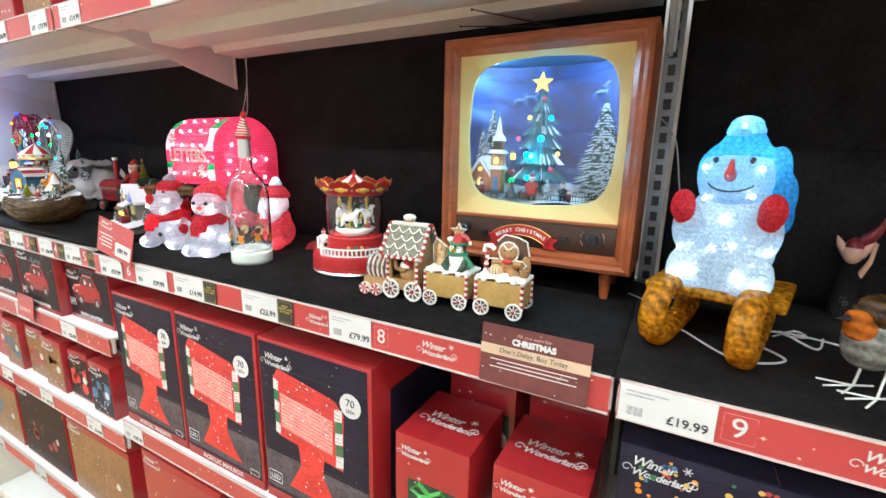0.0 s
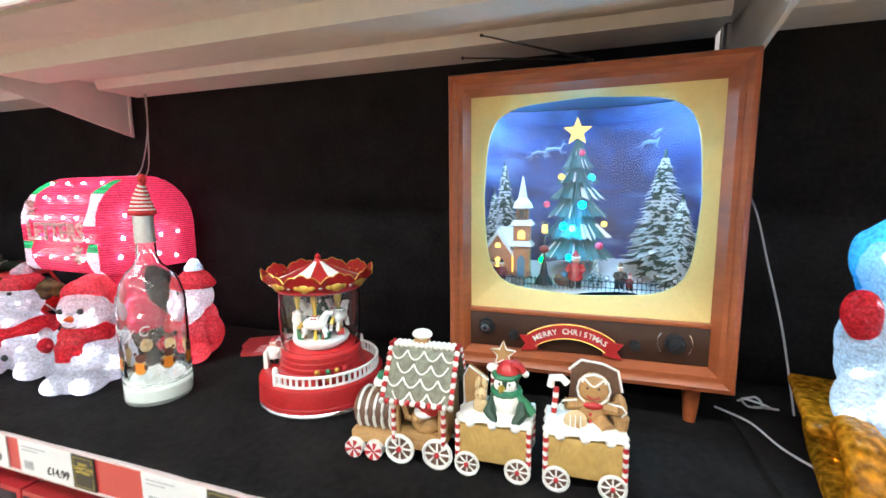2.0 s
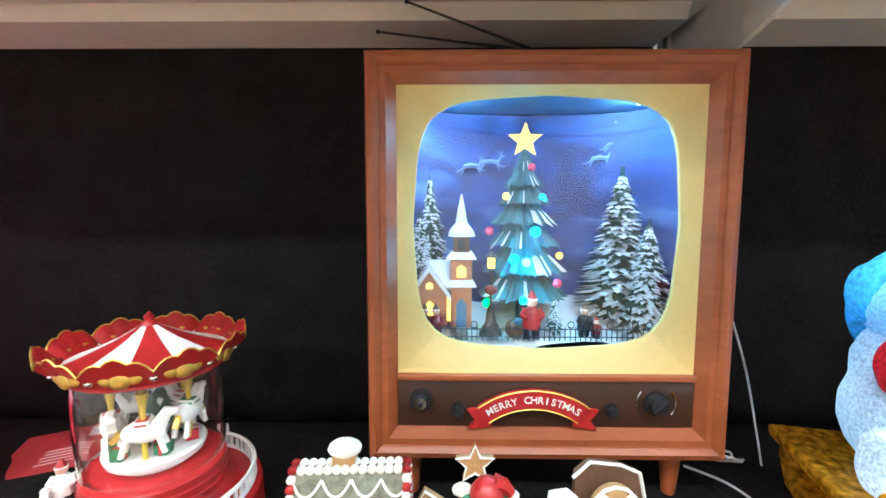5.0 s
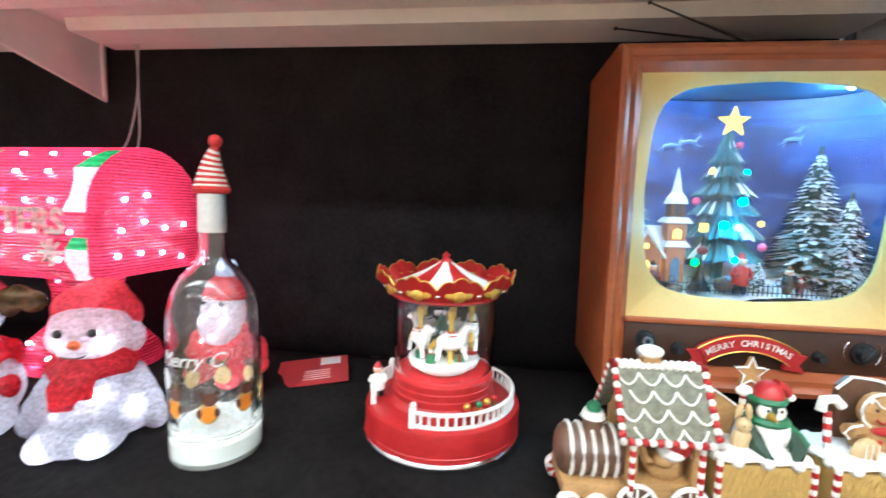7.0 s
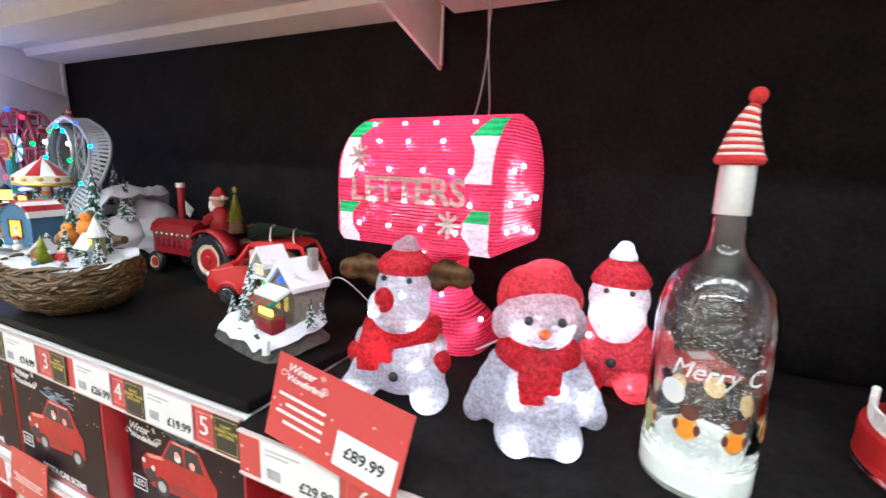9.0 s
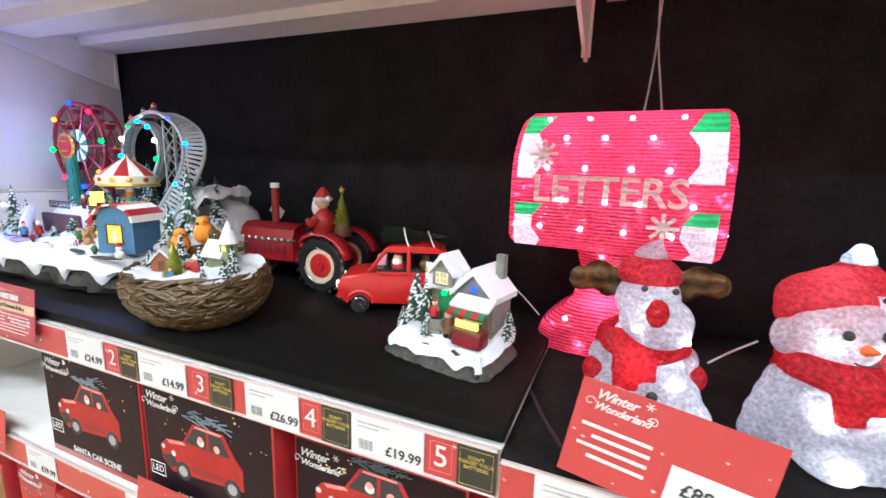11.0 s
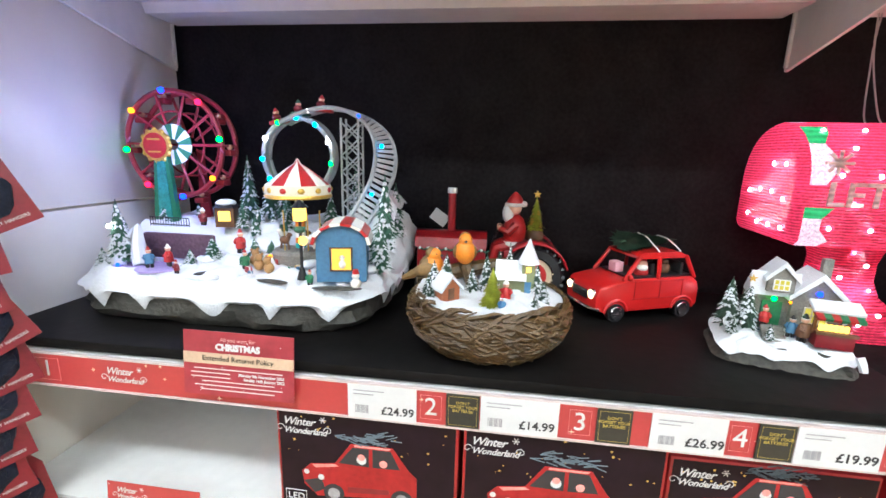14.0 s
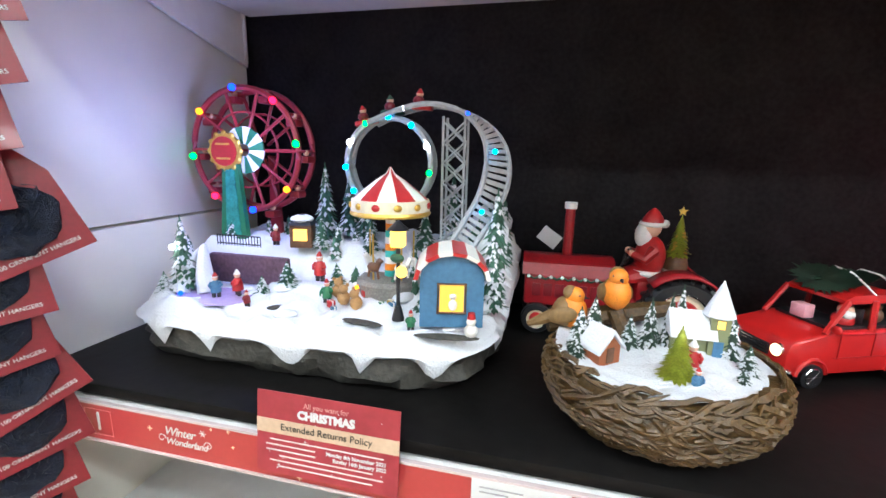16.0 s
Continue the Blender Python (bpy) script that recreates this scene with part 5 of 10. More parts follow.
    bm = bmesh.new()
    for k, (a, m) in enumerate(((-62, 0), (-50, 1), (-40, 0), (-30, 2))):
        x, y = 0.054 * math.cos(radians(a)), 0.054 * math.sin(radians(a))
        box(bm, (x, y, 0.042), (0.007, 0.006, 0.008), m, Matrix.Rotation(radians(a), 4, "Z"), 0.0008)
        ball(bm, (x, y, 0.049), 0.0032, mi=(m + 1) % 3, seg=8)
    part("tiny_train", bm, [RED, GOLD, GREEN], t, "tiny red and yellow toy train")


carousel()

# fallen card
t = thing("fallen_card", pose(-0.668, 0.715, SHELF_B + 0.003, 3, -4, 20), "small red ticket card lying on the black cloth", "card")
bm = bmesh.new()
box(bm, (-0.012, 0, 0), (0.088, 0.080, 0.001))
part("card", bm, RED_PRINT, t)
bm = bmesh.new()
box(bm, (0.010, 0.024, 0.0012), (0.026, 0.020, 0.0008))
part("label", bm, LABEL, t)
bm = bmesh.new()
for k in range(5):
    box(bm, (-0.006, -0.002 - 0.006 * k, 0.001), (0.034 - 0.004 * (k % 2), 0.0015, 0.0005))
part("small_print", bm, mat("pale_pink_print", (0.75, 0.4, 0.4), 0.5), t)


# ---- acrylic light-up figures ----
AC_WHITE = acrylic("white_spun_acrylic", (0.46, 0.46, 0.52), (0.76, 0.79, 0.90), 900, 0.62, 0.05, 360.0, 0.08, 0.72, 0.12)
AC_RED = acrylic("red_spun_acrylic", (0.62, 0.02, 0.05), (0.95, 0.075, 0.19), 1700, 0.6, 0.55, 260.0, 0.12, 0.35, 0.10)
AC_RED_FINE = acrylic("fine_red_spun_acrylic", (0.60, 0.03, 0.05), (1.0, 0.12, 0.16), 900, 0.62, 0.06, 340.0, 0.10, 0.62, 0.08)
AC_BLUE = acrylic("blue_spun_acrylic", (0.06, 0.36, 0.68), (0.14, 0.62, 1.0), 900, 0.66, 0.05, 200.0, 0.10, 0.62, 0.10)
AC_BLUE_WHITE = acrylic("pale_blue_acrylic", (0.35, 0.45, 0.6), (0.6, 0.8, 1.0), 1500, 0.62, 0.12, 280.0, 0.12, 0.7, 0.12)
AC_ICE = acrylic("ice_white_spun_acrylic", (0.48, 0.56, 0.68), (0.70, 0.88, 1.0), 900, 0.64, 0.05, 360.0, 0.08, 0.75, 0.10)
AC_PALE_BLUE = acrylic("light_blue_spun_acrylic", (0.16, 0.42, 0.66), (0.35, 0.75, 1.0), 1500, 0.64, 0.12, 280.0, 0.12, 0.7, 0.10)
AC_GREEN = acrylic("green_spun_acrylic", (0.02, 0.30, 0.10), (0.03, 0.5, 0.15))
AC_GOLD = acrylic("amber_spun_acrylic", (0.72, 0.33, 0.02), (0.95, 0.50, 0.05), 900, 0.45, 0.05, 110.0, 0.04, 0.40, 0.26)
AC_BROWN = acrylic("brown_spun_acrylic", (0.13, 0.07, 0.025), (0.35, 0.18, 0.05), 500, 0.4, 0.5, 170.0, 0.12, 0.3, 0.15)


def shell(name, parent, material, balls, voxel=0.003, label=""):
    """One moulded hollow form made of soft lumps: each is (centre, radius, stretch)."""
    bm = bmesh.new()
    for c, r, s in balls:
        ball(bm, c, r, s, 0, 16)
    ob = part(name, bm, material, parent, label, smooth=180)
    soft_union(ob, voxel)
    return ob


def scarf(parent, z, r, y=0.0, tail=(0.0, -0.035), squash=0.85):
    """A thick wound collar with two loose ends, flat and uneven."""
    bm = bmesh.new()
    for dz, dr, w in ((0.0, 0.0, 0.0062), (-0.006, 0.0015, 0.0058), (0.005, -0.003, 0.0050)):
        tube(bm, [((r + dr) * math.cos(a), y + squash * (r + dr) * math.sin(a), z + dz + 0.0022 * math.sin(3 * a + dz * 400)) for a in [radians(15 * k) for k in range(24)]], w, 0, 8, True)
    for dx, drop, w in ((0.0, 0.030, 0.0095), (0.013, 0.022, 0.0085)):
        for q in (-0.45, 0.45):
            tube(bm, [(tail[0] + dx + q * w, tail[1] + 0.003, z), (tail[0] + dx - 0.002 + q * w, tail[1] - 0.005, z - drop * 0.45), (tail[0] + dx - 0.001 + q * w, tail[1] - 0.007, z - drop)], [w * 0.62, w * 0.68, w * 0.62], 0, 8)
    ob = part("scarf", bm, AC_RED_FINE, parent, "red acrylic scarf", smooth=180)
    soft_union(ob, 0.0019)
    return ob


def eyes(parent, pts, r=0.003):
    for c in pts:
        bm = bmesh.new()
        ball(bm, c, r, seg=10)
        part("eye", bm, BLACK, parent)


def led(parent, c, centre=(0, 0, 0.06), depth=0.006, r=0.0026, material=None):
    """A diode just under the acrylic skin, so that the strands round it glow."""
    c = Vector(c)
    bulb(parent, c + (Vector(centre) - c).normalized() * depth, material or LED_WHITE, r)


def reindeer():
    t = thing("reindeer_light", pose(-0.938, 0.534, SHELF_B, 0, 0, 13) @ Matrix.Scale(1.06, 4), "white lit acrylic reindeer sitting with a red scarf", "light-up figure", "lit acrylic friends")
    shell("body", t, AC_WHITE, [((0, 0, 0.034), 0.035, (1.05, 0.9, 1)), ((0, 0.0, 0.058), 0.026, (1, 0.85, 1)), ((-0.033, -0.008, 0.050), 0.0105, (0.9, 1, 1.3)), ((0.033, -0.008, 0.050), 0.0105, (0.9, 1, 1.3)), ((-0.032, -0.026, 0.014), 0.015, (1.1, 1.5, 0.95)), ((0.032, -0.026, 0.014), 0.015, (1.1, 1.5, 0.95)),
                                ((-0.024, -0.016, 0.026), 0.019, (1, 1.2, 1)), ((0.024, -0.016, 0.026), 0.019, (1, 1.2, 1)),
                                ((0, -0.002, 0.100), 0.025, (1, 0.95, 1.0)), ((0.002, -0.022, 0.088), 0.022, (1.25, 1.0, 0.9)), ((0.004, -0.030, 0.082), 0.017, (1.3, 0.9, 0.85))], 0.0026, "white spun acrylic body")
    scarf(t, 0.066, 0.030, -0.002, (-0.018, -0.031))
    bm = bmesh.new()
    ball(bm, (-0.004, -0.042, 0.099), 0.0085, (0.95, 0.7, 1.25))
    part("nose", bm, AC_RED_FINE, t, "red nose")
    eyes(t, ((-0.010, -0.026, 0.113), (0.012, -0.026, 0.112)), 0.0026)
    for s in (-1, 1):
        shell("antler", t, AC_BROWN, [((s * 0.026, 0.004, 0.113), 0.010, (1.2, 0.8, 0.9)), ((s * 0.038, 0.003, 0.115), 0.0125, (1.1, 0.7, 1.0)), ((s * 0.051, 0.001, 0.112), 0.0115, (1.0, 0.7, 0.95)), ((s * 0.030, 0.003, 0.103), 0.008, (1, 0.8, 0.8))], 0.0022, "brown acrylic antler")
        led(t, (s * 0.050, -0.008, 0.113), (s * 0.048, 0, 0.113), 0.004, 0.0016, LED_AMBER)
        shell("mitten", t, AC_RED_FINE, [((s * 0.039, -0.014, 0.040), 0.0095, (0.9, 1, 1.15))], 0.0022, "red mitten")
    bm = bmesh.new()
    lathe(bm, [(0.0225, 0.113), (0.0245, 0.116), (0.024, 0.122), (0.019, 0.128), (0.012, 0.133)], 24, 0, (0, 0.002, 0))
    part("hat", bm, AC_RED_FINE, t, "red hat band")
    shell("pompom", t, AC_WHITE, [((0, 0.002, 0.133), 0.0115, (1.1, 1, 0.85)), ((0.003, 0.002, 0.140), 0.007, (1, 1, 0.9))], 0.002)
    bm = bmesh.new()
    ball(bm, (0.002, -0.034, 0.030), 0.0045, (1, 0.7, 1))
    part("button", bm, BLACK, t)
    for c in ((-0.012, -0.035, 0.048), (0.022, -0.034, 0.040), (0.032, -0.046, 0.014), (-0.018, -0.044, 0.085), (0.022, -0.044, 0.078), (-0.034, -0.046, 0.016), (0.026, -0.010, 0.054)):
        led(t, c, (0, 0, c[2]))
    for c, r in (((0, -0.008, 0.094), 0.0026), ((0, 0.002, 0.124), 0.0026)):
        bulb(t, c, LED_WHITE, r)


def snow_child():
    t = thing("snow_child_light", pose(-0.810, 0.536, SHELF_B, 0, 0, 20) @ Matrix.Scale(1.05, 4), "white lit acrylic snow child in a red hat and scarf", "light-up figure", "lit acrylic friends")
    shell("body", t, AC_WHITE, [((0, 0.004, 0.030), 0.030, (1.1, 1.0, 1.05)), ((0, 0.0, 0.056), 0.026, (1.0, 0.9, 1.0)), ((-0.017, -0.030, 0.013), 0.016, (1.0, 1.8, 0.85)), ((0.017, -0.030, 0.013), 0.016, (1.0, 1.8, 0.85)), ((0, -0.026, 0.016), 0.019, (1.4, 1.7, 0.85)),
                                ((0, -0.016, 0.034), 0.024, (1.1, 1.0, 1.1)),
                                ((-0.026, 0.0, 0.052), 0.014, (1, 0.9, 1.1)), ((-0.034, -0.002, 0.040), 0.014, (0.9, 0.9, 1.1)), ((-0.041, -0.004, 0.028), 0.0135, (0.9, 0.9, 1.1)), ((-0.047, -0.006, 0.017), 0.0115, (0.9, 0.9, 1.1)), ((-0.022, -0.004, 0.024), 0.022, (1.1, 0.9, 1.0)),
                                ((0.026, 0.0, 0.052), 0.014, (1, 0.9, 1.1)), ((0.034, -0.002, 0.040), 0.014, (0.9, 0.9, 1.1)), ((0.041, -0.004, 0.028), 0.0135, (0.9, 0.9, 1.1)), ((0.047, -0.006, 0.017), 0.0115, (0.9, 0.9, 1.1)), ((0.022, -0.004, 0.024), 0.022, (1.1, 0.9, 1.0))], 0.0024, "white spun acrylic body")
    shell("head", t, AC_WHITE, [((0, -0.002, 0.096), 0.030, (1.04, 0.95, 0.92)), ((-0.027, 0.003, 0.087), 0.011, (1, 1, 1.4)), ((0.027, 0.003, 0.087), 0.011, (1, 1, 1.4)), ((0, -0.010, 0.086), 0.021, (1.2, 0.9, 0.8))], 0.0024, "round white acrylic face with ear flaps")
    scarf(t, 0.069, 0.027, -0.002, (-0.006, -0.029))
    shell("hat", t, AC_RED_FINE, [((-0.002, 0.008, 0.113), 0.0300, (1.05, 0.95, 0.70)), ((0.004, 0.008, 0.126), 0.018, (1.1, 0.9, 0.7)), ((-0.024, 0.008, 0.106), 0.013, (0.8, 1, 1.2)), ((0.024, 0.008, 0.106), 0.013, (0.8, 1, 1.2))], 0.0024, "red rounded hat")
    bm = bmesh.new()
    cyl(bm, (0, -0.029, 0.090), 0.0045, 0.0008, 0.010, 0, 10, Matrix.Rotation(radians(80), 4, "X"))
    part("nose", bm, mat("orange_red_nose", (0.75, 0.13, 0.03), 0.4), t)
    bm = bmesh.new()
    tube(bm, [(0.010 * math.sin(a), -0.0325, 0.084 - 0.004 * math.cos(a)) for a in [radians(-60 + 15 * k) for k in range(9)]], 0.0007, 0, 5)
    part("mouth", bm, BLACK, t)
    eyes(t, ((-0.012, -0.028, 0.099), (0.012, -0.028, 0.099)), 0.0036)
    for c in ((-0.020, -0.058, 0.016), (0.021, -0.058, 0.014), (-0.021, -0.026, 0.090), (0.020, -0.026, 0.088), (0.016, -0.034, 0.046), (-0.018, -0.034, 0.040), (0.040, -0.012, 0.030)):
        led(t, c, (0, -0.01, c[2]))
    for c, r in (((0, 0.004, 0.092), 0.0028), ((0, 0.006, 0.118), 0.0042)):
        bulb(t, c, LED_WHITE, r)


def santa_figure():
    t = thing("santa_light", pose(-0.755, 0.652, SHELF_B) @ Matrix.Scale(1.1, 4), "red and white lit acrylic santa ornament", "light-up figure", "lit acrylic friends")
    shell("body", t, AC_RED_FINE, [((0, 0, 0.032), 0.035, (1, 0.9, 0.95)), ((0, 0, 0.055), 0.028, (1, 0.9, 1)), ((-0.020, -0.025, 0.013), 0.015, (1.1, 1.4, 0.9)), ((0.020, -0.025, 0.013), 0.015, (1.1, 1.4, 0.9)),
                                ((-0.034, -0.006, 0.044), 0.0115, (1, 1, 1.5)), ((0.034, -0.006, 0.044), 0.0115, (1, 1, 1.5)), ((-0.039, -0.010, 0.032), 0.0095, (1, 1, 1.1)), ((0.039, -0.010, 0.032), 0.0095, (1, 1, 1.1))], 0.0026, "red acrylic body")
    shell("face", t, AC_WHITE, [((0, -0.004, 0.086), 0.027, (1, 0.95, 1.0)), ((0, -0.015, 0.072), 0.022, (1.15, 0.9, 1.0)), ((0, -0.018, 0.060), 0.015, (1.2, 0.8, 0.9))], 0.0024, "white acrylic face and beard")
    bm = bmesh.new()
    lathe(bm, [(0.0245, 0.098), (0.0265, 0.101), (0.0245, 0.107), (0.018, 0.116), (0.0115, 0.122)], 22)
    part("hat", bm, AC_RED_FINE, t)
    shell("hat_tip", t, AC_BLUE_WHITE, [((0, 0, 0.123), 0.0125, (1, 1, 0.8)), ((0.001, 0, 0.131), 0.008, (1, 1, 1))], 0.002, "pale blue lit hat tip")
    eyes(t, ((-0.010, -0.028, 0.097), (0.011, -0.028, 0.097)), 0.0026)
    bm = bmesh.new()
    ball(bm, (0.0, -0.033, 0.034), 0.0048, (1, 0.7, 1))
    part("button", bm, BLACK, t)
    for c in ((0.003, -0.030, 0.090), (-0.014, -0.033, 0.080), (0.014, -0.033, 0.079), (0.0, -0.034, 0.062), (0.0, -0.012, 0.130), (0.020, -0.036, 0.014), (-0.026, -0.02, 0.05)):
        led(t, c, (0, 0, c[2]))
    for c, r in (((0, -0.006, 0.084), 0.0024), ((0, 0, 0.110), 0.0030)):
        bulb(t, c, LED_WHITE, r)


def arch_section(k, n, half, z0, zs, r):
    """Points round a loaf-shaped section in the y-z plane."""
    pts = [(-half + 0.008, z0), (-half, z0 + 0.008)]
    pts += [(-half, z0 + 0.008 + (zs - z0 - 0.008) * i / 5) for i in range(1, 5)]
    for i in range(n + 1):
        a = math.pi - math.pi * i / n
        pts.append((r * math.cos(a), zs + 0.97 * r * math.sin(a)))
    pts += [(half, z0 + 0.008), (half - 0.008, z0)]
    return pts


def loaf(bm, x0, x1, half, z0, zs, r, mi=0, soft=0.010):
    """The box shell; a wavy white and green cane band runs over it near each end."""
    secs = []
    stations = [(x0, 0.84), (x0 + soft * 0.3, 0.94), (x0 + soft, 1.0), (x0 + soft + 0.024, 1.0), (x1 - soft - 0.026, 1.0), (x1 - soft, 1.0), (x1 - soft * 0.3, 0.94), (x1, 0.84)]
    for x, k in stations:
        zc = (z0 + zs + r) / 2
        wavy = 0.007 if abs(k - 1) < 1e-6 else 0.0
        secs.append([bm.verts.new((x + wavy * (math.sin(i * 1.9) if x * (x0 + x1 + 0.001) != 0 and min(x - x0, x1 - x) > soft * 1.5 else 0), y * k, zc + (z - zc) * k)) for i, (y, z) in enumerate(arch_section(0, 14, half, z0, zs, r))])
    cane = {0: 1, 1: 1, 2: 1, 3: 2, 6: 1, 7: 1, 8: 1, 9: 2, 10: 2, 12: 1, 13: 1, 14: 1, 15: 2, 17: 1, 18: 1, 19: 1}
    for q, (a, b) in enumerate(zip(secs, secs[1:])):
        n = len(a)
        for i in range(n):
            bm.faces.new((a[i], a[(i + 1) % n], b[(i + 1) % n], b[i])).material_index = cane.get(i, 0) if q in (2, 4) else mi
    bm.faces.new(secs[0][::-1]).material_index = mi
    bm.faces.new(secs[-1]).material_index = mi


def mailbox():
    t = thing("acrylic_mailbox", pose(-0.973, 0.688, SHELF_B, 0, 0, -4), "red lit acrylic letter box on a pedestal with white lettering", "light-up ornament")
    H, Z0, ZS, R = 0.080, 0.127, 0.202, 0.080
    bm = bmesh.new()
    loaf(bm, -0.108, 0.108, H, Z0, ZS, R)
    part("letter_box", bm, [AC_RED, AC_WHITE, AC_GREEN], t, "glowing red rounded letter box", smooth=50)
    bm = bmesh.new()
    secs = []
    for hw, hd, z in ((0.074, 0.055, 0.0), (0.076, 0.057, 0.008), (0.072, 0.054, 0.025), (0.058, 0.046, 0.040), (0.040, 0.036, 0.055), (0.033, 0.030, 0.075), (0.032, 0.030, 0.100), (0.037, 0.033, 0.118), (0.046, 0.038, 0.1285)):
        ring = []
        for k in range(28):
            a = 2 * math.pi * k / 28
            ca, sa = math.cos(a), math.sin(a)
            q = (abs(ca) ** 4 + abs(sa) ** 4) ** (-0.25)
            ring.append(bm.verts.new((hw * q * ca, hd * q * sa, z)))
        secs.append(ring)
    for a, b in zip(secs, secs[1:]):
        for i in range(28):
            bm.faces.new((a[i], a[(i + 1) % 28], b[(i + 1) % 28], b[i]))
    bm.faces.new(secs[0][::-1])
    bm.faces.new(secs[-1])
    part("pedestal", bm, AC_RED, t, "flared red pedestal", smooth=50)
    AC_PALE = acrylic("pale_pink_acrylic", (0.9, 0.75, 0.72), (1.0, 0.8, 0.75), 900, 0.4)
    words("LETTERS", 0.040, AC_PALE, t, pose(-0.004, -H - 0.0016, 0.190), "lettering", bold=0.0006, depth=0.0012)
    for x, z in ((-0.070, 0.228), (0.052, 0.158)):
        bm = bmesh.new()
        y = -H - 0.0015 if z < 0.2 else -(R * math.cos(math.asin((z - ZS) / (R * 0.97)))) - 0.002
        for k in range(4):
            a = k * math.pi / 4
            tube(bm, [(x - 0.0145 * math.cos(a), y, z - 0.0145 * math.sin(a)), (x + 0.0145 * math.cos(a), y, z + 0.0145 * math.sin(a))], 0.0021, 0, 6)
        part("snowflake", bm, AC_PALE, t, "pale raised snowflake")
    rnd = random.Random(5)
    for row, z in enumerate((0.150, 0.180, 0.214, 0.246, 0.268)):
        for k in range(4):
            x = -0.070 + 0.042 * k + (0.020 if row % 2 else 0) + rnd.uniform(-0.005, 0.005)
            y = -H - 0.0005 if z < ZS else -(R * math.cos(math.asin(min(1, (z - ZS) / (R * 0.97))))) - 0.0005
            led(t, (x, y, z), (x, 0, 0.19), 0.0012, 0.0024)
    for k in range(10):
        bulb(t, (0.1068, -0.055 + 0.030 * (k % 4) + 0.006 * (k // 4), 0.150 + 0.035 * (k // 4) + rnd.uniform(-0.006, 0.006)), LED_WHITE, 0.0030)
        bulb(t, (-0.1068, -0.055 + 0.030 * (k % 4) + 0.006 * (k // 4), 0.150 + 0.035 * (k // 4) + rnd.uniform(-0.006, 0.006)), LED_WHITE, 0.0030)
    for k in range(9):
        a, z = radians(-160 + 18 * k), 0.012 + 0.013 * (k % 3)
        bulb(t, (0.0695 * math.cos(a), 0.0545 * math.sin(a), z), LED_WHITE, 0.0024)
    for x, z in ((-0.015, 0.08), (0.012, 0.098), (-0.006, 0.115), (0.02, 0.065)):
        bulb(t, (x, -0.0305, z), LED_WHITE, 0.0024)


def swept_bar(bm, line, x, half, thick):
    """A rounded flat bar that follows a line of (y, z) points at one x."""
    n = len(line)
    rings = []
    for k, (y, z) in enumerate(line):
        a, b = line[max(0, k - 1)], line[min(n - 1, k + 1)]
        dy, dz = b[0] - a[0], b[1] - a[1]
        q = math.hypot(dy, dz)
        ny, nz = -dz / q, dy / q
        ring = []
        for i in range(16):
            c, d = math.cos(2 * math.pi * i / 16), math.sin(2 * math.pi * i / 16)
            ring.append(bm.verts.new((x + half * math.copysign(abs(c) ** 0.7, c), y + ny * thick * d, z + nz * thick * d)))
        rings.append(ring)
    for a, b in zip(rings, rings[1:]):
        for i in range(16):
            bm.faces.new((a[i], a[(i + 1) % 16], b[(i + 1) % 16], b[i]))
    bm.faces.new(rings[0][::-1])
    bm.faces.new(rings[-1])


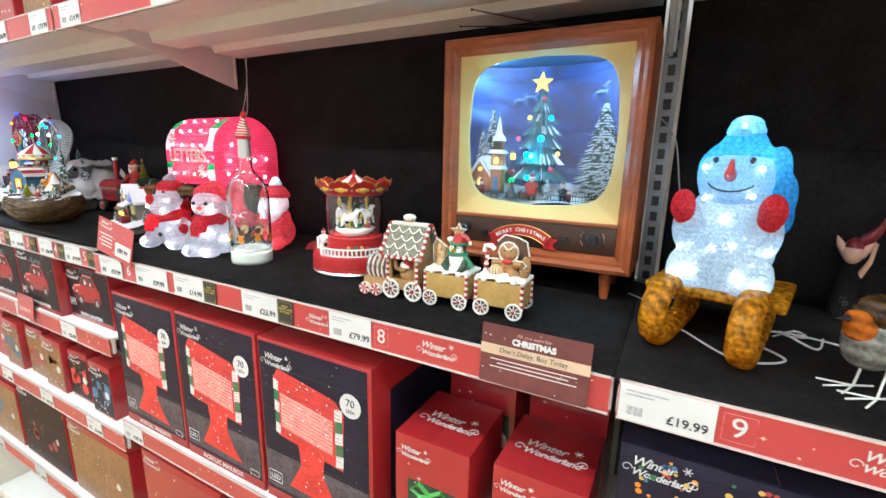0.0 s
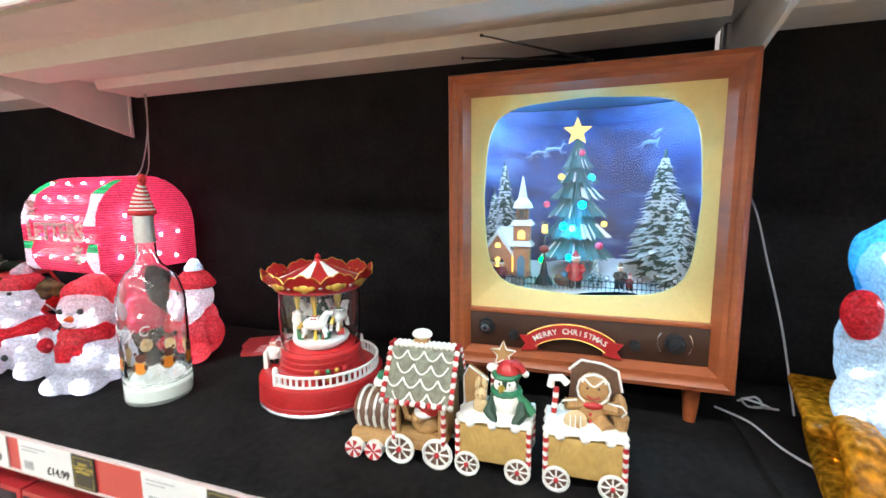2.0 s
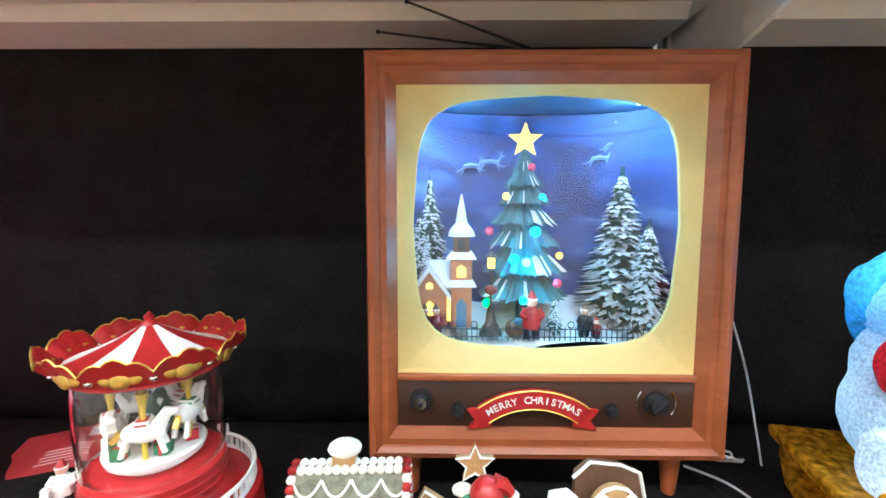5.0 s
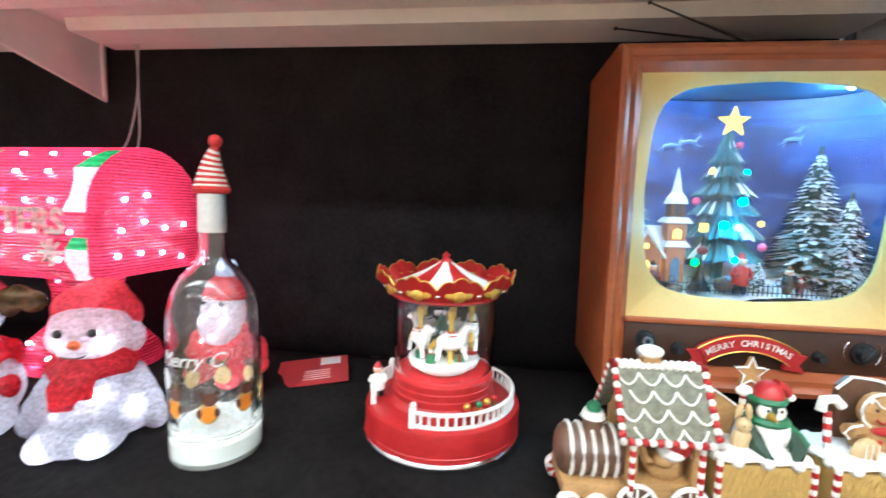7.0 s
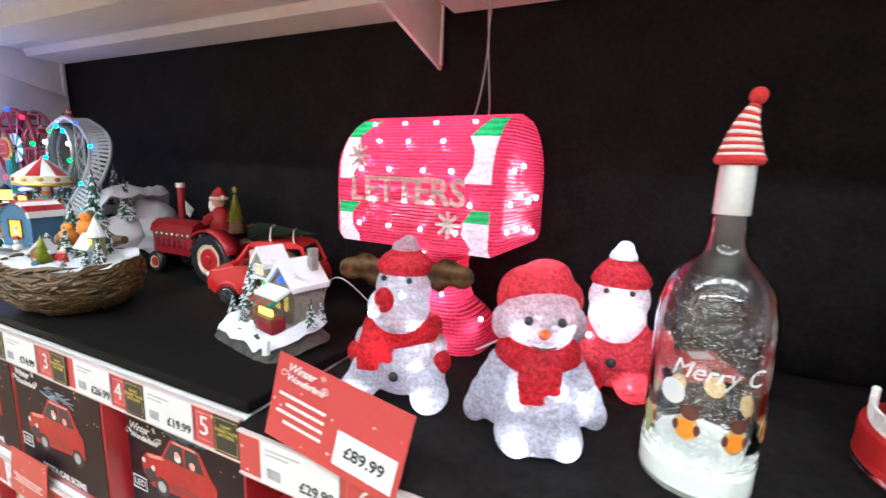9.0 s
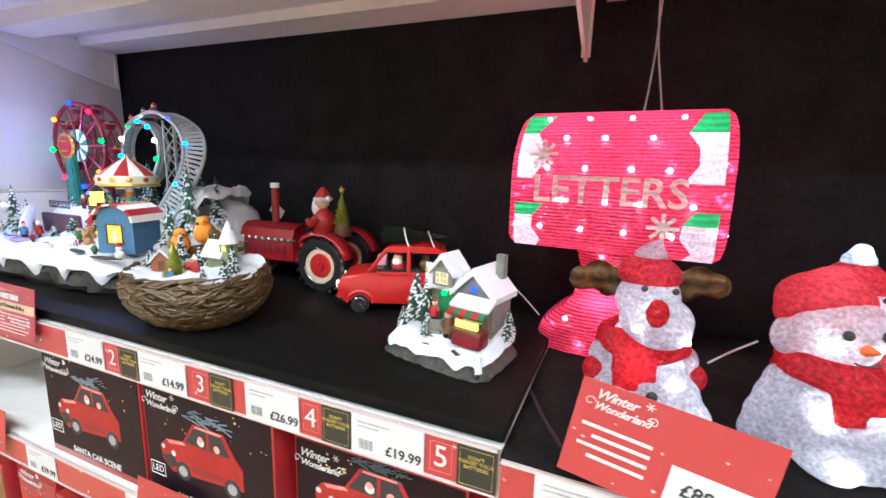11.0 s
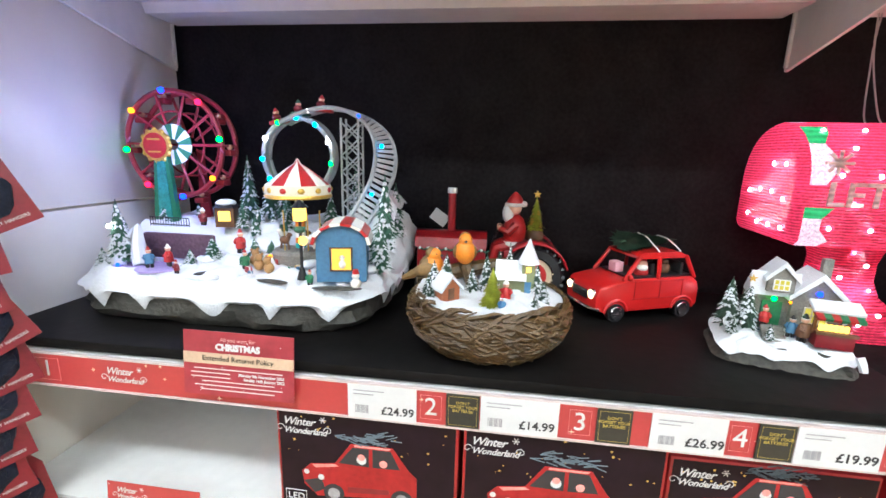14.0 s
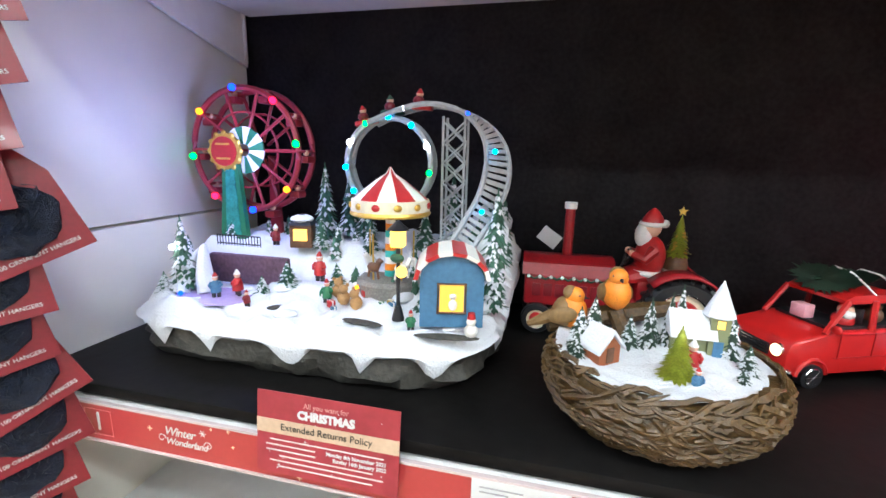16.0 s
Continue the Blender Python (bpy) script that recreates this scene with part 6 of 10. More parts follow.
def snowman():
    t = thing("snowman_light", pose(0.058, 0.582, SHELF_B, 0, 0, -14) @ Matrix.Diagonal((0.69, 0.82, 0.865, 1)), "white lit acrylic snowman with blue hat on an amber sledge", "light-up figure")
    shell("body", t, AC_ICE, [((0, 0, 0.125), 0.062, (1.1, 0.85, 0.95)), ((-0.040, -0.038, 0.095), 0.034, (1.05, 0.9, 1.0)), ((0.040, -0.038, 0.095), 0.034, (1.05, 0.9, 1.0)), ((0, -0.024, 0.10), 0.042, (1.3, 1, 0.9)), ((0, 0, 0.165), 0.055, (1.12, 0.85, 0.8)), ((-0.05, -0.03, 0.15), 0.026, (1, 1, 1.3)), ((0.05, -0.03, 0.15), 0.026, (1, 1, 1.3))], 0.0032, "white spun acrylic body")
    shell("head", t, AC_ICE, [((0, 0, 0.216), 0.052, (1.10, 0.9, 0.82)), ((0, -0.012, 0.203), 0.042, (1.2, 0.9, 0.75))], 0.0032, "round white acrylic face")
    shell("hat", t, AC_BLUE, [((0, 0.006, 0.236), 0.047, (1.10, 0.92, 0.62)), ((0.002, 0.006, 0.255), 0.033, (1.0, 0.9, 0.7)), ((-0.046, 0.014, 0.222), 0.020, (0.7, 1.3, 1.3)), ((0.050, 0.012, 0.222), 0.024, (0.75, 1.3, 1.4)), ((0.064, 0.012, 0.192), 0.022, (0.75, 1.2, 1.4)), ((0.068, 0.014, 0.168), 0.018, (0.7, 1.1, 1.2)), ((0, 0.036, 0.205), 0.036, (1.4, 0.6, 1.3))], 0.0032, "blue acrylic bobble hat with a hanging flap")
    shell("hat_bobble", t, AC_PALE_BLUE, [((0.002, 0.004, 0.272), 0.026, (1.05, 1, 0.55)), ((0.002, 0.004, 0.281), 0.022, (1.05, 1, 0.5))], 0.0028, "pale blue lit bobble")
    for s in (-1, 1):
        shell("mitten", t, AC_RED_FINE, [((s * 0.059, -0.048, 0.179), 0.0195, (0.95, 0.85, 1.1)), ((s * 0.056, -0.045, 0.168), 0.016, (1.0, 0.85, 1.0))], 0.0026, "red acrylic mitten")
    bm = bmesh.new()
    tube(bm, [(-0.001, -0.046, 0.219), (0.001, -0.062, 0.224), (0.003, -0.066, 0.238)], [0.0085, 0.0065, 0.0025], 0, 10)
    part("nose", bm, RED_PRINT, t, "red carrot nose")
    bm = bmesh.new()
    tube(bm, [(0.033 * math.sin(a), -0.0525 + 0.014 * abs(math.sin(a)) ** 2, 0.214 - 0.014 * math.cos(a)) for a in [radians(-65 + 13 * k) for k in range(11)]], 0.0012, 0, 6)
    part("mouth", bm, BLACK, t)
    eyes(t, ((-0.024, -0.041, 0.237), (0.024, -0.041, 0.237)), 0.0042)
    bm = bmesh.new()
    box(bm, (0, 0.005, 0.070), (0.195, 0.140, 0.013), 0, bev=0.005)
    part("sledge_seat", bm, AC_GOLD, t, "amber acrylic sledge seat", smooth=60)
    for s in (-1, 1):
        x = s * 0.058
        bm = bmesh.new()
        swept_bar(bm, [(0.078, 0.066), (0.080, 0.040), (0.066, 0.020), (0.03, 0.013), (-0.02, 0.012), (-0.07, 0.012), (-0.104, 0.016), (-0.124, 0.028), (-0.131, 0.046), (-0.125, 0.063), (-0.108, 0.075), (-0.085, 0.079), (-0.06, 0.077)], x, 0.0195, 0.0125)
        part("runner", bm, AC_GOLD, t, "curled amber runner", smooth=60)
        bm = bmesh.new()
        tube(bm, [(x, 0.01, 0.016), (x * 0.95, 0.01, 0.064)], [0.011, 0.012], 0, 12)
        part("sledge_leg", bm, AC_GOLD, t)
        # amber diodes added to lighten the runner and stand in for its glints
        for c in ((x, -0.134, 0.028), (x, -0.136, 0.046), (x, -0.02, 0.020), (x, -0.092, 0.074)):
            led(t, c, (x, c[1] + 0.02, 0.04), 0.005, 0.0017, LED_AMBER)
    for c in ((-0.035, -0.070, 0.100), (0.036, -0.070, 0.098), (-0.012, -0.062, 0.13), (0.022, -0.060, 0.135), (-0.062, -0.052, 0.125), (0.066, -0.048, 0.13), (0.0, -0.050, 0.165), (0.036, -0.050, 0.195), (-0.036, -0.050, 0.19), (0.042, -0.040, 0.228), (-0.046, -0.036, 0.228), (0.002, -0.014, 0.279), (-0.058, -0.062, 0.09), (0.060, -0.062, 0.09)):
        led(t, c, (0, 0, c[2]), 0.008, 0.003)
    for c in ((0, 0, 0.215), (0.03, 0.006, 0.24), (-0.03, 0.006, 0.24)):
        bulb(t, c, LED_WHITE, 0.0055)


reindeer()
snow_child()
santa_figure()
mailbox()
snowman()


# ---- acrylic robin and elf doll ----
def acrylic_robin():
    t = thing("acrylic_robin", pose(0.176, 0.498, SHELF_B, 0, 0, -62) @ Matrix.Scale(0.82, 4), "unlit clear and orange acrylic robin with white wire feet", "ornament")
    shell("body", t, acrylic("clear_grey_acrylic", (0.42, 0.42, 0.38), (0.6, 0.6, 0.55), 420, 0.4, 0.4, 200.0, 0.12, 0.4, 0.2), [((0, 0, 0.062), 0.031, (1, 1.2, 0.95)), ((0, 0.03, 0.072), 0.022, (1, 1.5, 0.7)), ((0, -0.012, 0.052), 0.024, (1, 1, 0.9))], 0.0026, "clear acrylic body")
    shell("breast", t, acrylic("orange_spun_acrylic", (0.75, 0.20, 0.02), None, 500, 0.4, 0.4, 200.0, 0.15, 0.45, 0.1), [((0, -0.027, 0.076), 0.0165, (1.05, 0.75, 1.0)), ((0, -0.031, 0.087), 0.0125, (1.15, 0.8, 0.85))], 0.0022, "orange breast")
    shell("back", t, AC_BROWN, [((0, 0.000, 0.094), 0.026, (1.10, 1.15, 0.80)), ((0, 0.024, 0.090), 0.022, (1.3, 1.4, 0.8)), ((0, 0.055, 0.085), 0.013, (1.2, 2.2, 0.6)), ((0.020, 0.022, 0.074), 0.014, (0.6, 1.8, 1.2)), ((-0.020, 0.022, 0.074), 0.014, (0.6, 1.8, 1.2))], 0.0026, "brown acrylic back and wings")
    bm = bmesh.new()
    cyl(bm, (0, -0.042, 0.088), 0.004, 0.0003, 0.014, 0, 8, Matrix.Rotation(radians(90), 4, "X"))
    part("beak", bm, BLACK, t)
    eyes(t, ((-0.020, -0.030, 0.098), (0.020, -0.030, 0.098)), 0.0028)
    for s in (-1, 1):
        bm = bmesh.new()
        tube(bm, [(s * 0.013, 0, 0.035), (s * 0.014, -0.005, 0.003)], 0.0013, 0, 6)
        for a in (-35, 0, 35):
            tube(bm, [(s * 0.014, -0.005, 0.0025), (s * 0.014 + 0.03 * math.sin(radians(a)), -0.005 - 0.034 * math.cos(radians(a)), 0.002)], 0.0011, 0, 6)
        tube(bm, [(s * 0.014, -0.005, 0.0025), (s * 0.014, 0.018, 0.002)], 0.0011, 0, 6)
        part("foot", bm, WHITE, t, "white wire foot")


acrylic_robin()
bm = bmesh.new()
ball(bm, (0, 0, 0.078), 0.020, (1.15, 0.9, 0.72), 0)
for s in (-1, 1):
    tube(bm, [(s * 0.018, 0, 0.078), (s * 0.032, 0, 0.088), (s * 0.038, 0.002, 0.096)], [0.008, 0.006, 0.001], 0, 8)
lathe(bm, [(0.020, 0.084), (0.017, 0.090), (0.010, 0.094), (0.002, 0.096)], 16, 1)
tube(bm, [(0.010, 0, 0.091), (0.030, 0, 0.098), (0.042, 0, 0.108), (0.048, 0, 0.120)], [0.008, 0.009, 0.007, 0.004], 1, 8)
lathe(bm, [(0.030, 0.0), (0.028, 0.03), (0.017, 0.06), (0.010, 0.064)], 16, 2)
box(bm, (0, -0.029, 0.022), (0.012, 0.003, 0.008), 3)
tube(bm, [(0.022, -0.004, 0.052), (0.036, -0.008, 0.070), (0.040, -0.008, 0.092)], [0.006, 0.005, 0.004], 0, 8)
ob = tagged(new("elf_doll", finish(bm, "elf_doll", [SKIN, RED_DARK, FABRIC, CHROME])), "small elf doll with pointed ears in a black suit", "doll")
ob.matrix_world = pose(0.218, 0.755, SHELF_B + 0.001, 0, 0, -15) @ Matrix.Diagonal((0.50, 0.55, 1.12, 1))


# ---- snow bottle with a striped hat ----
def bottle():
    t = thing("snow_bottle", pose(-0.689, 0.531, SHELF_B, 0, 0, -5) @ Matrix.Diagonal((0.925, 0.925, 0.985, 1)), "clear glass bottle with snow scene and red striped hat", "ornament")
    prof = [(0.034, 0.0), (0.0385, 0.002), (0.0395, 0.006), (0.0395, 0.118), (0.0385, 0.130), (0.034, 0.146), (0.026, 0.159), (0.0165, 0.168), (0.0122, 0.176), (0.0108, 0.200), (0.0102, 0.232)]
    inner = [(r - (0.0022 if z < 0.17 else 0.0016), z) for r, z in prof[3:]]
    bm = bmesh.new()
    lathe(bm, prof + inner[::-1] + [(0.0373, 0.030), (0.034, 0.0245), (0.0, 0.024)], 64, close=False)
    bm.faces.new([v for v in bm.verts if abs(v.co.z) < 1e-7][::-1])
    g = part("glass_bottle", bm, clear("clear_bottle_glass", 1.45, (0.98, 1.0, 1.0), 0.05), t, "clear thick-based glass bottle", smooth=60)
    g.visible_shadow = False
    bm = bmesh.new()
    lathe(bm, [(0.0, 0.0012), (0.0335, 0.002), (0.0372, 0.006), (0.0374, 0.020), (0.035, 0.0228), (0.0, 0.0230)], 40, close=False)
    part("frosted_base", bm, mat("frosted_white_base", (0.66, 0.66, 0.60), 0.45, var=0.1, scale=120), t, "frosted white bottle base")
    rnd = random.Random(2)
    verts, faces = [], []

    def flake(x, y, z, r, flat=1.0):
        n = len(verts)
        verts.extend(((x + r, y, z), (x - r, y, z), (x, y + r, z), (x, y - r, z), (x, y, z + r * flat), (x, y, z - r * flat)))
        faces.extend([(n + a, n + b, n + c) for a, b, c in ((0, 2, 4), (2, 1, 4), (1, 3, 4), (3, 0, 4), (2, 0, 5), (1, 2, 5), (3, 1, 5), (0, 3, 5))])

    # floating glitter, thickened to stand in also for white reflections on the glass
    for _ in range(1500):
        a, r, z = rnd.uniform(0, 6.28), 0.0355 * math.sqrt(rnd.random()), 0.026 + 0.125 * rnd.random() ** 1.3
        if z > 0.125:
            r *= 0.6
        flake(r * math.cos(a), r * math.sin(a), z, rnd.uniform(0.0002, 0.00055))
    for _ in range(150):
        a, r = rnd.uniform(0, 6.28), 0.033 * math.sqrt(rnd.random())
        flake(r * math.cos(a), r * math.sin(a), rnd.uniform(0.0245, 0.029), rnd.uniform(0.0008, 0.0022), 0.5)
    me = bpy.data.meshes.new("snow_flakes")
    me.from_pydata(verts, [], faces)
    me.materials.append(mat("silver_glitter", (0.75, 0.76, 0.78), 0.3, var=0.2))
    ob = new("snow_flakes", me)
    ob.parent = t
    tagged(ob, kind="stuff")

    def stuck(name, a, z, w, h, material, rr=0.0398, n=20):
        """A flat printed patch bent round the glass."""
        bm = bmesh.new()
        bm.faces.new([bm.verts.new((rr * math.cos(radians(a) + w / rr * math.cos(q)), rr * math.sin(radians(a) + w / rr * math.cos(q)), z + h * math.sin(q))) for q in [2 * math.pi * k / n for k in range(n)]])
        return part(name, bm, material, t)

    BEAR = mat("dark_brown_print_bear", (0.10, 0.035, 0.025), 0.5, var=0.4, scale=300)
    CREAMP = mat("cream_print_patch", (0.55, 0.36, 0.16), 0.5, var=0.4, scale=250)
    for k in range(8):
        a = -150 + 45 * k
        stuck("cream_print", a, 0.051 + 0.003 * (k % 2), 0.0085, 0.0095, CREAMP, 0.0396)
        stuck("orange_print", a, 0.050 + 0.003 * (k % 2), 0.0062, 0.0068, ORANGE, 0.0399)
        stuck("brown_print", a + 2, 0.062 + 0.003 * (k % 2), 0.0062, 0.0052, BEAR, 0.0400)
        for q in (-1, 1):
            stuck("brown_print", a + 2 + q * 8, 0.0675 + 0.003 * (k % 2), 0.0019, 0.0019, BEAR, 0.0400, 10)
            stuck("brown_print", a + q * 10, 0.051 + 0.003 * (k % 2), 0.0022, 0.0040, BEAR, 0.0401, 10)
    stuck("white_badge", -122, 0.076, 0.0088, 0.0088, LABEL, 0.0402)
    stuck("green_print", -150, 0.046, 0.0045, 0.012, mat("olive_print", (0.30, 0.34, 0.12), 0.5), 0.0402)
    cu = bpy.data.curves.new("script", "FONT")
    cu.body, cu.size, cu.shear, cu.align_x, cu.extrude, cu.resolution_u = "Merry C", 0.017, 0.3, "CENTER", 0.0001, 3
    tmp = bpy.data.objects.new("script", cu)
    scene.collection.objects.link(tmp)
    me = bpy.data.meshes.new_from_object(tmp.evaluated_get(bpy.context.evaluated_depsgraph_get()))
    bpy.data.objects.remove(tmp)
    for v in me.vertices:
        a = radians(-84) + v.co.x / 0.0400
        v.co = ((0.0400 + v.co.z) * math.cos(a), (0.0400 + v.co.z) * math.sin(a), 0.089 + v.co.y)
    me.materials.clear()
    me.materials.append(LABEL)
    ob = new("script_print", me)
    ob.parent = t
    tagged(ob, "white printed script")
    bm = bmesh.new()
    lathe(bm, [(0.0116, 0.195), (0.0118, 0.197), (0.0112, 0.231), (0.0106, 0.233)], 28)
    part("cap_sleeve", bm, mat("satin_silver_sleeve", (0.62, 0.61, 0.58), 0.35, metal=0.6, var=0.1), t, "satin silver cap sleeve")
    KNIT_R = mat("red_knit", (0.62, 0.03, 0.03), 0.8, var=0.3, scale=500, bump=0.8)
    KNIT_W = mat("cream_knit", (0.78, 0.74, 0.66), 0.8, var=0.15, scale=500, bump=0.8)
    bm = bmesh.new()
    tube(bm, [(0.0125 * math.cos(a), 0.0125 * math.sin(a), 0.231) for a in [radians(20 * k) for k in range(18)]], 0.0035, 0, 8, True)
    part("hat_brim", bm, KNIT_R, t, "red knitted brim")
    bm = bmesh.new()
    n = 14
    for k in range(n):
        u0, u1 = k / n, (k + 1) / n
        c0 = Vector((0.005 * u0 ** 3, 0, 0.233 + 0.033 * u0))
        c1 = Vector((0.005 * u1 ** 3, 0, 0.233 + 0.033 * u1))
        r0, r1 = 0.0115 * (1 - u0) ** 0.9 + 0.0028, 0.0115 * (1 - u1) ** 0.9 + 0.0028
        bm = bmesh.new()
        tube(bm, [c0, c0.lerp(c1, 0.5), c1], [r0, (r0 + r1) / 2 + 0.0006, r1], 0, 18)
        part("hat_stripe", bm, (KNIT_W, KNIT_R)[k % 2], t)
    bm = bmesh.new()
    ball(bm, (0.0055, 0, 0.271), 0.0056)
    part("hat_bobble", bm, KNIT_R, t)


bottle()


# ---- snowy cottage ornament ----
def cottage():
    t = thing("snowy_cottage", pose(-1.122, 0.545, SHELF_A, 0, 0, -13) @ Matrix.Scale(0.96, 4), "snow-covered stone cottage ornament with market stall and firs", "ornament")
    bm = bmesh.new()
    mound(bm, 0.140, 0.092, lambda u, v: 0.020 - 0.020 * max(0, (max(abs(u), abs(v)) - 0.8) / 0.2) ** 0.6 + 0.004 * (v + 1), 44, 30, 0, 5, 4.0, 0.004)
    box(bm, (0, 0, 0.004), (0.120, 0.078, 0.008), 0, bev=0.003)
    part("rock_base", bm, ROCK, t, "grey rock base")
    bm = bmesh.new()
    mound(bm, 0.134, 0.086, lambda u, v: 0.0265 + 0.007 * (v + 0.6) - 0.012 * max(0, (max(abs(u), abs(v)) - 0.86) / 0.14) + 0.003 * math.sin(u * 9), 50, 34, 0, 5, 6.0, 0.004)
    part("snow_ground", bm, SNOW, t)
    bm = bmesh.new()
    gable(bm, (0.030, 0.018, 0.030), 0.046, 0.040, 0.044, 0.022, 0, 1, 0.005, 0.006)
    house = part("house", bm, [STONE, SNOW], t, "grey stone house under thick snow", smooth=20)
    bm = bmesh.new()
    box(bm, (-0.010, 0.022, 0.052), (0.042, 0.032, 0.046), 0)
    part("wing_wall", bm, STONE, house)
    bm = bmesh.new()
    prism(bm, [(-0.002, 0.072), (0.022, 0.072), (0.020, 0.078), (0.000, 0.100)], -0.036, 0.012, 0, Matrix(((0, 1, 0, 0), (1, 0, 0, 0), (0, 0, 1, 0), (0, 0, 0, 1))))
    part("snowy_roof", bm, SNOW, house, smooth=20)
    bm = bmesh.new()
    gable(bm, (-0.008, 0.006, 0.078), 0.026, 0.026, 0.016, 0.014, 0, 1, 0.004, 0.005)
    part("dormer", bm, [STONE, SNOW], house, smooth=20)
    bm = bmesh.new()
    box(bm, (0.044, 0.030, 0.102), (0.009, 0.009, 0.026), 0)
    part("chimney", bm, STONE, house)
    for x, y, z, w, h in ((-0.008, -0.0075, 0.087, 0.015, 0.012), (0.030, -0.0026, 0.054, 0.022, 0.018)):
        bm = bmesh.new()
        box(bm, (x, y, z), (w, 0.0012, h), 0)
        win = part("lit_window", bm, glow("pale_yellow_window_light", (0.85, 0.72, 0.12), 0.9), house, "yellow lit window")
        bm = bmesh.new()
        for dx in (-0.5, -0.17, 0.17, 0.5):
            box(bm, (x + dx * w, y - 0.001, z), (0.0012, 0.0012, h), 0)
        for dz in (-0.5, 0, 0.5):
            box(bm, (x, y - 0.001, z + dz * h), (w, 0.0012, 0.0012), 0)
        part("window_bars", bm, WHITE, house)
    bm = bmesh.new()
    box(bm, (-0.010, 0.0045, 0.048), (0.020, 0.002, 0.032), 0)
    part("green_door", bm, GREEN, house)
    bulb(t, (-0.010, 0.0, 0.068), LED_GREEN, 0.003)
    bulb(t, (0.030, -0.0035, 0.080), LED_BLUE, 0.003)
    bulb(t, (0.006, 0.0, 0.066), LED_AMBER, 0.0016)
    for k in range(4):
        bm = bmesh.new()
        box(bm, (-0.010, -0.008 - 0.005 * k, 0.036 - 0.004 * k), (0.022, 0.006, 0.005), 0, bev=0.0005)
        part("step", bm, STONE, t)
    bm = bmesh.new()
    box(bm, (0.040, -0.024, 0.036), (0.034, 0.018, 0.016), 0, bev=0.001)
    box(bm, (0.040, -0.032, 0.045), (0.037, 0.006, 0.003), 1)
    for x in (0.025, 0.055):
        box(bm, (x, -0.018, 0.054), (0.003, 0.003, 0.022), 1)
    stall = part("market_stall", bm, [RED_DARK, BROWN], t, "red wooden market stall")
    bm = bmesh.new()
    rot = Matrix.Rotation(radians(24), 4, "X")
    for k in range(6):
        box(bm, (0.0225 + 0.007 * k, -0.026, 0.066), (0.007, 0.024, 0.003), k % 2, rot)
    part("awning", bm, [RED, GREEN], stall, "red and green striped awning")
    bm = bmesh.new()
    box(bm, (0.040, -0.021, 0.0715), (0.046, 0.020, 0.005), 0, rot, 0.002)
    part("awning_snow", bm, SNOW, stall)
    # goods on the counter, given a warm glow of their own as painted-in light
    bm = bmesh.new()
    for k in range(12):
        ball(bm, (0.027 + 0.0045 * (k % 6), -0.028, 0.0485 + 0.0035 * (k // 6)), 0.0024, mi=0, seg=6)
    part("glowing_stall_goods", bm, WARM, stall)
    for k, (x, y, h, r) in enumerate(((-0.052, 0.004, 0.066, 0.017), (-0.034, 0.000, 0.062, 0.016), (-0.052, -0.020, 0.026, 0.008), (0.064, 0.012, 0.038, 0.008), (-0.030, 0.028, 0.05, 0.012), (-0.016, -0.026, 0.022, 0.006), (0.058, 0.030, 0.03, 0.008))):
        tree_part(t, (x, y, 0.026), h, r, 60 + k, [PINE_DARK, SNOW], 0.45)
    bm = bmesh.new()
    star(bm, (-0.034, 0.0, 0.090), 0.005, 0, 0.002)
    part("tree_star", bm, GOLD, t)
    figurine(t, (-0.018, -0.006, 0.036), 0.026, RED, RED, 10)
    figurine(t, (0.014, -0.024, 0.028), 0.034, BROWN, BLACK, 30)
    figurine(t, (0.006, -0.016, 0.030), 0.026, BLUE, BLACK, -20)
    bm = bmesh.new()
    tube(bm, [(0.060, -0.040, 0.026), (0.062, -0.043, 0.020), (0.064, -0.044, 0.012)], 0.004, 0, 6)
    part("snow_drip", bm, SNOW, t)


cottage()


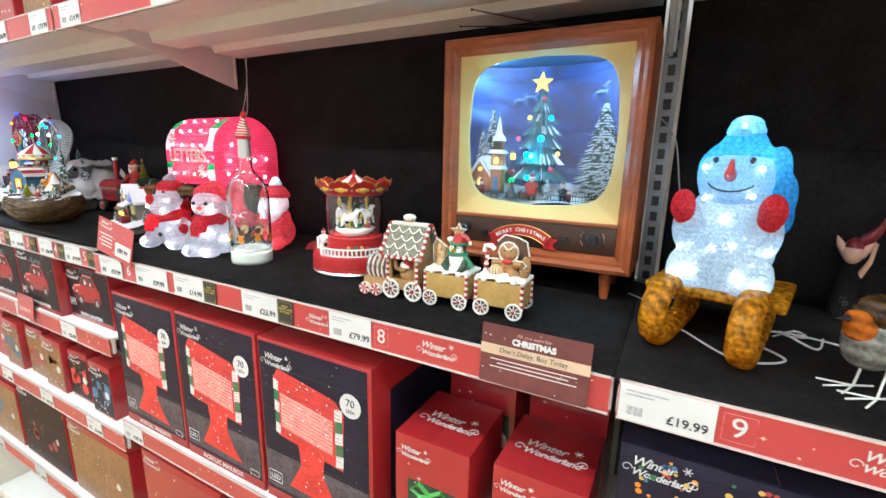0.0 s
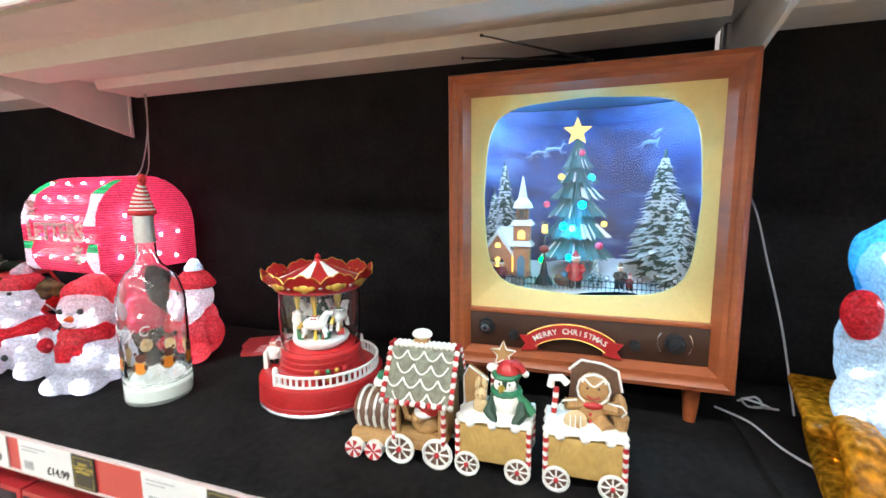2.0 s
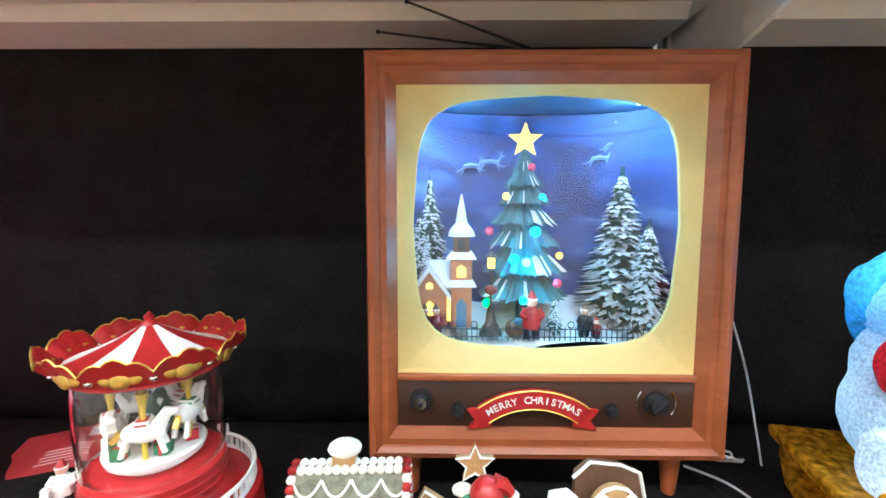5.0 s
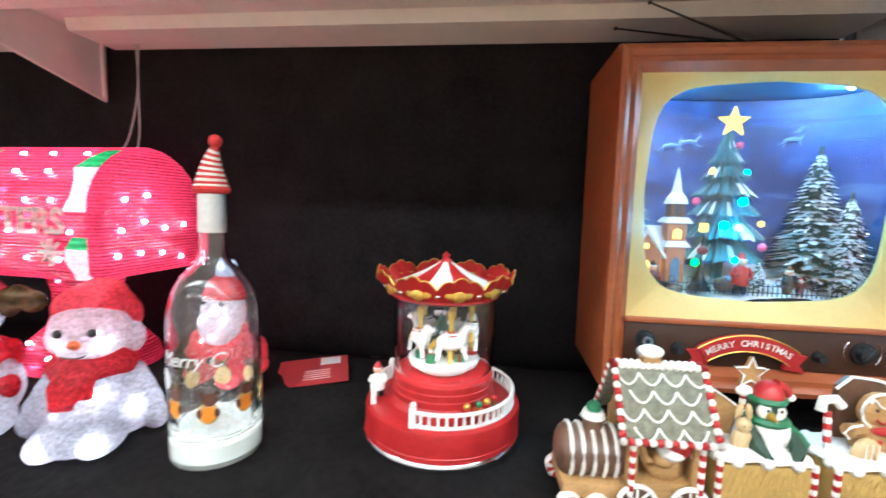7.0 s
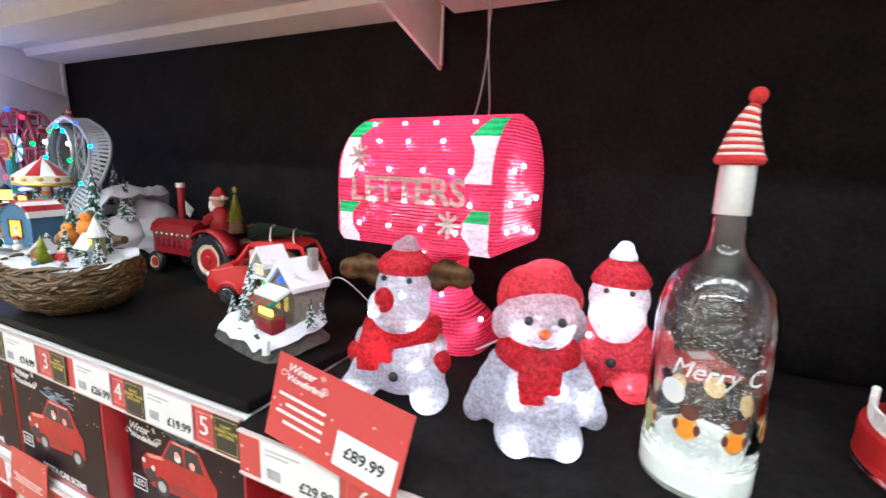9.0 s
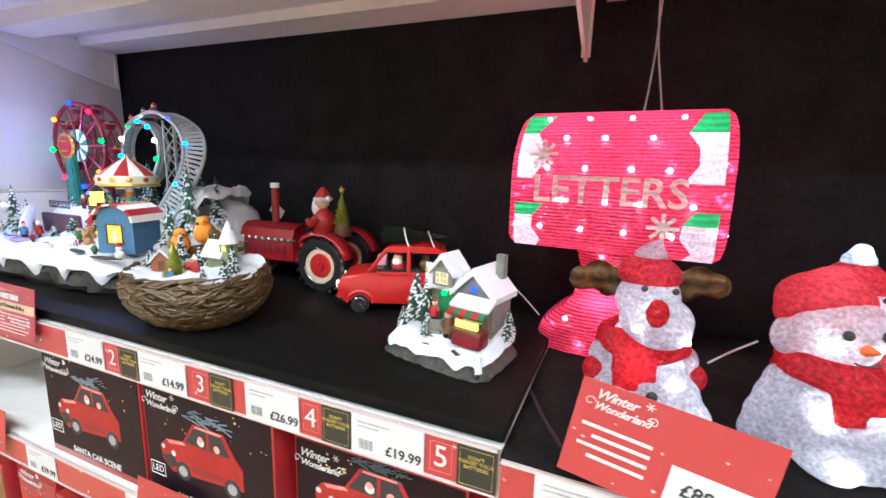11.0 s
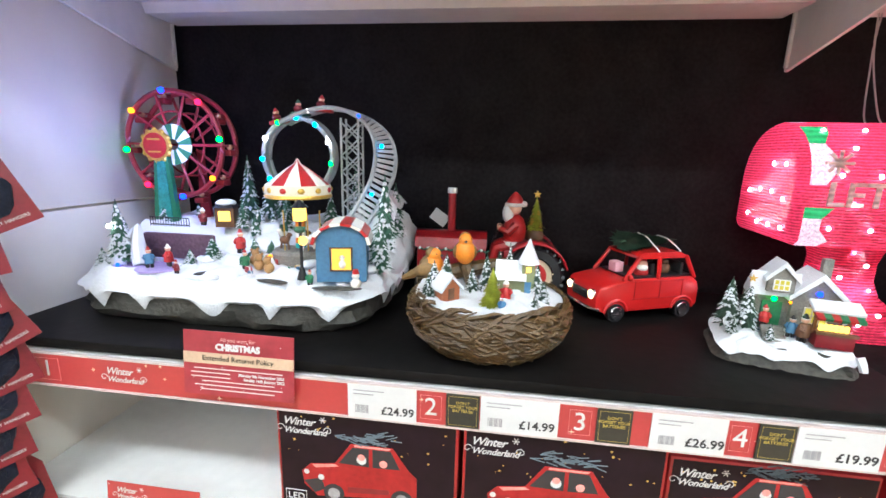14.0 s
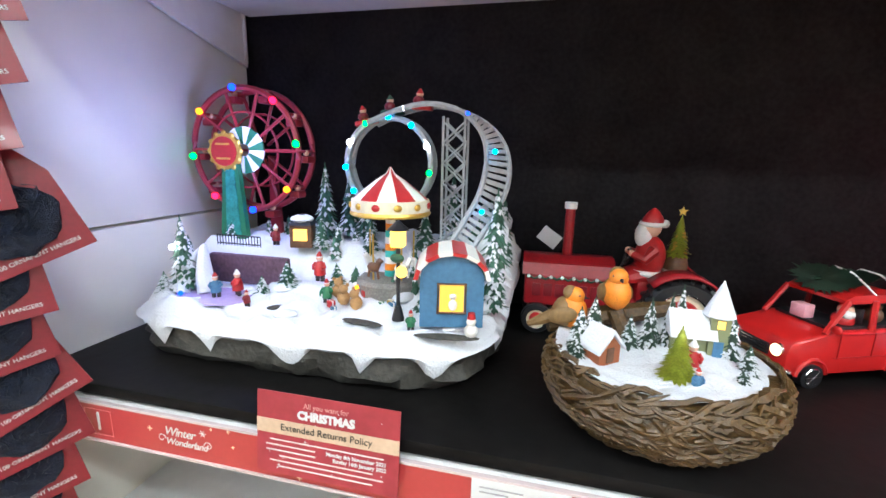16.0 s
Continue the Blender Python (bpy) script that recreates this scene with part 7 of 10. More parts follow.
# ---- red toy car with a tree on the roof ----
def toy_car():
    t = thing("red_toy_car", pose(-1.246, 0.668, SHELF_A, 0, 0, 22.5), "small red painted toy car carrying a fir tree on its roof", "toy car")
    W = 0.037
    CARRED = mat("bright_red_enamel", (0.50, 0.014, 0.014), 0.3, var=0.08, scale=20, coat=0.3)
    bm = bmesh.new()
    low = [(-0.083, 0.016), (-0.084, 0.034), (-0.080, 0.046), (-0.074, 0.050), (-0.034, 0.056), (0.068, 0.056), (0.076, 0.050), (0.080, 0.040), (0.080, 0.018), (0.074, 0.013)]
    lo2 = [(0.066, 0.013)] + [(0.053 + 0.0155 * math.cos(a), 0.012 + 0.0155 * math.sin(a)) for a in [radians(10 + 20 * k) for k in range(9)]] + [(0.036, 0.012)]
    lo3 = [(-0.036, 0.012)] + [(-0.053 + 0.0155 * math.cos(a), 0.012 + 0.0155 * math.sin(a)) for a in [radians(10 + 20 * k) for k in range(9)]] + [(-0.070, 0.013)]
    prism(bm, low + lo2 + lo3, -W, W)
    es = [e for e in bm.edges if abs(abs(e.verts[0].co.y) - W) < 1e-6 and abs(e.verts[0].co.y - e.verts[1].co.y) < 1e-6]
    bmesh.ops.bevel(bm, geom=es, offset=0.004, segments=2, profile=0.5, affect="EDGES")
    part("body", bm, CARRED, t, "glossy red car body", smooth=35)
    bm = bmesh.new()
    prism(bm, [(-0.022, 0.087), (-0.012, 0.0915), (0.045, 0.0915), (0.058, 0.086), (0.056, 0.083), (-0.020, 0.083)], -W + 0.006, W - 0.006)
    part("roof", bm, CARRED, t, smooth=50)
    for y in (-W + 0.005, W - 0.005):
        for a, b in (((-0.042, 0.055), (-0.019, 0.086)), ((0.012, 0.055), (0.012, 0.086)), ((0.071, 0.055), (0.055, 0.086))):
            bm = bmesh.new()
            tube(bm, [(a[0], y * 1.06, a[1]), (b[0], y, b[1])], 0.0030, 0, 6)
            part("pillar", bm, CARRED, t)
    bm = bmesh.new()
    box(bm, (0.018, 0, 0.057), (0.10, 0.060, 0.004), 0)
    box(bm, (0.010, 0.0, 0.066), (0.006, 0.05, 0.018), 0, bev=0.002)
    box(bm, (0.055, 0.0, 0.066), (0.006, 0.055, 0.018), 0, bev=0.002)
    part("dark_interior", bm, BLACK, t)
    for y in (-W, W):
        for x in (-0.053, 0.053):
            bm = bmesh.new()
            tube(bm, [(x + 0.0175 * math.cos(a), y, 0.012 + 0.0175 * math.sin(a)) for a in [radians(5 + 17 * k) for k in range(11)]], 0.0024, 0, 6)
            part("wheel_arch", bm, CARRED, t)
            bm = bmesh.new()
            rot = Matrix.Rotation(radians(90), 4, "X")
            s = 1 if y > 0 else -1
            yy = y * 0.95
            cyl(bm, (x, yy + 0.0045, 0.0125), 0.0125, 0.0125, 0.009, 0, 24, rot)
            wh = part("wheel", bm, BLACK, t)
            bm = bmesh.new()
            cyl(bm, (x, yy + s * 0.0052, 0.0125), 0.008, 0.008, 0.001, 1, 18, rot)
            for k in range(8):
                a = k * math.pi / 4
                tube(bm, [(x, yy + s * 0.0055, 0.0125), (x + 0.0082 * math.cos(a), yy + s * 0.0055, 0.0125 + 0.0082 * math.sin(a))], 0.0008, 0, 4)
            tube(bm, [(x + 0.0085 * math.cos(a), yy + s * 0.005, 0.0125 + 0.0085 * math.sin(a)) for a in [radians(20 * k) for k in range(18)]], 0.0008, 0, 4, True)
            part("hub_cap", bm, [CHROME, BLACK], wh)
    for y in (-0.026, 0.026):
        bm = bmesh.new()
        rot = Matrix.Rotation(radians(-90), 4, "Y")
        cyl(bm, (-0.080, y, 0.037), 0.0072, 0.0068, 0.005, 0, 18, rot)
        ball(bm, (-0.0848, y, 0.037), 0.0062, (0.4, 1, 1), 1)
        part("headlamp", bm, [CHROME, glow("car_headlamp_light", (1.0, 0.80, 0.45), 4.0)], t, "round lit headlamp")
    bm = bmesh.new()
    box(bm, (-0.084, 0, 0.034), (0.002, 0.036, 0.012), 0, bev=0.001)
    for k in range(4):
        box(bm, (-0.0852, 0, 0.029 + 0.0032 * k), (0.001, 0.034, 0.001), 1)
    part("grille", bm, [BLACK, CHROME], t)
    bm = bmesh.new()
    tube(bm, [(-0.078, -0.039, 0.018), (-0.086, -0.030, 0.018), (-0.087, 0, 0.018), (-0.086, 0.030, 0.018), (-0.078, 0.039, 0.018)], 0.0026, 0, 8)
    part("front_bumper", bm, CHROME, t)
    bm = bmesh.new()
    for z in (0.030, 0.054):
        box(bm, (0.012, -W - 0.0004, z), (0.085, 0.001, 0.0006), 0)
    for x in (-0.026, 0.014, 0.05):
        box(bm, (x, -W - 0.0004, 0.042), (0.0006, 0.001, 0.026), 0)
    part("door_lines", bm, mat("shaded_red_seam", (0.34, 0.010, 0.012), 0.4), t)
    bm = bmesh.new()
    ball(bm, (-0.038, -W - 0.004, 0.061), 0.005, (0.6, 1, 0.9))
    part("wing_mirror", bm, CARRED, t)
    bm = bmesh.new()
    ball(bm, (-0.004, -0.018, 0.062), 0.010, (1, 1, 0.9), 0)
    ball(bm, (-0.004, -0.019, 0.073), 0.007, mi=1)
    ball(bm, (-0.005, -0.021, 0.069), 0.0075, (1, 1, 0.8), 2)
    ball(bm, (-0.003, -0.018, 0.077), 0.006, (1, 1, 0.7), 0)
    part("santa_driver", bm, [RED, SKIN, WHITE], t, "small painted santa driver")
    bm = bmesh.new()
    ball(bm, (0.034, -0.016, 0.065), 0.009, mi=0)
    ball(bm, (0.034, -0.018, 0.075), 0.005, mi=0)
    part("bear_passenger", bm, BROWN, t)
    bm = bmesh.new()
    box(bm, (-0.028, 0.004, 0.066), (0.013, 0.016, 0.014), 0, bev=0.001)
    part("gift_box", bm, mat("pink_gift_paper", (0.7, 0.35, 0.40), 0.4), t)
    bm = bmesh.new()
    conifer(bm, (0, 0, 0), 0.100, 0.027, 36, 36, 77, 0, 1, 0.10)
    part("fir_tree", bm, [PINE_DARK, PINE], t, "dark green fir tree lying on the roof", at=pose(-0.030, 0.0, 0.1020, 0, 90, 0) @ Matrix.Diagonal((0.50, 1.1, 1, 1)))
    for x in (0.002, 0.036):
        bm = bmesh.new()
        tube(bm, [(x + 0.010, -0.031, 0.0915), (x + 0.006, -0.025, 0.0985), (x + 0.002, -0.012, 0.1095 - 0.08 * x), (x, 0.004, 0.1125 - 0.12 * x), (x - 0.003, 0.028, 0.092)], 0.0010, 0, 6)
        part("silver_cord", bm, mat("white_cord", (0.75, 0.75, 0.75), 0.4), t)


toy_car()


# ---- red tractor ----
def tractor():
    t = thing("red_tractor", pose(-1.462, 0.712, SHELF_A, 0, 0, 2), "dark red toy tractor with santa driving and a gift sack", "toy tractor")
    MAROON = mat("deep_red_paint", (0.30, 0.010, 0.016), 0.35, var=0.2)
    bm = bmesh.new()
    box(bm, (-0.050, 0, 0.055), (0.106, 0.050, 0.042), 0, bev=0.004)
    prism(bm, [(-0.027, 0.074), (0.027, 0.074), (0.022, 0.088), (0.010, 0.096), (-0.010, 0.096), (-0.022, 0.088)], -0.106, 0.004, 0, Matrix(((0, 1, 0, 0), (1, 0, 0, 0), (0, 0, 1, 0), (0, 0, 0, 1))))
    part("bonnet", bm, MAROON, t, "dark red engine bonnet", smooth=35)
    bm = bmesh.new()
    for k in range(6):
        box(bm, (-0.088 + 0.014 * k, -0.0262, 0.055), (0.010, 0.0015, 0.016), 0, bev=0.0004)
    part("engine_vents", bm, RED_DARK, t)
    bm = bmesh.new()
    for k in range(8):
        x = -0.098 + 0.0135 * k
        tube(bm, [(x, -0.0275, 0.073), (x + 0.0068, -0.0285, 0.0695), (x + 0.0135, -0.0275, 0.073)], 0.0014, 0, 5)
        ball(bm, (x, -0.028, 0.072), 0.0024, mi=1, seg=6)
    part("garland", bm, [PINE, WHITE], t, "painted garland with white bows")
    bm = bmesh.new()
    cyl(bm, (-0.052, 0, 0.094), 0.0062, 0.0058, 0.062, 0, 16)
    cyl(bm, (-0.052, 0, 0.155), 0.0075, 0.0075, 0.008, 1, 16)
    part("exhaust_pipe", bm, [MAROON, WHITE], t)
    bm = bmesh.new()
    box(bm, (0.030, 0, 0.040), (0.075, 0.040, 0.016), 0, bev=0.003)
    box(bm, (0.048, 0, 0.058), (0.036, 0.046, 0.030), 0, bev=0.003)
    part("chassis", bm, MAROON, t)
    rot = Matrix.Rotation(radians(90), 4, "X")

    def tyre(x, y, r, w, lug, name):
        bm = bmesh.new()
        n = 40
        ys = (-w / 2, -w / 2 + w * 0.2, w / 2 - w * 0.2, w / 2)
        rs = (r * 0.9, r, r, r * 0.9)
        rings = []
        for yy, rr in [(-w / 2, r * 0.66)] + list(zip(ys, rs)) + [(w / 2, r * 0.66)]:
            rings.append([bm.verts.new((x + rr * math.cos(2 * math.pi * k / n), y + yy, r + rr * math.sin(2 * math.pi * k / n))) for k in range(n)])
        for A, B in zip(rings, rings[1:]):
            for k in range(n):
                bm.faces.new((A[k], A[(k + 1) % n], B[(k + 1) % n], B[k]))
        ty = part(name, bm, BLACK, t, "black ribbed rubber tyre", smooth=30)
        if lug:
            bm = bmesh.new()
            box(bm, (0, 0, 0), (r * 0.09, w * 0.55, r * 0.09), 0)
            block = finish(bm, "tread_block", BLACK, 0)
            for k in range(22):
                a = 2 * math.pi * k / 22
                for s in (-1, 1):
                    lug_ob = new("tread_block", block)
                    lug_ob.parent = ty
                    lug_ob.matrix_local = Matrix.Translation((x + r * math.cos(a + s * 0.07), y + s * w * 0.25, r + r * math.sin(a + s * 0.07))) @ Matrix.Rotation(-a, 4, "Y") @ Matrix.Rotation(s * 0.5, 4, "X")
        bm = bmesh.new()
        cyl(bm, (x, y + w * 0.36, r), r * 0.67, r * 0.67, w * 0.72, 1, 30, rot)
        tube(bm, [(x + r * 0.66 * math.cos(a), y - w * 0.42, r + r * 0.66 * math.sin(a)) for a in [radians(12 * k) for k in range(30)]], r * 0.05, 2, 6, True)
        cyl(bm, (x, y - w * 0.36, r), r * 0.45, r * 0.42, w * 0.10, 0, 24, rot)
        cyl(bm, (x, y - w * 0.46, r), r * 0.18, r * 0.16, w * 0.10, 0, 14, rot)
        part("wheel_rim", bm, [RED, mat("cream_rim", (0.6, 0.5, 0.35), 0.4), CHROME], ty, "red and cream wheel rim")

    tyre(0.074, -0.040, 0.0425, 0.026, True, "rear_tyre")
    tyre(0.074, 0.040, 0.0425, 0.026, True, "rear_tyre")
    tyre(-0.086, -0.030, 0.019, 0.012, False, "front_tyre")
    tyre(-0.086, 0.030, 0.019, 0.012, False, "front_tyre")
    for s in (-1, 1):
        bm = bmesh.new()
        pts = [(0.074 + 0.050 * math.cos(a), 0.0425 + 0.050 * math.sin(a)) for a in [radians(15 + 15 * k) for k in range(9)]]
        for (xa, za), (xb, zb) in zip(pts, pts[1:]):
            bm.faces.new([bm.verts.new(v) for v in ((xa, s * 0.026, za), (xa, s * 0.056, za), (xb, s * 0.056, zb), (xb, s * 0.026, zb))])
        bmesh.ops.remove_doubles(bm, verts=bm.verts[:], dist=1e-6)
        ob = part("mudguard", bm, MAROON, t)
        m = ob.modifiers.new("thickness", "SOLIDIFY")
        m.thickness = 0.003
    bm = bmesh.new()
    tube(bm, [(0.012, 0, 0.080), (0.020, 0, 0.098)], 0.002, 0, 6)
    tube(bm, [(0.020 + 0.003 * math.sin(a), 0.011 * math.cos(a), 0.099 + 0.010 * math.sin(a)) for a in [radians(30 * k) for k in range(12)]], 0.0014, 0, 5, True)
    part("steering_wheel", bm, BLACK, t)
    bm = bmesh.new()
    ball(bm, (0.046, 0, 0.100), 0.020, (0.9, 0.95, 1.35), 0)
    ball(bm, (0.040, 0, 0.078), 0.020, (1.3, 1.1, 0.6), 0)
    for s in (-1, 1):
        tube(bm, [(0.046, s * 0.017, 0.112), (0.036, s * 0.022, 0.100), (0.024, s * 0.012, 0.104)], [0.007, 0.006, 0.0045], 0, 8)
        ball(bm, (0.023, s * 0.011, 0.105), 0.0045, mi=1, seg=8)
        tube(bm, [(0.036, s * 0.012, 0.078), (0.018, s * 0.014, 0.074), (0.014, s * 0.014, 0.056)], [0.010, 0.008, 0.007], 0, 8)
    tube(bm, [(0.046 + 0.021 * math.cos(a), 0.021 * math.sin(a), 0.082) for a in [radians(30 * k) for k in range(12)]], 0.004, 2, 6, True)
    ball(bm, (0.043, 0, 0.136), 0.0125, mi=1)
    ball(bm, (0.036, 0, 0.127), 0.0125, (0.8, 1, 1.3), 2)
    lathe(bm, [(0.0135, 0.140), (0.012, 0.147), (0.007, 0.155), (0.002, 0.160)], 14, 0, (0.045, 0, 0))
    tube(bm, [(0.045 + 0.013 * math.cos(a), 0.013 * math.sin(a), 0.141) for a in [radians(30 * k) for k in range(12)]], 0.003, 2, 6, True)
    ball(bm, (0.058, -0.004, 0.142), 0.005, mi=2, seg=8)
    part("santa_driver", bm, [RED, SKIN, WHITE], t, "painted santa driver in red and white")
    bm = bmesh.new()
    lathe(bm, [(0.013, 0.082), (0.014, 0.092), (0.011, 0.104), (0.008, 0.107)], 14, 0, (0.078, 0.006, 0))
    part("gift_sack", bm, BROWN, t)
    tree_part(t, (0.078, 0.004, 0.100), 0.056, 0.015, 90, [PINE_GOLD, GOLD], 0.1, 12, 14)
    bm = bmesh.new()
    star(bm, (0.078, 0.004, 0.157), 0.006, 0, 0.002)
    part("tree_star", bm, GOLD, t)
    bm = bmesh.new()
    box(bm, (-0.074, 0.028, 0.112), (0.028, 0.001, 0.020), 0, Matrix.Rotation(radians(35), 4, "Y"))
    part("paper_tag", bm, LABEL, t, "small white paper tag")


tractor()


# ---- nest with robins and a village ----
TWIG = mat("twig_bark", (0.085, 0.048, 0.015), 0.38, var=0.6, scale=90, bump=0.6)


def nest():
    t = thing("robin_nest", pose(-1.447, 0.505, SHELF_A), "brown twig nest ornament with robins and a snowy village", "ornament")
    bm = bmesh.new()
    lathe(bm, [(0.040, 0.0), (0.062, 0.008), (0.080, 0.025), (0.087, 0.045), (0.083, 0.060), (0.074, 0.060), (0.070, 0.048)], 40, 0, (0, 0, 0), 0.88)
    part("nest_bowl", bm, TWIG, t, smooth=60)
    rnd = random.Random(4)
    bm = bmesh.new()
    for k in range(620):
        a0 = rnd.uniform(0, 6.28)
        z0 = rnd.uniform(0.002, 0.064)
        span, rise = rnd.uniform(0.2, 0.55), rnd.uniform(-0.024, 0.024)
        pts = []
        for q in range(6):
            a, z = a0 + span * q / 5, min(0.066, max(0.002, z0 + rise * q / 5))
            r = np.interp(z, [0, 0.008, 0.025, 0.045, 0.060, 0.068], [0.050, 0.064, 0.081, 0.088, 0.085, 0.078]) + 0.0018 * math.sin(q * 2 + k) + (0.002 if k % 4 else 0.0)
            pts.append((r * math.cos(a), 0.88 * r * math.sin(a), z))
        w = rnd.uniform(0.0008, 0.0024) if k % 4 else rnd.uniform(0.0022, 0.0040)
        tube(bm, pts, [w * 0.6, w, w, w * 0.9, w * 0.8, w * 0.3], 0, 5)
    tagged(part("twig_weave", bm, TWIG, t, "woven brown twigs"), kind="stuff")
    bm = bmesh.new()
    mound(bm, 0.162, 0.142, lambda u, v: 0.062 + 0.004 * math.sin(u * 4) + 0.007 * max(0, v), 34, 30, 0, 2.2, 3.0, 0.004)
    part("snow_ground", bm, SNOW, t)
    bm = bmesh.new()
    tube(bm, [(-0.088, 0.030, 0.066), (-0.066, 0.038, 0.070), (-0.040, 0.046, 0.075), (0.0, 0.052, 0.082), (0.022, 0.056, 0.086)], [0.006, 0.008, 0.010, 0.009, 0.006], 0, 8)
    tube(bm, [(-0.030, 0.040, 0.084), (-0.024, 0.034, 0.070), (-0.018, 0.030, 0.060)], 0.0075, 0, 8)
    tube(bm, [(-0.046, 0.044, 0.074), (-0.052, 0.045, 0.062)], 0.011, 0, 8)
    part("branch", bm, TWIG, t)

    def robin(x, y, z, rz, wing):
        bm = bmesh.new()
        ball(bm, (0, 0, 0), 0.0145, (0.95, 1.05, 1.2), 0, 16)
        ball(bm, (0, -0.002, 0.0165), 0.0095, mi=0)
        ob = part("robin", bm, ORANGE, t, "painted robin with an orange breast", at=pose(x, y, z, 0, 0, rz) @ Matrix.Scale(0.87, 4))
        bm = bmesh.new()
        ball(bm, (0, 0.006, -0.001), 0.0142, (1.05, 0.98, 1.15), 0)
        ball(bm, (0, 0.003, 0.019), 0.0088, (0.95, 0.85, 0.9), 0)
        tube(bm, [(0, 0.012, -0.004), (0, 0.030, -0.014), (0, 0.044, -0.021)], [0.008, 0.006, 0.003], 0, 8)
        for s in (-1, 1):
            ball(bm, (s * 0.0125, 0.008, -0.002), 0.010, (0.4, 1.5, 0.9), 0, 10, Matrix.Rotation(radians(-20), 4, "X"))
        part("back_and_tail", bm, mat("brown_feather_paint", (0.22, 0.13, 0.05), 0.6, var=0.3), ob)
        bm = bmesh.new()
        cyl(bm, (0, -0.009, 0.0165), 0.0026, 0.0003, 0.007, 0, 8, Matrix.Rotation(radians(100), 4, "X"))
        for s in (-1, 1):
            ball(bm, (s * 0.0065, -0.0065, 0.019), 0.0015, seg=6)
        part("beak_and_eyes", bm, BLACK, ob)

    robin(-0.068, 0.028, 0.083, 82, True)
    robin(-0.031, 0.036, 0.101, 8, False)
    bm = bmesh.new()
    gable(bm, (0, 0, 0), 0.022, 0.018, 0.014, 0.012, 0, 1, 0.003, 0.003)
    box(bm, (0, -0.0095, 0.008), (0.007, 0.001, 0.012), 2)
    part("red_cottage", bm, [mat("terracotta_paint", (0.33, 0.10, 0.04), 0.6), SNOW, BROWN], t, "small terracotta cottage", at=pose(-0.046, -0.012, 0.058, 0, 0, 40))
    bm = bmesh.new()
    MOSS = mat("moss_green_paint", (0.22, 0.24, 0.12), 0.6)
    box(bm, (-0.008, 0.004, 0.012), (0.026, 0.020, 0.026), 0)
    prism(bm, [(-0.014, 0.022), (0.014, 0.022), (0, 0.042)], -0.024, 0.010, 1, Matrix(((0, 1, 0, 0), (1, 0, 0, 0), (0, 0, 1, 0), (0, 0, 0, 1))))
    box(bm, (0.012, -0.002, 0.020), (0.014, 0.014, 0.042), 0)
    cyl(bm, (0.012, -0.002, 0.040), 0.012, 0.0004, 0.028, 1, 12)
    box(bm, (0.012, -0.0095, 0.034), (0.005, 0.001, 0.006), 2)
    box(bm, (0.012, -0.0095, 0.012), (0.007, 0.001, 0.016), 3)
    part("little_church", bm, [MOSS, SNOW, WARM, BLUE], t, "little moss-green church with a white spire", smooth=20, at=pose(0.030, 0.012, 0.058))
    bm = bmesh.new()
    lathe(bm, [(0.019, 0.0), (0.019, 0.002), (0.0, 0.0025)], 24, close=False)
    part("round_plinth", bm, WHITE, t, at=pose(0.006, -0.040, 0.057))
    tree_part(t, (0.004, -0.034, 0.058), 0.046, 0.014, 91, [PINE_GOLD, PINE_GOLD], 0.3, 16, 18, "gold_green_tree")
    for k, (x, y, h, r) in enumerate(((-0.062, 0.0, 0.044, 0.014), (-0.050, 0.016, 0.05, 0.013), (-0.004, 0.022, 0.05, 0.011), (0.052, 0.006, 0.046, 0.011), (0.058, -0.012, 0.030, 0.010), (0.010, 0.018, 0.058, 0.010), (0.022, 0.034, 0.062, 0.010), (0.048, -0.032, 0.020, 0.008), (-0.066, -0.016, 0.03, 0.011), (-0.020, 0.018, 0.034, 0.010))):
        tree_part(t, (x, y, 0.056), h, r, 100 + k, [PINE_DARK, SNOW], 0.5)
    figurine(t, (0.018, -0.018, 0.058), 0.028, RED, WHITE, 0)
    figurine(t, (0.008, -0.018, 0.058), 0.026, RED, BLACK, 0)
    figurine(t, (0.014, -0.046, 0.059), 0.018, BLUE, RED, 10)


nest()


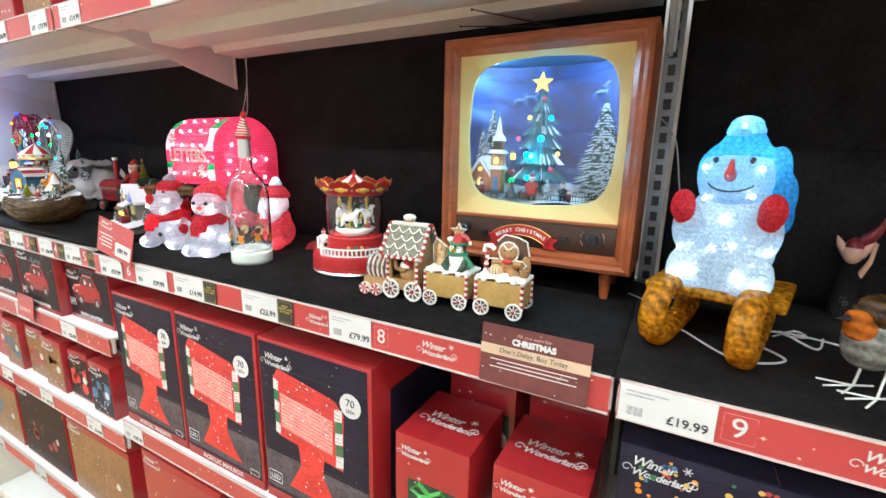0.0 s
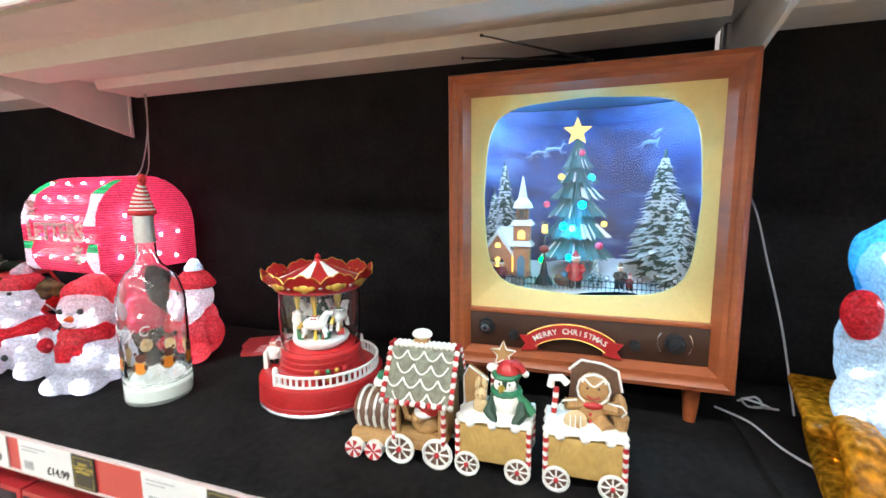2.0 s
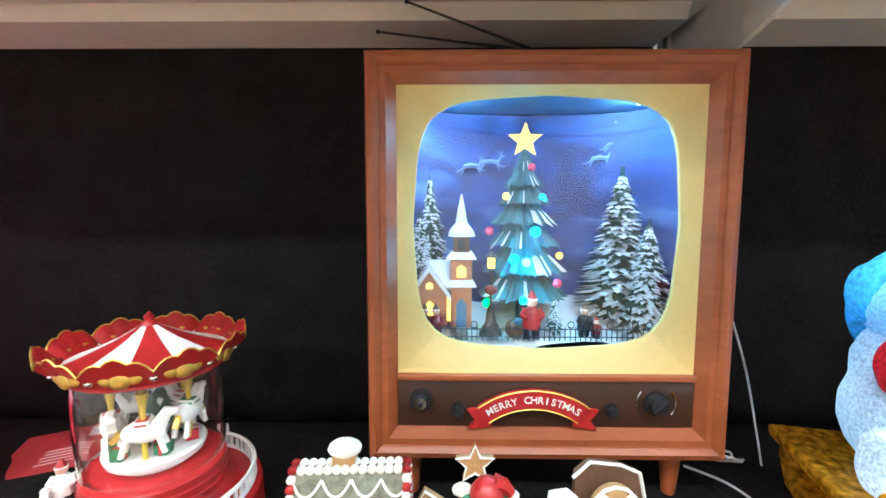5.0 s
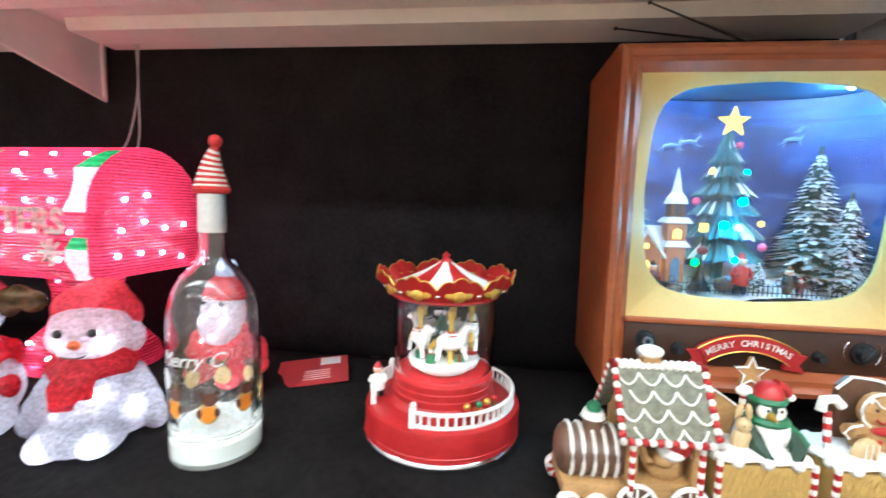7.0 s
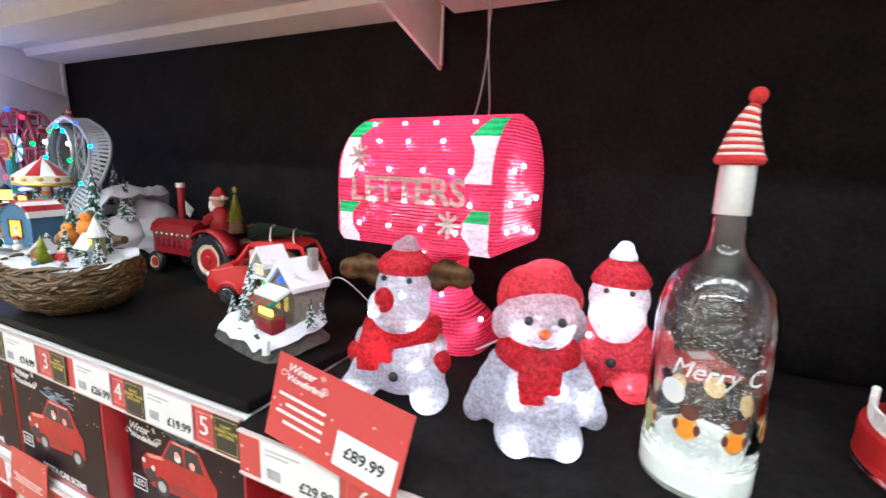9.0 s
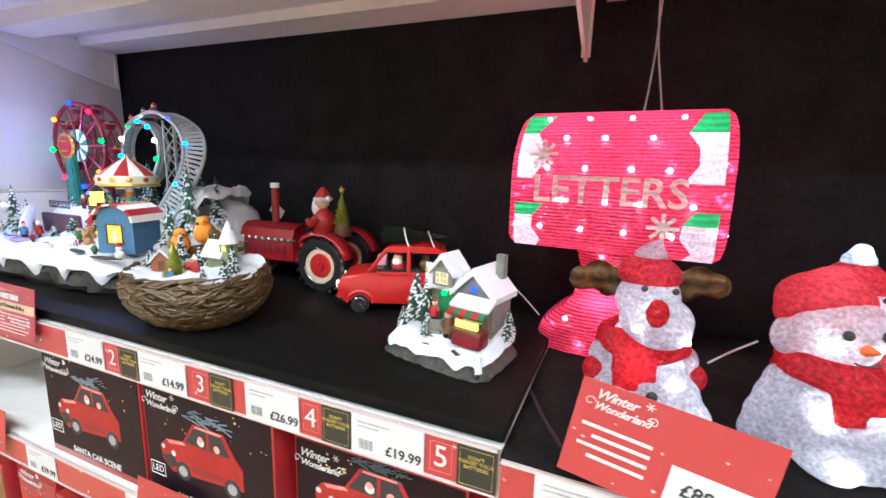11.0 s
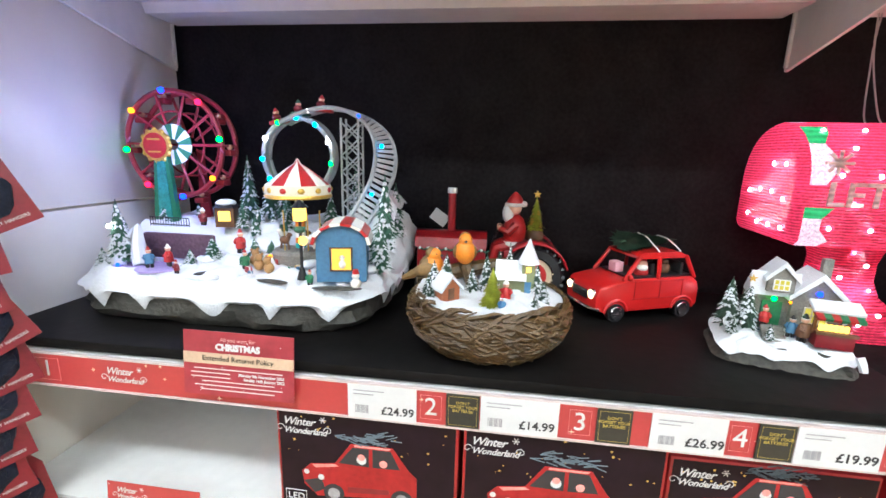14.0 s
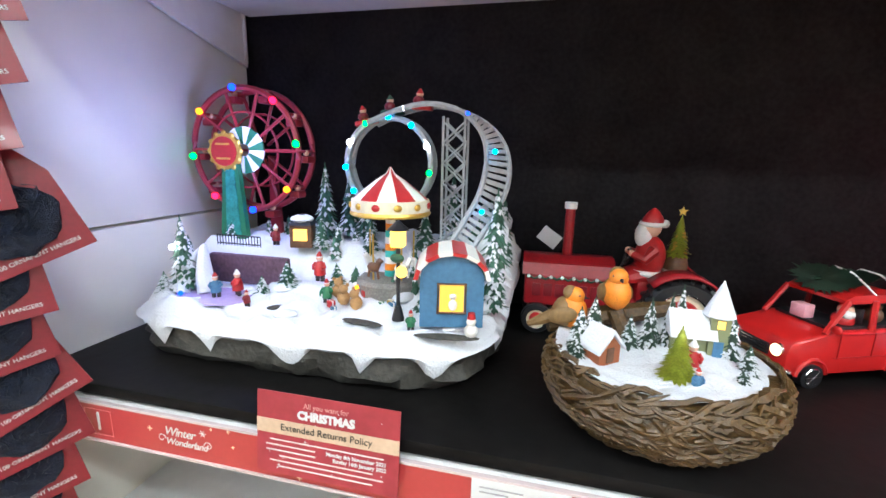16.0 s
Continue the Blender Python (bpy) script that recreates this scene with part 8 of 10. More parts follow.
# ---- fairground winter scene ----
def fairground():
    t = thing("fairground_scene", pose(-1.777, 0.628, SHELF_A), "snowy fairground ornament with big wheel, coaster loop and lights", "ornament")
    rnd = random.Random(11)

    def ground(u, v):
        z = 0.058 + 0.016 * max(0.0, min(1.0, (v + 0.75) / 0.6)) + 0.030 * max(0.0, min(1.0, (v + 0.25) / 0.25))
        if -0.85 < u < -0.30 and -0.85 < v < -0.2:
            z = 0.056
        if u > 0.75 and v > -0.1:
            z += 0.05 * min(1, (u - 0.75) / 0.15)
        return z

    def snow(u, v):
        k = (abs(u) ** 5 + abs(v) ** 5) ** 0.2 if max(abs(u), abs(v)) > 1e-6 else 0
        edge = max(0.0, (max(abs(u), abs(v)) - 0.90) / 0.10)
        return ground(u, v) - 0.018 * edge ** 2
    bm = bmesh.new()
    prof = []
    n = 120
    rings = []
    for z, s in ((0.0, 0.90), (0.004, 0.945), (0.014, 0.985), (0.026, 0.985), (0.036, 0.965), (0.046, 0.93)):
        ring = []
        for k in range(n):
            a = 2 * math.pi * k / n
            ca, sa = math.cos(a), math.sin(a)
            q = (abs(ca) ** 4.5 + abs(sa) ** 4.5) ** (-1 / 4.5)
            x, y = 0.194 * q * ca * s, 0.140 * q * sa * s
            w = 1 + 0.05 * noise.noise((x * 26, y * 26, z * 60)) + 0.045 * noise.noise((x * 60, y * 60, z * 110))
            ring.append(bm.verts.new((x * w, y * w, z)))
        rings.append(ring)
    for a, b in zip(rings, rings[1:]):
        for k in range(n):
            bm.faces.new((a[k], a[(k + 1) % n], b[(k + 1) % n], b[k]))
    bm.faces.new(rings[0][::-1])
    bm.faces.new(rings[-1])
    part("rock_base", bm, ROCK, t, "dark grey sculpted rock base", smooth=30, at=pose(-0.010, 0, 0) @ Matrix.Diagonal((1.05, 1.02, 1, 1)))
    bm = bmesh.new()
    mound(bm, 0.390, 0.282, lambda u, v: snow(u, v) + 0.010 * noise.noise((u * 5, v * 4, 3)) + 0.004 * noise.noise((u * 13, v * 10, 7)), 90, 66, 0, 4.5, 5.0, 0.003)
    # skirt of snow with drips down the rock
    low = []
    m = 200
    loops = [[], [], [], []]
    for k in range(m):
        a = 2 * math.pi * k / m
        ca, sa = math.cos(a), math.sin(a)
        q = (abs(ca) ** 4.5 + abs(sa) ** 4.5) ** (-1 / 4.5)
        drip = 0.006 + 0.019 * max(0.0, math.sin(k * 0.55 + 1.3 * math.sin(k * 0.23))) ** 2.5 + 0.004 * noise.noise((k * 0.13, 4, 0)) + 0.003 * noise.noise((k * 0.3, 0, 1))
        top = 0.044 if not (sa > 0.2) else 0.06
        for L, (s, z) in zip(loops, ((0.945, top + 0.008), (0.995, top + 0.001), (1.022, 0.043 - drip * 0.45), (0.992, 0.043 - drip))):
            L.append(bm.verts.new((0.195 * q * ca * s, 0.141 * q * sa * s, z)))
    for A, B in zip(loops, loops[1:]):
        for k in range(m):
            bm.faces.new((A[k], A[(k + 1) % m], B[(k + 1) % m], B[k]))
    part("snow_ground", bm, SNOW, t, "thick white snow with drips", smooth=60, at=pose(-0.010, 0, 0) @ Matrix.Diagonal((1.05, 1.02, 1, 1)))
    for c, r, s2 in (((0.166, 0.085, 0.075), 0.05, (0.8, 1.0, 1.05)), ((0.178, 0.02, 0.065), 0.035, (0.7, 1.4, 1.0)), ((-0.16, 0.09, 0.07), 0.045, (1, 1, 0.9))):
        bm = bmesh.new()
        ball(bm, c, r, s2, 0, 24)
        for v in bm.verts:
            v.co += (v.co - Vector(c)) * 0.18 * noise.noise(v.co * 45)
        part("snow_bank", bm, SNOW, t)
    for x, y, sx, rz in ((0.155, -0.128, 0.06, 8), (0.07, -0.118, 0.045, -8), (-0.03, -0.105, 0.022, 30)):
        bm = bmesh.new()
        ball(bm, (0, 0, 0), 0.5, (sx, 0.012, 0.004), 0, 14)
        part("bare_rock_patch", bm, ROCK, t, at=pose(x, y, 0.0585, 0, 0, rz))

    # big wheel
    WHEELRED = mat("wheel_red_plastic", (0.28, 0.02, 0.035), 0.4, var=0.2)
    cx, cz, R = -0.150, 0.217, 0.077
    for y in (0.018, 0.052):
        bm = bmesh.new()
        tube(bm, [(cx + R * math.cos(a), y, cz + R * math.sin(a)) for a in [radians(7.5 * k) for k in range(48)]], 0.0038, 0, 6, True)
        tube(bm, [(cx + R * 0.62 * math.cos(a), y, cz + R * 0.62 * math.sin(a)) for a in [radians(10 * k) for k in range(36)]], 0.0016, 0, 5, True)
        rim = part("wheel_rim", bm, WHEELRED, t, "dark red big-wheel rim")
        for k in range(10):
            a = 2 * math.pi * k / 10
            bm = bmesh.new()
            tube(bm, [(cx + 0.012 * math.cos(a), y, cz + 0.012 * math.sin(a)), (cx + R * math.cos(a), y, cz + R * math.sin(a))], 0.0022, 0, 5)
            part("spoke", bm, WHEELRED, rim)
    cols = (LED_GREEN, LED_RED, LED_BLUE, LED_AMBER, LED_GREEN, LED_RED, LED_BLUE, LED_AMBER)
    for k in range(8):
        a = 2 * math.pi * (k + 0.15) / 8
        bulb(t, (cx + R * math.cos(a), 0.013, cz + R * math.sin(a)), cols[k], 0.0044)
    for k in range(10):
        bm = bmesh.new()
        a2 = 2 * math.pi * k / 10
        tube(bm, [(cx + R * math.cos(a2), 0.018, cz + R * math.sin(a2)), (cx + R * math.cos(a2), 0.052, cz + R * math.sin(a2))], 0.0018, 0, 5)
        x, z = cx + R * math.cos(a2), cz + R * math.sin(a2) - 0.010
        box(bm, (x, 0.035, z), (0.015, 0.018, 0.009), 0, bev=0.002)
        ball(bm, (x, 0.035, z + 0.008), 0.004, mi=1, seg=8)
        part("gondola", bm, [WHEELRED, SKIN], t)
    for k in range(16):
        a = 2 * math.pi * k / 16
        bm = bmesh.new()
        prism(bm, [(cx + 0.008 * math.cos(a), cz + 0.008 * math.sin(a)), (cx + 0.030 * math.cos(a), cz + 0.030 * math.sin(a)), (cx + 0.030 * math.cos(a + 0.39), cz + 0.030 * math.sin(a + 0.39)), (cx + 0.008 * math.cos(a + 0.39), cz + 0.008 * math.sin(a + 0.39))], 0.015, 0.017, 0)
        part("hub_blade", bm, (GREEN, WHITE)[k % 2], t)
    bm = bmesh.new()
    rot = Matrix.Rotation(radians(90), 4, "X")
    sx, sz = -0.172, 0.215
    cyl(bm, (sx, 0.010, sz), 0.0235, 0.0225, 0.004, 0, 28, rot)
    cyl(bm, (sx, 0.0065, sz), 0.0185, 0.0185, 0.002, 1, 28, rot)
    for dz in (-0.009, 0.009):
        box(bm, (sx, 0.0035, sz + dz), (0.020, 0.001, 0.0025), 0)
    for k in range(12):
        ball(bm, (sx + 0.0225 * math.cos(k * math.pi / 6), 0.0075, sz + 0.0225 * math.sin(k * math.pi / 6)), 0.0042, (1, 0.5, 1), 0, 8)
    part("wheel_sign", bm, [GOLD, RED], t, "round red and gold sign")
    bm = bmesh.new()
    prism(bm, [(-0.022, 0.0), (0.018, 0.0), (0.010, 0.110), (-0.010, 0.110)], -0.003, 0.005, 0)
    prism(bm, [(-0.012, 0.008), (0.010, 0.008), (0.006, 0.092), (-0.006, 0.092)], -0.0045, -0.003, 1)
    part("wheel_pillar", bm, [GREEN, mat("teal_pattern", (0.03, 0.25, 0.20), 0.5, var=0.6, scale=200)], t, "green wheel pillar", at=pose(-0.166, 0.010, 0.100))
    bm = bmesh.new()
    prism(bm, [(-0.006, 0.0), (0.012, 0.0), (0.004, 0.112), (-0.004, 0.112)], 0.056, 0.062, 0)
    part("rear_leg", bm, WHEELRED, t, at=pose(-0.140, 0, 0.098))

    # coaster
    TRACK = mat("pale_grey_track", (0.36, 0.38, 0.40), 0.4, var=0.2)
    lx, lz, LR, ly = 0.052, 0.204, 0.053, 0.003
    for dy in (-0.008, 0.008):
        bm = bmesh.new()
        tube(bm, [(lx + LR * math.cos(a), ly + dy + 0.010 * math.sin(a / 2), lz + LR * math.sin(a)) for a in [radians(-60 + 7.5 * k) for k in range(41)]], 0.0034, 0, 6)
        part("loop_rail", bm, TRACK, t)
    bm = bmesh.new()
    pts = [(lx + (LR + 0.002) * math.cos(a), lz + (LR + 0.002) * math.sin(a), math.sin(a / 2)) for a in [radians(-60 + 10 * k) for k in range(31)]]
    for (xa, za, sa), (xb, zb, sb) in zip(pts, pts[1:]):
        bm.faces.new([bm.verts.new(v) for v in ((xa, ly - 0.008 + 0.01 * sa, za), (xa, ly + 0.008 + 0.01 * sa, za), (xb, ly + 0.008 + 0.01 * sb, zb), (xb, ly - 0.008 + 0.01 * sb, zb))])
    bmesh.ops.remove_doubles(bm, verts=bm.verts[:], dist=1e-6)
    bed = part("loop_bed", bm, TRACK, t, "pale grey coaster loop")
    md = bed.modifiers.new("thickness", "SOLIDIFY")
    md.thickness = 0.002
    way = [(0.030, 0.010, 0.250), (0.066, 0.008, 0.264), (0.104, 0.004, 0.270), (0.140, 0.0, 0.262), (0.166, 0.004, 0.243), (0.178, 0.002, 0.215), (0.176, -0.006, 0.180), (0.160, -0.016, 0.145), (0.143, -0.026, 0.115), (0.130, -0.034, 0.088)]
    fine = []
    for i in range(len(way) - 1):
        p0, p1, p2, p3 = (Vector(way[max(0, min(len(way) - 1, i + d))]) for d in (-1, 0, 1, 2))
        for s in range(5):
            u = s / 5
            fine.append(0.5 * ((2 * p1) + (p2 - p0) * u + (2 * p0 - 5 * p1 + 4 * p2 - p3) * u * u + (3 * p1 - p0 - 3 * p2 + p3) * u ** 3))
    def bank(k):
        """Sideways direction of the track, which swings to the front on the way down."""
        a = radians(62) * max(0.0, min(1.0, (k / len(fine) - 0.30) / 0.35))
        return Vector((math.sin(a), math.cos(a), 0))
    for side in (-0.015, 0.015):
        bm = bmesh.new()
        tube(bm, [p + bank(k) * side for k, p in enumerate(fine)], 0.0030, 0, 6)
        part("track_rail", bm, TRACK, t)
    for k in range(2, len(fine) - 1):
        bm = bmesh.new()
        along = (fine[k + 1] - fine[k]).normalized()
        across = bank(k)
        up = along.cross(across).normalized()
        across = up.cross(along)
        box(bm, (0, 0, 0), (0.0046, 0.030, 0.0020), 0)
        at = Matrix((along, across, up)).transposed().to_4x4()
        at.translation = fine[k]
        part("track_sleeper", bm, SILVER, t, at=at)
    for x, y in ((0.118, -0.004), (0.142, -0.004), (0.118, 0.016), (0.142, 0.016)):
        bm = bmesh.new()
        box(bm, (x, y, 0.175), (0.0024, 0.0024, 0.165), 0)
        part("lattice_post", bm, TRACK, t)
    for k in range(7):
        bm = bmesh.new()
        z = 0.098 + 0.022 * k
        for y in (-0.004, 0.016):
            tube(bm, [(0.118, y, z), (0.142, y, z + 0.022)], 0.0011, 0, 4)
            tube(bm, [(0.142, y, z), (0.118, y, z + 0.022)], 0.0011, 0, 4)
        part("lattice_brace", bm, TRACK, t)
    for k, (x, y, z, c1) in enumerate(((0.022, 0.012, 0.252, RED), (0.054, 0.012, 0.263, PINE), (0.090, 0.004, 0.268, RED))):
        bm = bmesh.new()
        box(bm, (0, 0, 0), (0.024, 0.014, 0.008), 0, bev=0.002)
        ball(bm, (-0.003, 0, 0.009), 0.006, (1, 1, 1.2), 1, 8)
        ball(bm, (-0.002, 0, 0.018), 0.004, mi=2, seg=8)
        cyl(bm, (-0.002, 0, 0.019), 0.0042, 0.0008, 0.007, 0, 8)
        part("coaster_car", bm, [c1, RED_DARK, SKIN], t, "little coaster car with a rider", at=pose(x, y, z, 0, -12 + 8 * k, 0) @ Matrix.Diagonal((1.1, 1, 0.75, 1)))
    for k in range(9):
        a = radians(-40 + 32 * k)
        bulb(t, (lx + LR * math.cos(a), ly - 0.013 + 0.01 * math.sin(a / 2), lz + LR * math.sin(a)), (LED_CYAN, LED_GREEN, LED_WHITE, LED_CYAN)[k % 4], 0.0034)
    for p, c1 in ((fine[16], LED_BLUE), (fine[24], LED_CYAN), (fine[6], LED_WHITE), (fine[33], LED_CYAN)):
        bulb(t, (p.x, p.y - 0.015, p.z), c1, 0.0028)

    # little roundabout
    mx, my = 0.068, -0.034
    bm = bmesh.new()
    lathe(bm, [(0.0415, 0.168), (0.030, 0.178), (0.016, 0.189), (0.005, 0.196), (0.001, 0.203)], 36, lambda k, i: (i // 3) % 2, (mx, my, 0))
    part("roundabout_roof", bm, [RED, WHITE], t, "red and white striped roundabout roof")
    bm = bmesh.new()
    lathe(bm, [(0.038, 0.154), (0.0425, 0.155), (0.043, 0.160), (0.042, 0.169), (0.030, 0.170)], 36, 0, (mx, my, 0))
    lathe(bm, [(0.0428, 0.152), (0.044, 0.154), (0.0428, 0.157)], 36, 1, (mx, my, 0))
    for k in range(12):
        a = 2 * math.pi * k / 12
        ball(bm, (mx + 0.043 * math.cos(a), my + 0.043 * math.sin(a), 0.163), 0.0045, (0.4, 1, 0.8), 2 if k % 3 == 0 else 1, 8, Matrix.Rotation(a, 4, "Z"))
    part("roundabout_valance", bm, [mat("ivory_paint", (0.7, 0.66, 0.5), 0.5), GOLD, RED], t, "ivory and gold valance")
    bm = bmesh.new()
    n2 = 10
    for k in range(n2):
        cyl(bm, (mx, my, 0.082 + 0.0075 * k), 0.007 - 0.0002 * k, 0.007 - 0.0002 * k, 0.0076, k % 3, 12)
    part("roundabout_pole", bm, [mat("turquoise_paint", (0.05, 0.45, 0.42), 0.4), ORANGE, WHITE], t)
    bm = bmesh.new()
    lathe(bm, [(0.038, 0.06), (0.038, 0.078), (0.034, 0.082), (0.0, 0.083)], 28, 0, (mx, my, 0), close=False)
    part("roundabout_platform", bm, STONE, t)
    for k in range(5):
        a = 2 * math.pi * k / 5 + 0.5
        bm = bmesh.new()
        ball(bm, (0, 0, 0), 0.006, (1.5, 0.8, 0.9), 0, 8)
        tube(bm, [(0.006, 0, 0.002), (0.010, 0, 0.009), (0.014, 0, 0.008)], [0.0035, 0.003, 0.002], 0, 6)
        cyl(bm, (0, 0, -0.014), 0.001, 0.001, 0.05, 1, 5)
        for sx2 in (-1, 1):
            tube(bm, [(sx2 * 0.006, 0, -0.003), (sx2 * 0.008, 0, -0.012)], 0.0015, 0, 5)
        part("roundabout_horse", bm, [BROWN if k % 2 else WHITE, GOLD], t, at=pose(mx + 0.026 * math.cos(a), my + 0.026 * math.sin(a), 0.097, 0, 0, math.degrees(a) + 90))

    # blue hut with barrel roof
    bm = bmesh.new()
    hw, hd = 0.029, 0.024
    arch = [(-hw, 0), (hw, 0), (hw, 0.045)] + [(hw * math.cos(a), 0.045 + 0.022 * math.sin(a)) for a in [radians(15 * k) for k in range(1, 12)]] + [(-hw, 0.045)]
    prism(bm, arch, -hd, hd, 0)
    hut = part("blue_hut", bm, BLUE, t, "blue painted stall with a lit window", at=pose(0.150, -0.090, 0.062, 0, 0, 14))
    for k in range(8):
        bm = bmesh.new()
        a0, a1 = radians(2 + 22 * k), radians(24 + 22 * k)
        R0, R1 = 1.06, 1.20
        prism(bm, [(hw * R0 * math.cos(a0), 0.045 + 0.022 * R0 * math.sin(a0)), (hw * R1 * math.cos(a0), 0.045 + 0.022 * R1 * math.sin(a0)), (hw * R1 * math.cos(a1), 0.045 + 0.022 * R1 * math.sin(a1)), (hw * R0 * math.cos(a1), 0.045 + 0.022 * R0 * math.sin(a1))], -hd - 0.005, hd + 0.005, 0)
        part("roof_stripe", bm, (WHITE, RED)[k % 2], hut)
    bm = bmesh.new()
    box(bm, (0, -hd - 0.0006, 0.028), (0.022, 0.001, 0.026))
    part("lit_window", bm, glow("amber_window_light", (1.0, 0.60, 0.10), 1.6), hut)
    bm = bmesh.new()
    tube(bm, [(-0.0125, -hd - 0.0015, 0.0145), (0.0125, -hd - 0.0015, 0.0145), (0.0125, -hd - 0.0015, 0.0415), (-0.0125, -hd - 0.0015, 0.0415)], 0.0014, 0, 5, True)
    part("window_frame", bm, BROWN, hut)
    bm = bmesh.new()
    ball(bm, (0.001, -hd - 0.002, 0.022), 0.004, (1, 0.4, 1.4), 0, 8)
    ball(bm, (0.001, -hd - 0.002, 0.030), 0.0032, (1, 0.5, 1), 0, 8)
    part("stall_keeper", bm, WHITE, hut)

    # lit kiosk, lamp post, rink, fence
    bm = bmesh.new()
    box(bm, (0, 0, 0.014), (0.026, 0.022, 0.028), 0, bev=0.001)
    cyl(bm, (0, 0, 0.028), 0.021, 0.003, 0.012, 1, 4, Matrix.Rotation(radians(45), 4, "Z"))
    ball(bm, (0, 0, 0.034), 0.014, (1, 1, 0.4), 2, 10)
    box(bm, (0, -0.0114, 0.016), (0.016, 0.001, 0.014), 3)
    part("kiosk", bm, [BROWN, BLACK, SNOW, WARM], t, "small dark kiosk lit yellow inside", at=pose(-0.054, -0.012, 0.103, 0, 0, 15))
    bm = bmesh.new()
    cyl(bm, (0, 0, 0), 0.0045, 0.002, 0.01, 0, 10)
    cyl(bm, (0, 0, 0.008), 0.0014, 0.0014, 0.045, 0, 8)
    box(bm, (0, 0, 0.056), (0.008, 0.008, 0.011), 1)
    cyl(bm, (0, 0, 0.0615), 0.0075, 0.001, 0.006, 0, 8)
    ball(bm, (0.003, -0.002, 0.034), 0.004, mi=1, seg=8)
    ball(bm, (0, -0.002, 0.043), 0.005, (1, 0.7, 0.6), 2, 8)
    part("lamp_post", bm, [BLACK, WARM, PINE], t, "black lamp post with lit lantern", at=pose(0.100, -0.100, 0.058) @ Matrix.Scale(1.45, 4))
    # ice rink; the purple light that falls on it is put into its colour
    bm = bmesh.new()
    lathe(bm, [(0.045, 0.0), (0.045, 0.0022), (0.0, 0.0024)], 30, 0, (0, 0, 0), 0.6, close=False)
    part("ice_rink", bm, mat("purple_lit_ice", (0.45, 0.35, 0.62), 0.15, var=0.15), t, "glossy ice rink with purple light painted into its colour", at=pose(-0.115, -0.095, 0.058))
    bm = bmesh.new()
    box(bm, (0, 0, 0.018), (0.105, 0.008, 0.036), 0, bev=0.003)
    for v in bm.verts:
        v.co += Vector((0.004 * noise.noise(v.co * 60), 0.004 * noise.noise(v.co * 50 + Vector((3, 0, 0))), 0))
    part("rock_face", bm, mat("purple_brown_rock", (0.10, 0.05, 0.08), 0.7, var=0.5, bump=0.6), t, at=pose(-0.105, -0.048, 0.060))
    bm = bmesh.new()
    tube(bm, [(-0.155, -0.098, 0.060), (-0.158, -0.088, 0.085), (-0.148, -0.070, 0.103), (-0.135, -0.085, 0.080), (-0.128, -0.092, 0.060)], 0.009, 0, 8)
    part("snow_arch", bm, SNOW, t)
    figurine(t, (-0.108, -0.100, 0.060), 0.028, BLUE, RED, 30)
    figurine(t, (-0.090, -0.088, 0.060), 0.030, RED, WHITE, -30)
    figurine(t, (-0.062, -0.110, 0.058), 0.018, RED_DARK, RED, 0)
    figurine(t, (-0.086, -0.020, 0.104), 0.026, RED_DARK, WHITE, 0)
    figurine(t, (-0.010, -0.052, 0.074), 0.034, RED, RED, 0)
    figurine(t, (0.016, -0.085, 0.062), 0.026, GREEN, RED, 10)
    figurine(t, (0.120, -0.122, 0.058), 0.020, GREEN, RED, 0)
    bm = bmesh.new()
    ball(bm, (0, 0, 0.006), 0.0065, mi=0, seg=10)
    ball(bm, (0, 0, 0.015), 0.0045, mi=0, seg=10)
    cyl(bm, (0, 0, 0.018), 0.004, 0.003, 0.005, 1, 10)
    part("tiny_snowman", bm, [WHITE, RED], t, at=pose(0.176, -0.122, 0.058))
    bm = bmesh.new()
    for z in (0.002, 0.012):
        tube(bm, [(-0.03, 0, z), (0.03, 0, z)], 0.0008, 0, 4)
    for k in range(16):
        box(bm, (-0.03 + 0.004 * k, 0, 0.006), (0.0008, 0.0008, 0.013))
    part("iron_fence", bm, BLACK, t, at=pose(-0.125, -0.038, 0.104))
    for k, (x, y, z, h, r, sn) in enumerate(((0.183, -0.018, 0.075, 0.115, 0.022, 0.6), (0.186, -0.055, 0.06, 0.075, 0.018, 0.5), (-0.158, -0.088, 0.062, 0.088, 0.018, 0.5), (-0.172, -0.065, 0.062, 0.06, 0.016, 0.7), (-0.055, 0.050, 0.104, 0.105, 0.018, 0.5),
                                               (-0.025, 0.060, 0.104, 0.095, 0.018, 0.5), (0.005, 0.045, 0.104, 0.075, 0.016, 0.4), (0.120, 0.050, 0.104, 0.095, 0.018, 0.5), (0.095, 0.010, 0.10, 0.06, 0.015, 0.3), (0.030, 0.000, 0.09, 0.055, 0.014, 0.3), (-0.030, -0.010, 0.10, 0.045, 0.013, 0.5),
                                               (-0.045, -0.062, 0.066, 0.032, 0.014, 0.3), (-0.065, -0.080, 0.060, 0.024, 0.011, 0.5), (0.015, -0.060, 0.070, 0.030, 0.012, 0.3), (-0.170, 0.010, 0.09, 0.05, 0.015, 0.5), (0.186, 0.03, 0.09, 0.085, 0.018, 0.6), (-0.175, -0.1, 0.055, 0.03, 0.012, 0.8))):
        tree_part(t, (x, y, z), h, r, 200 + k, [PINE, SNOW], sn)
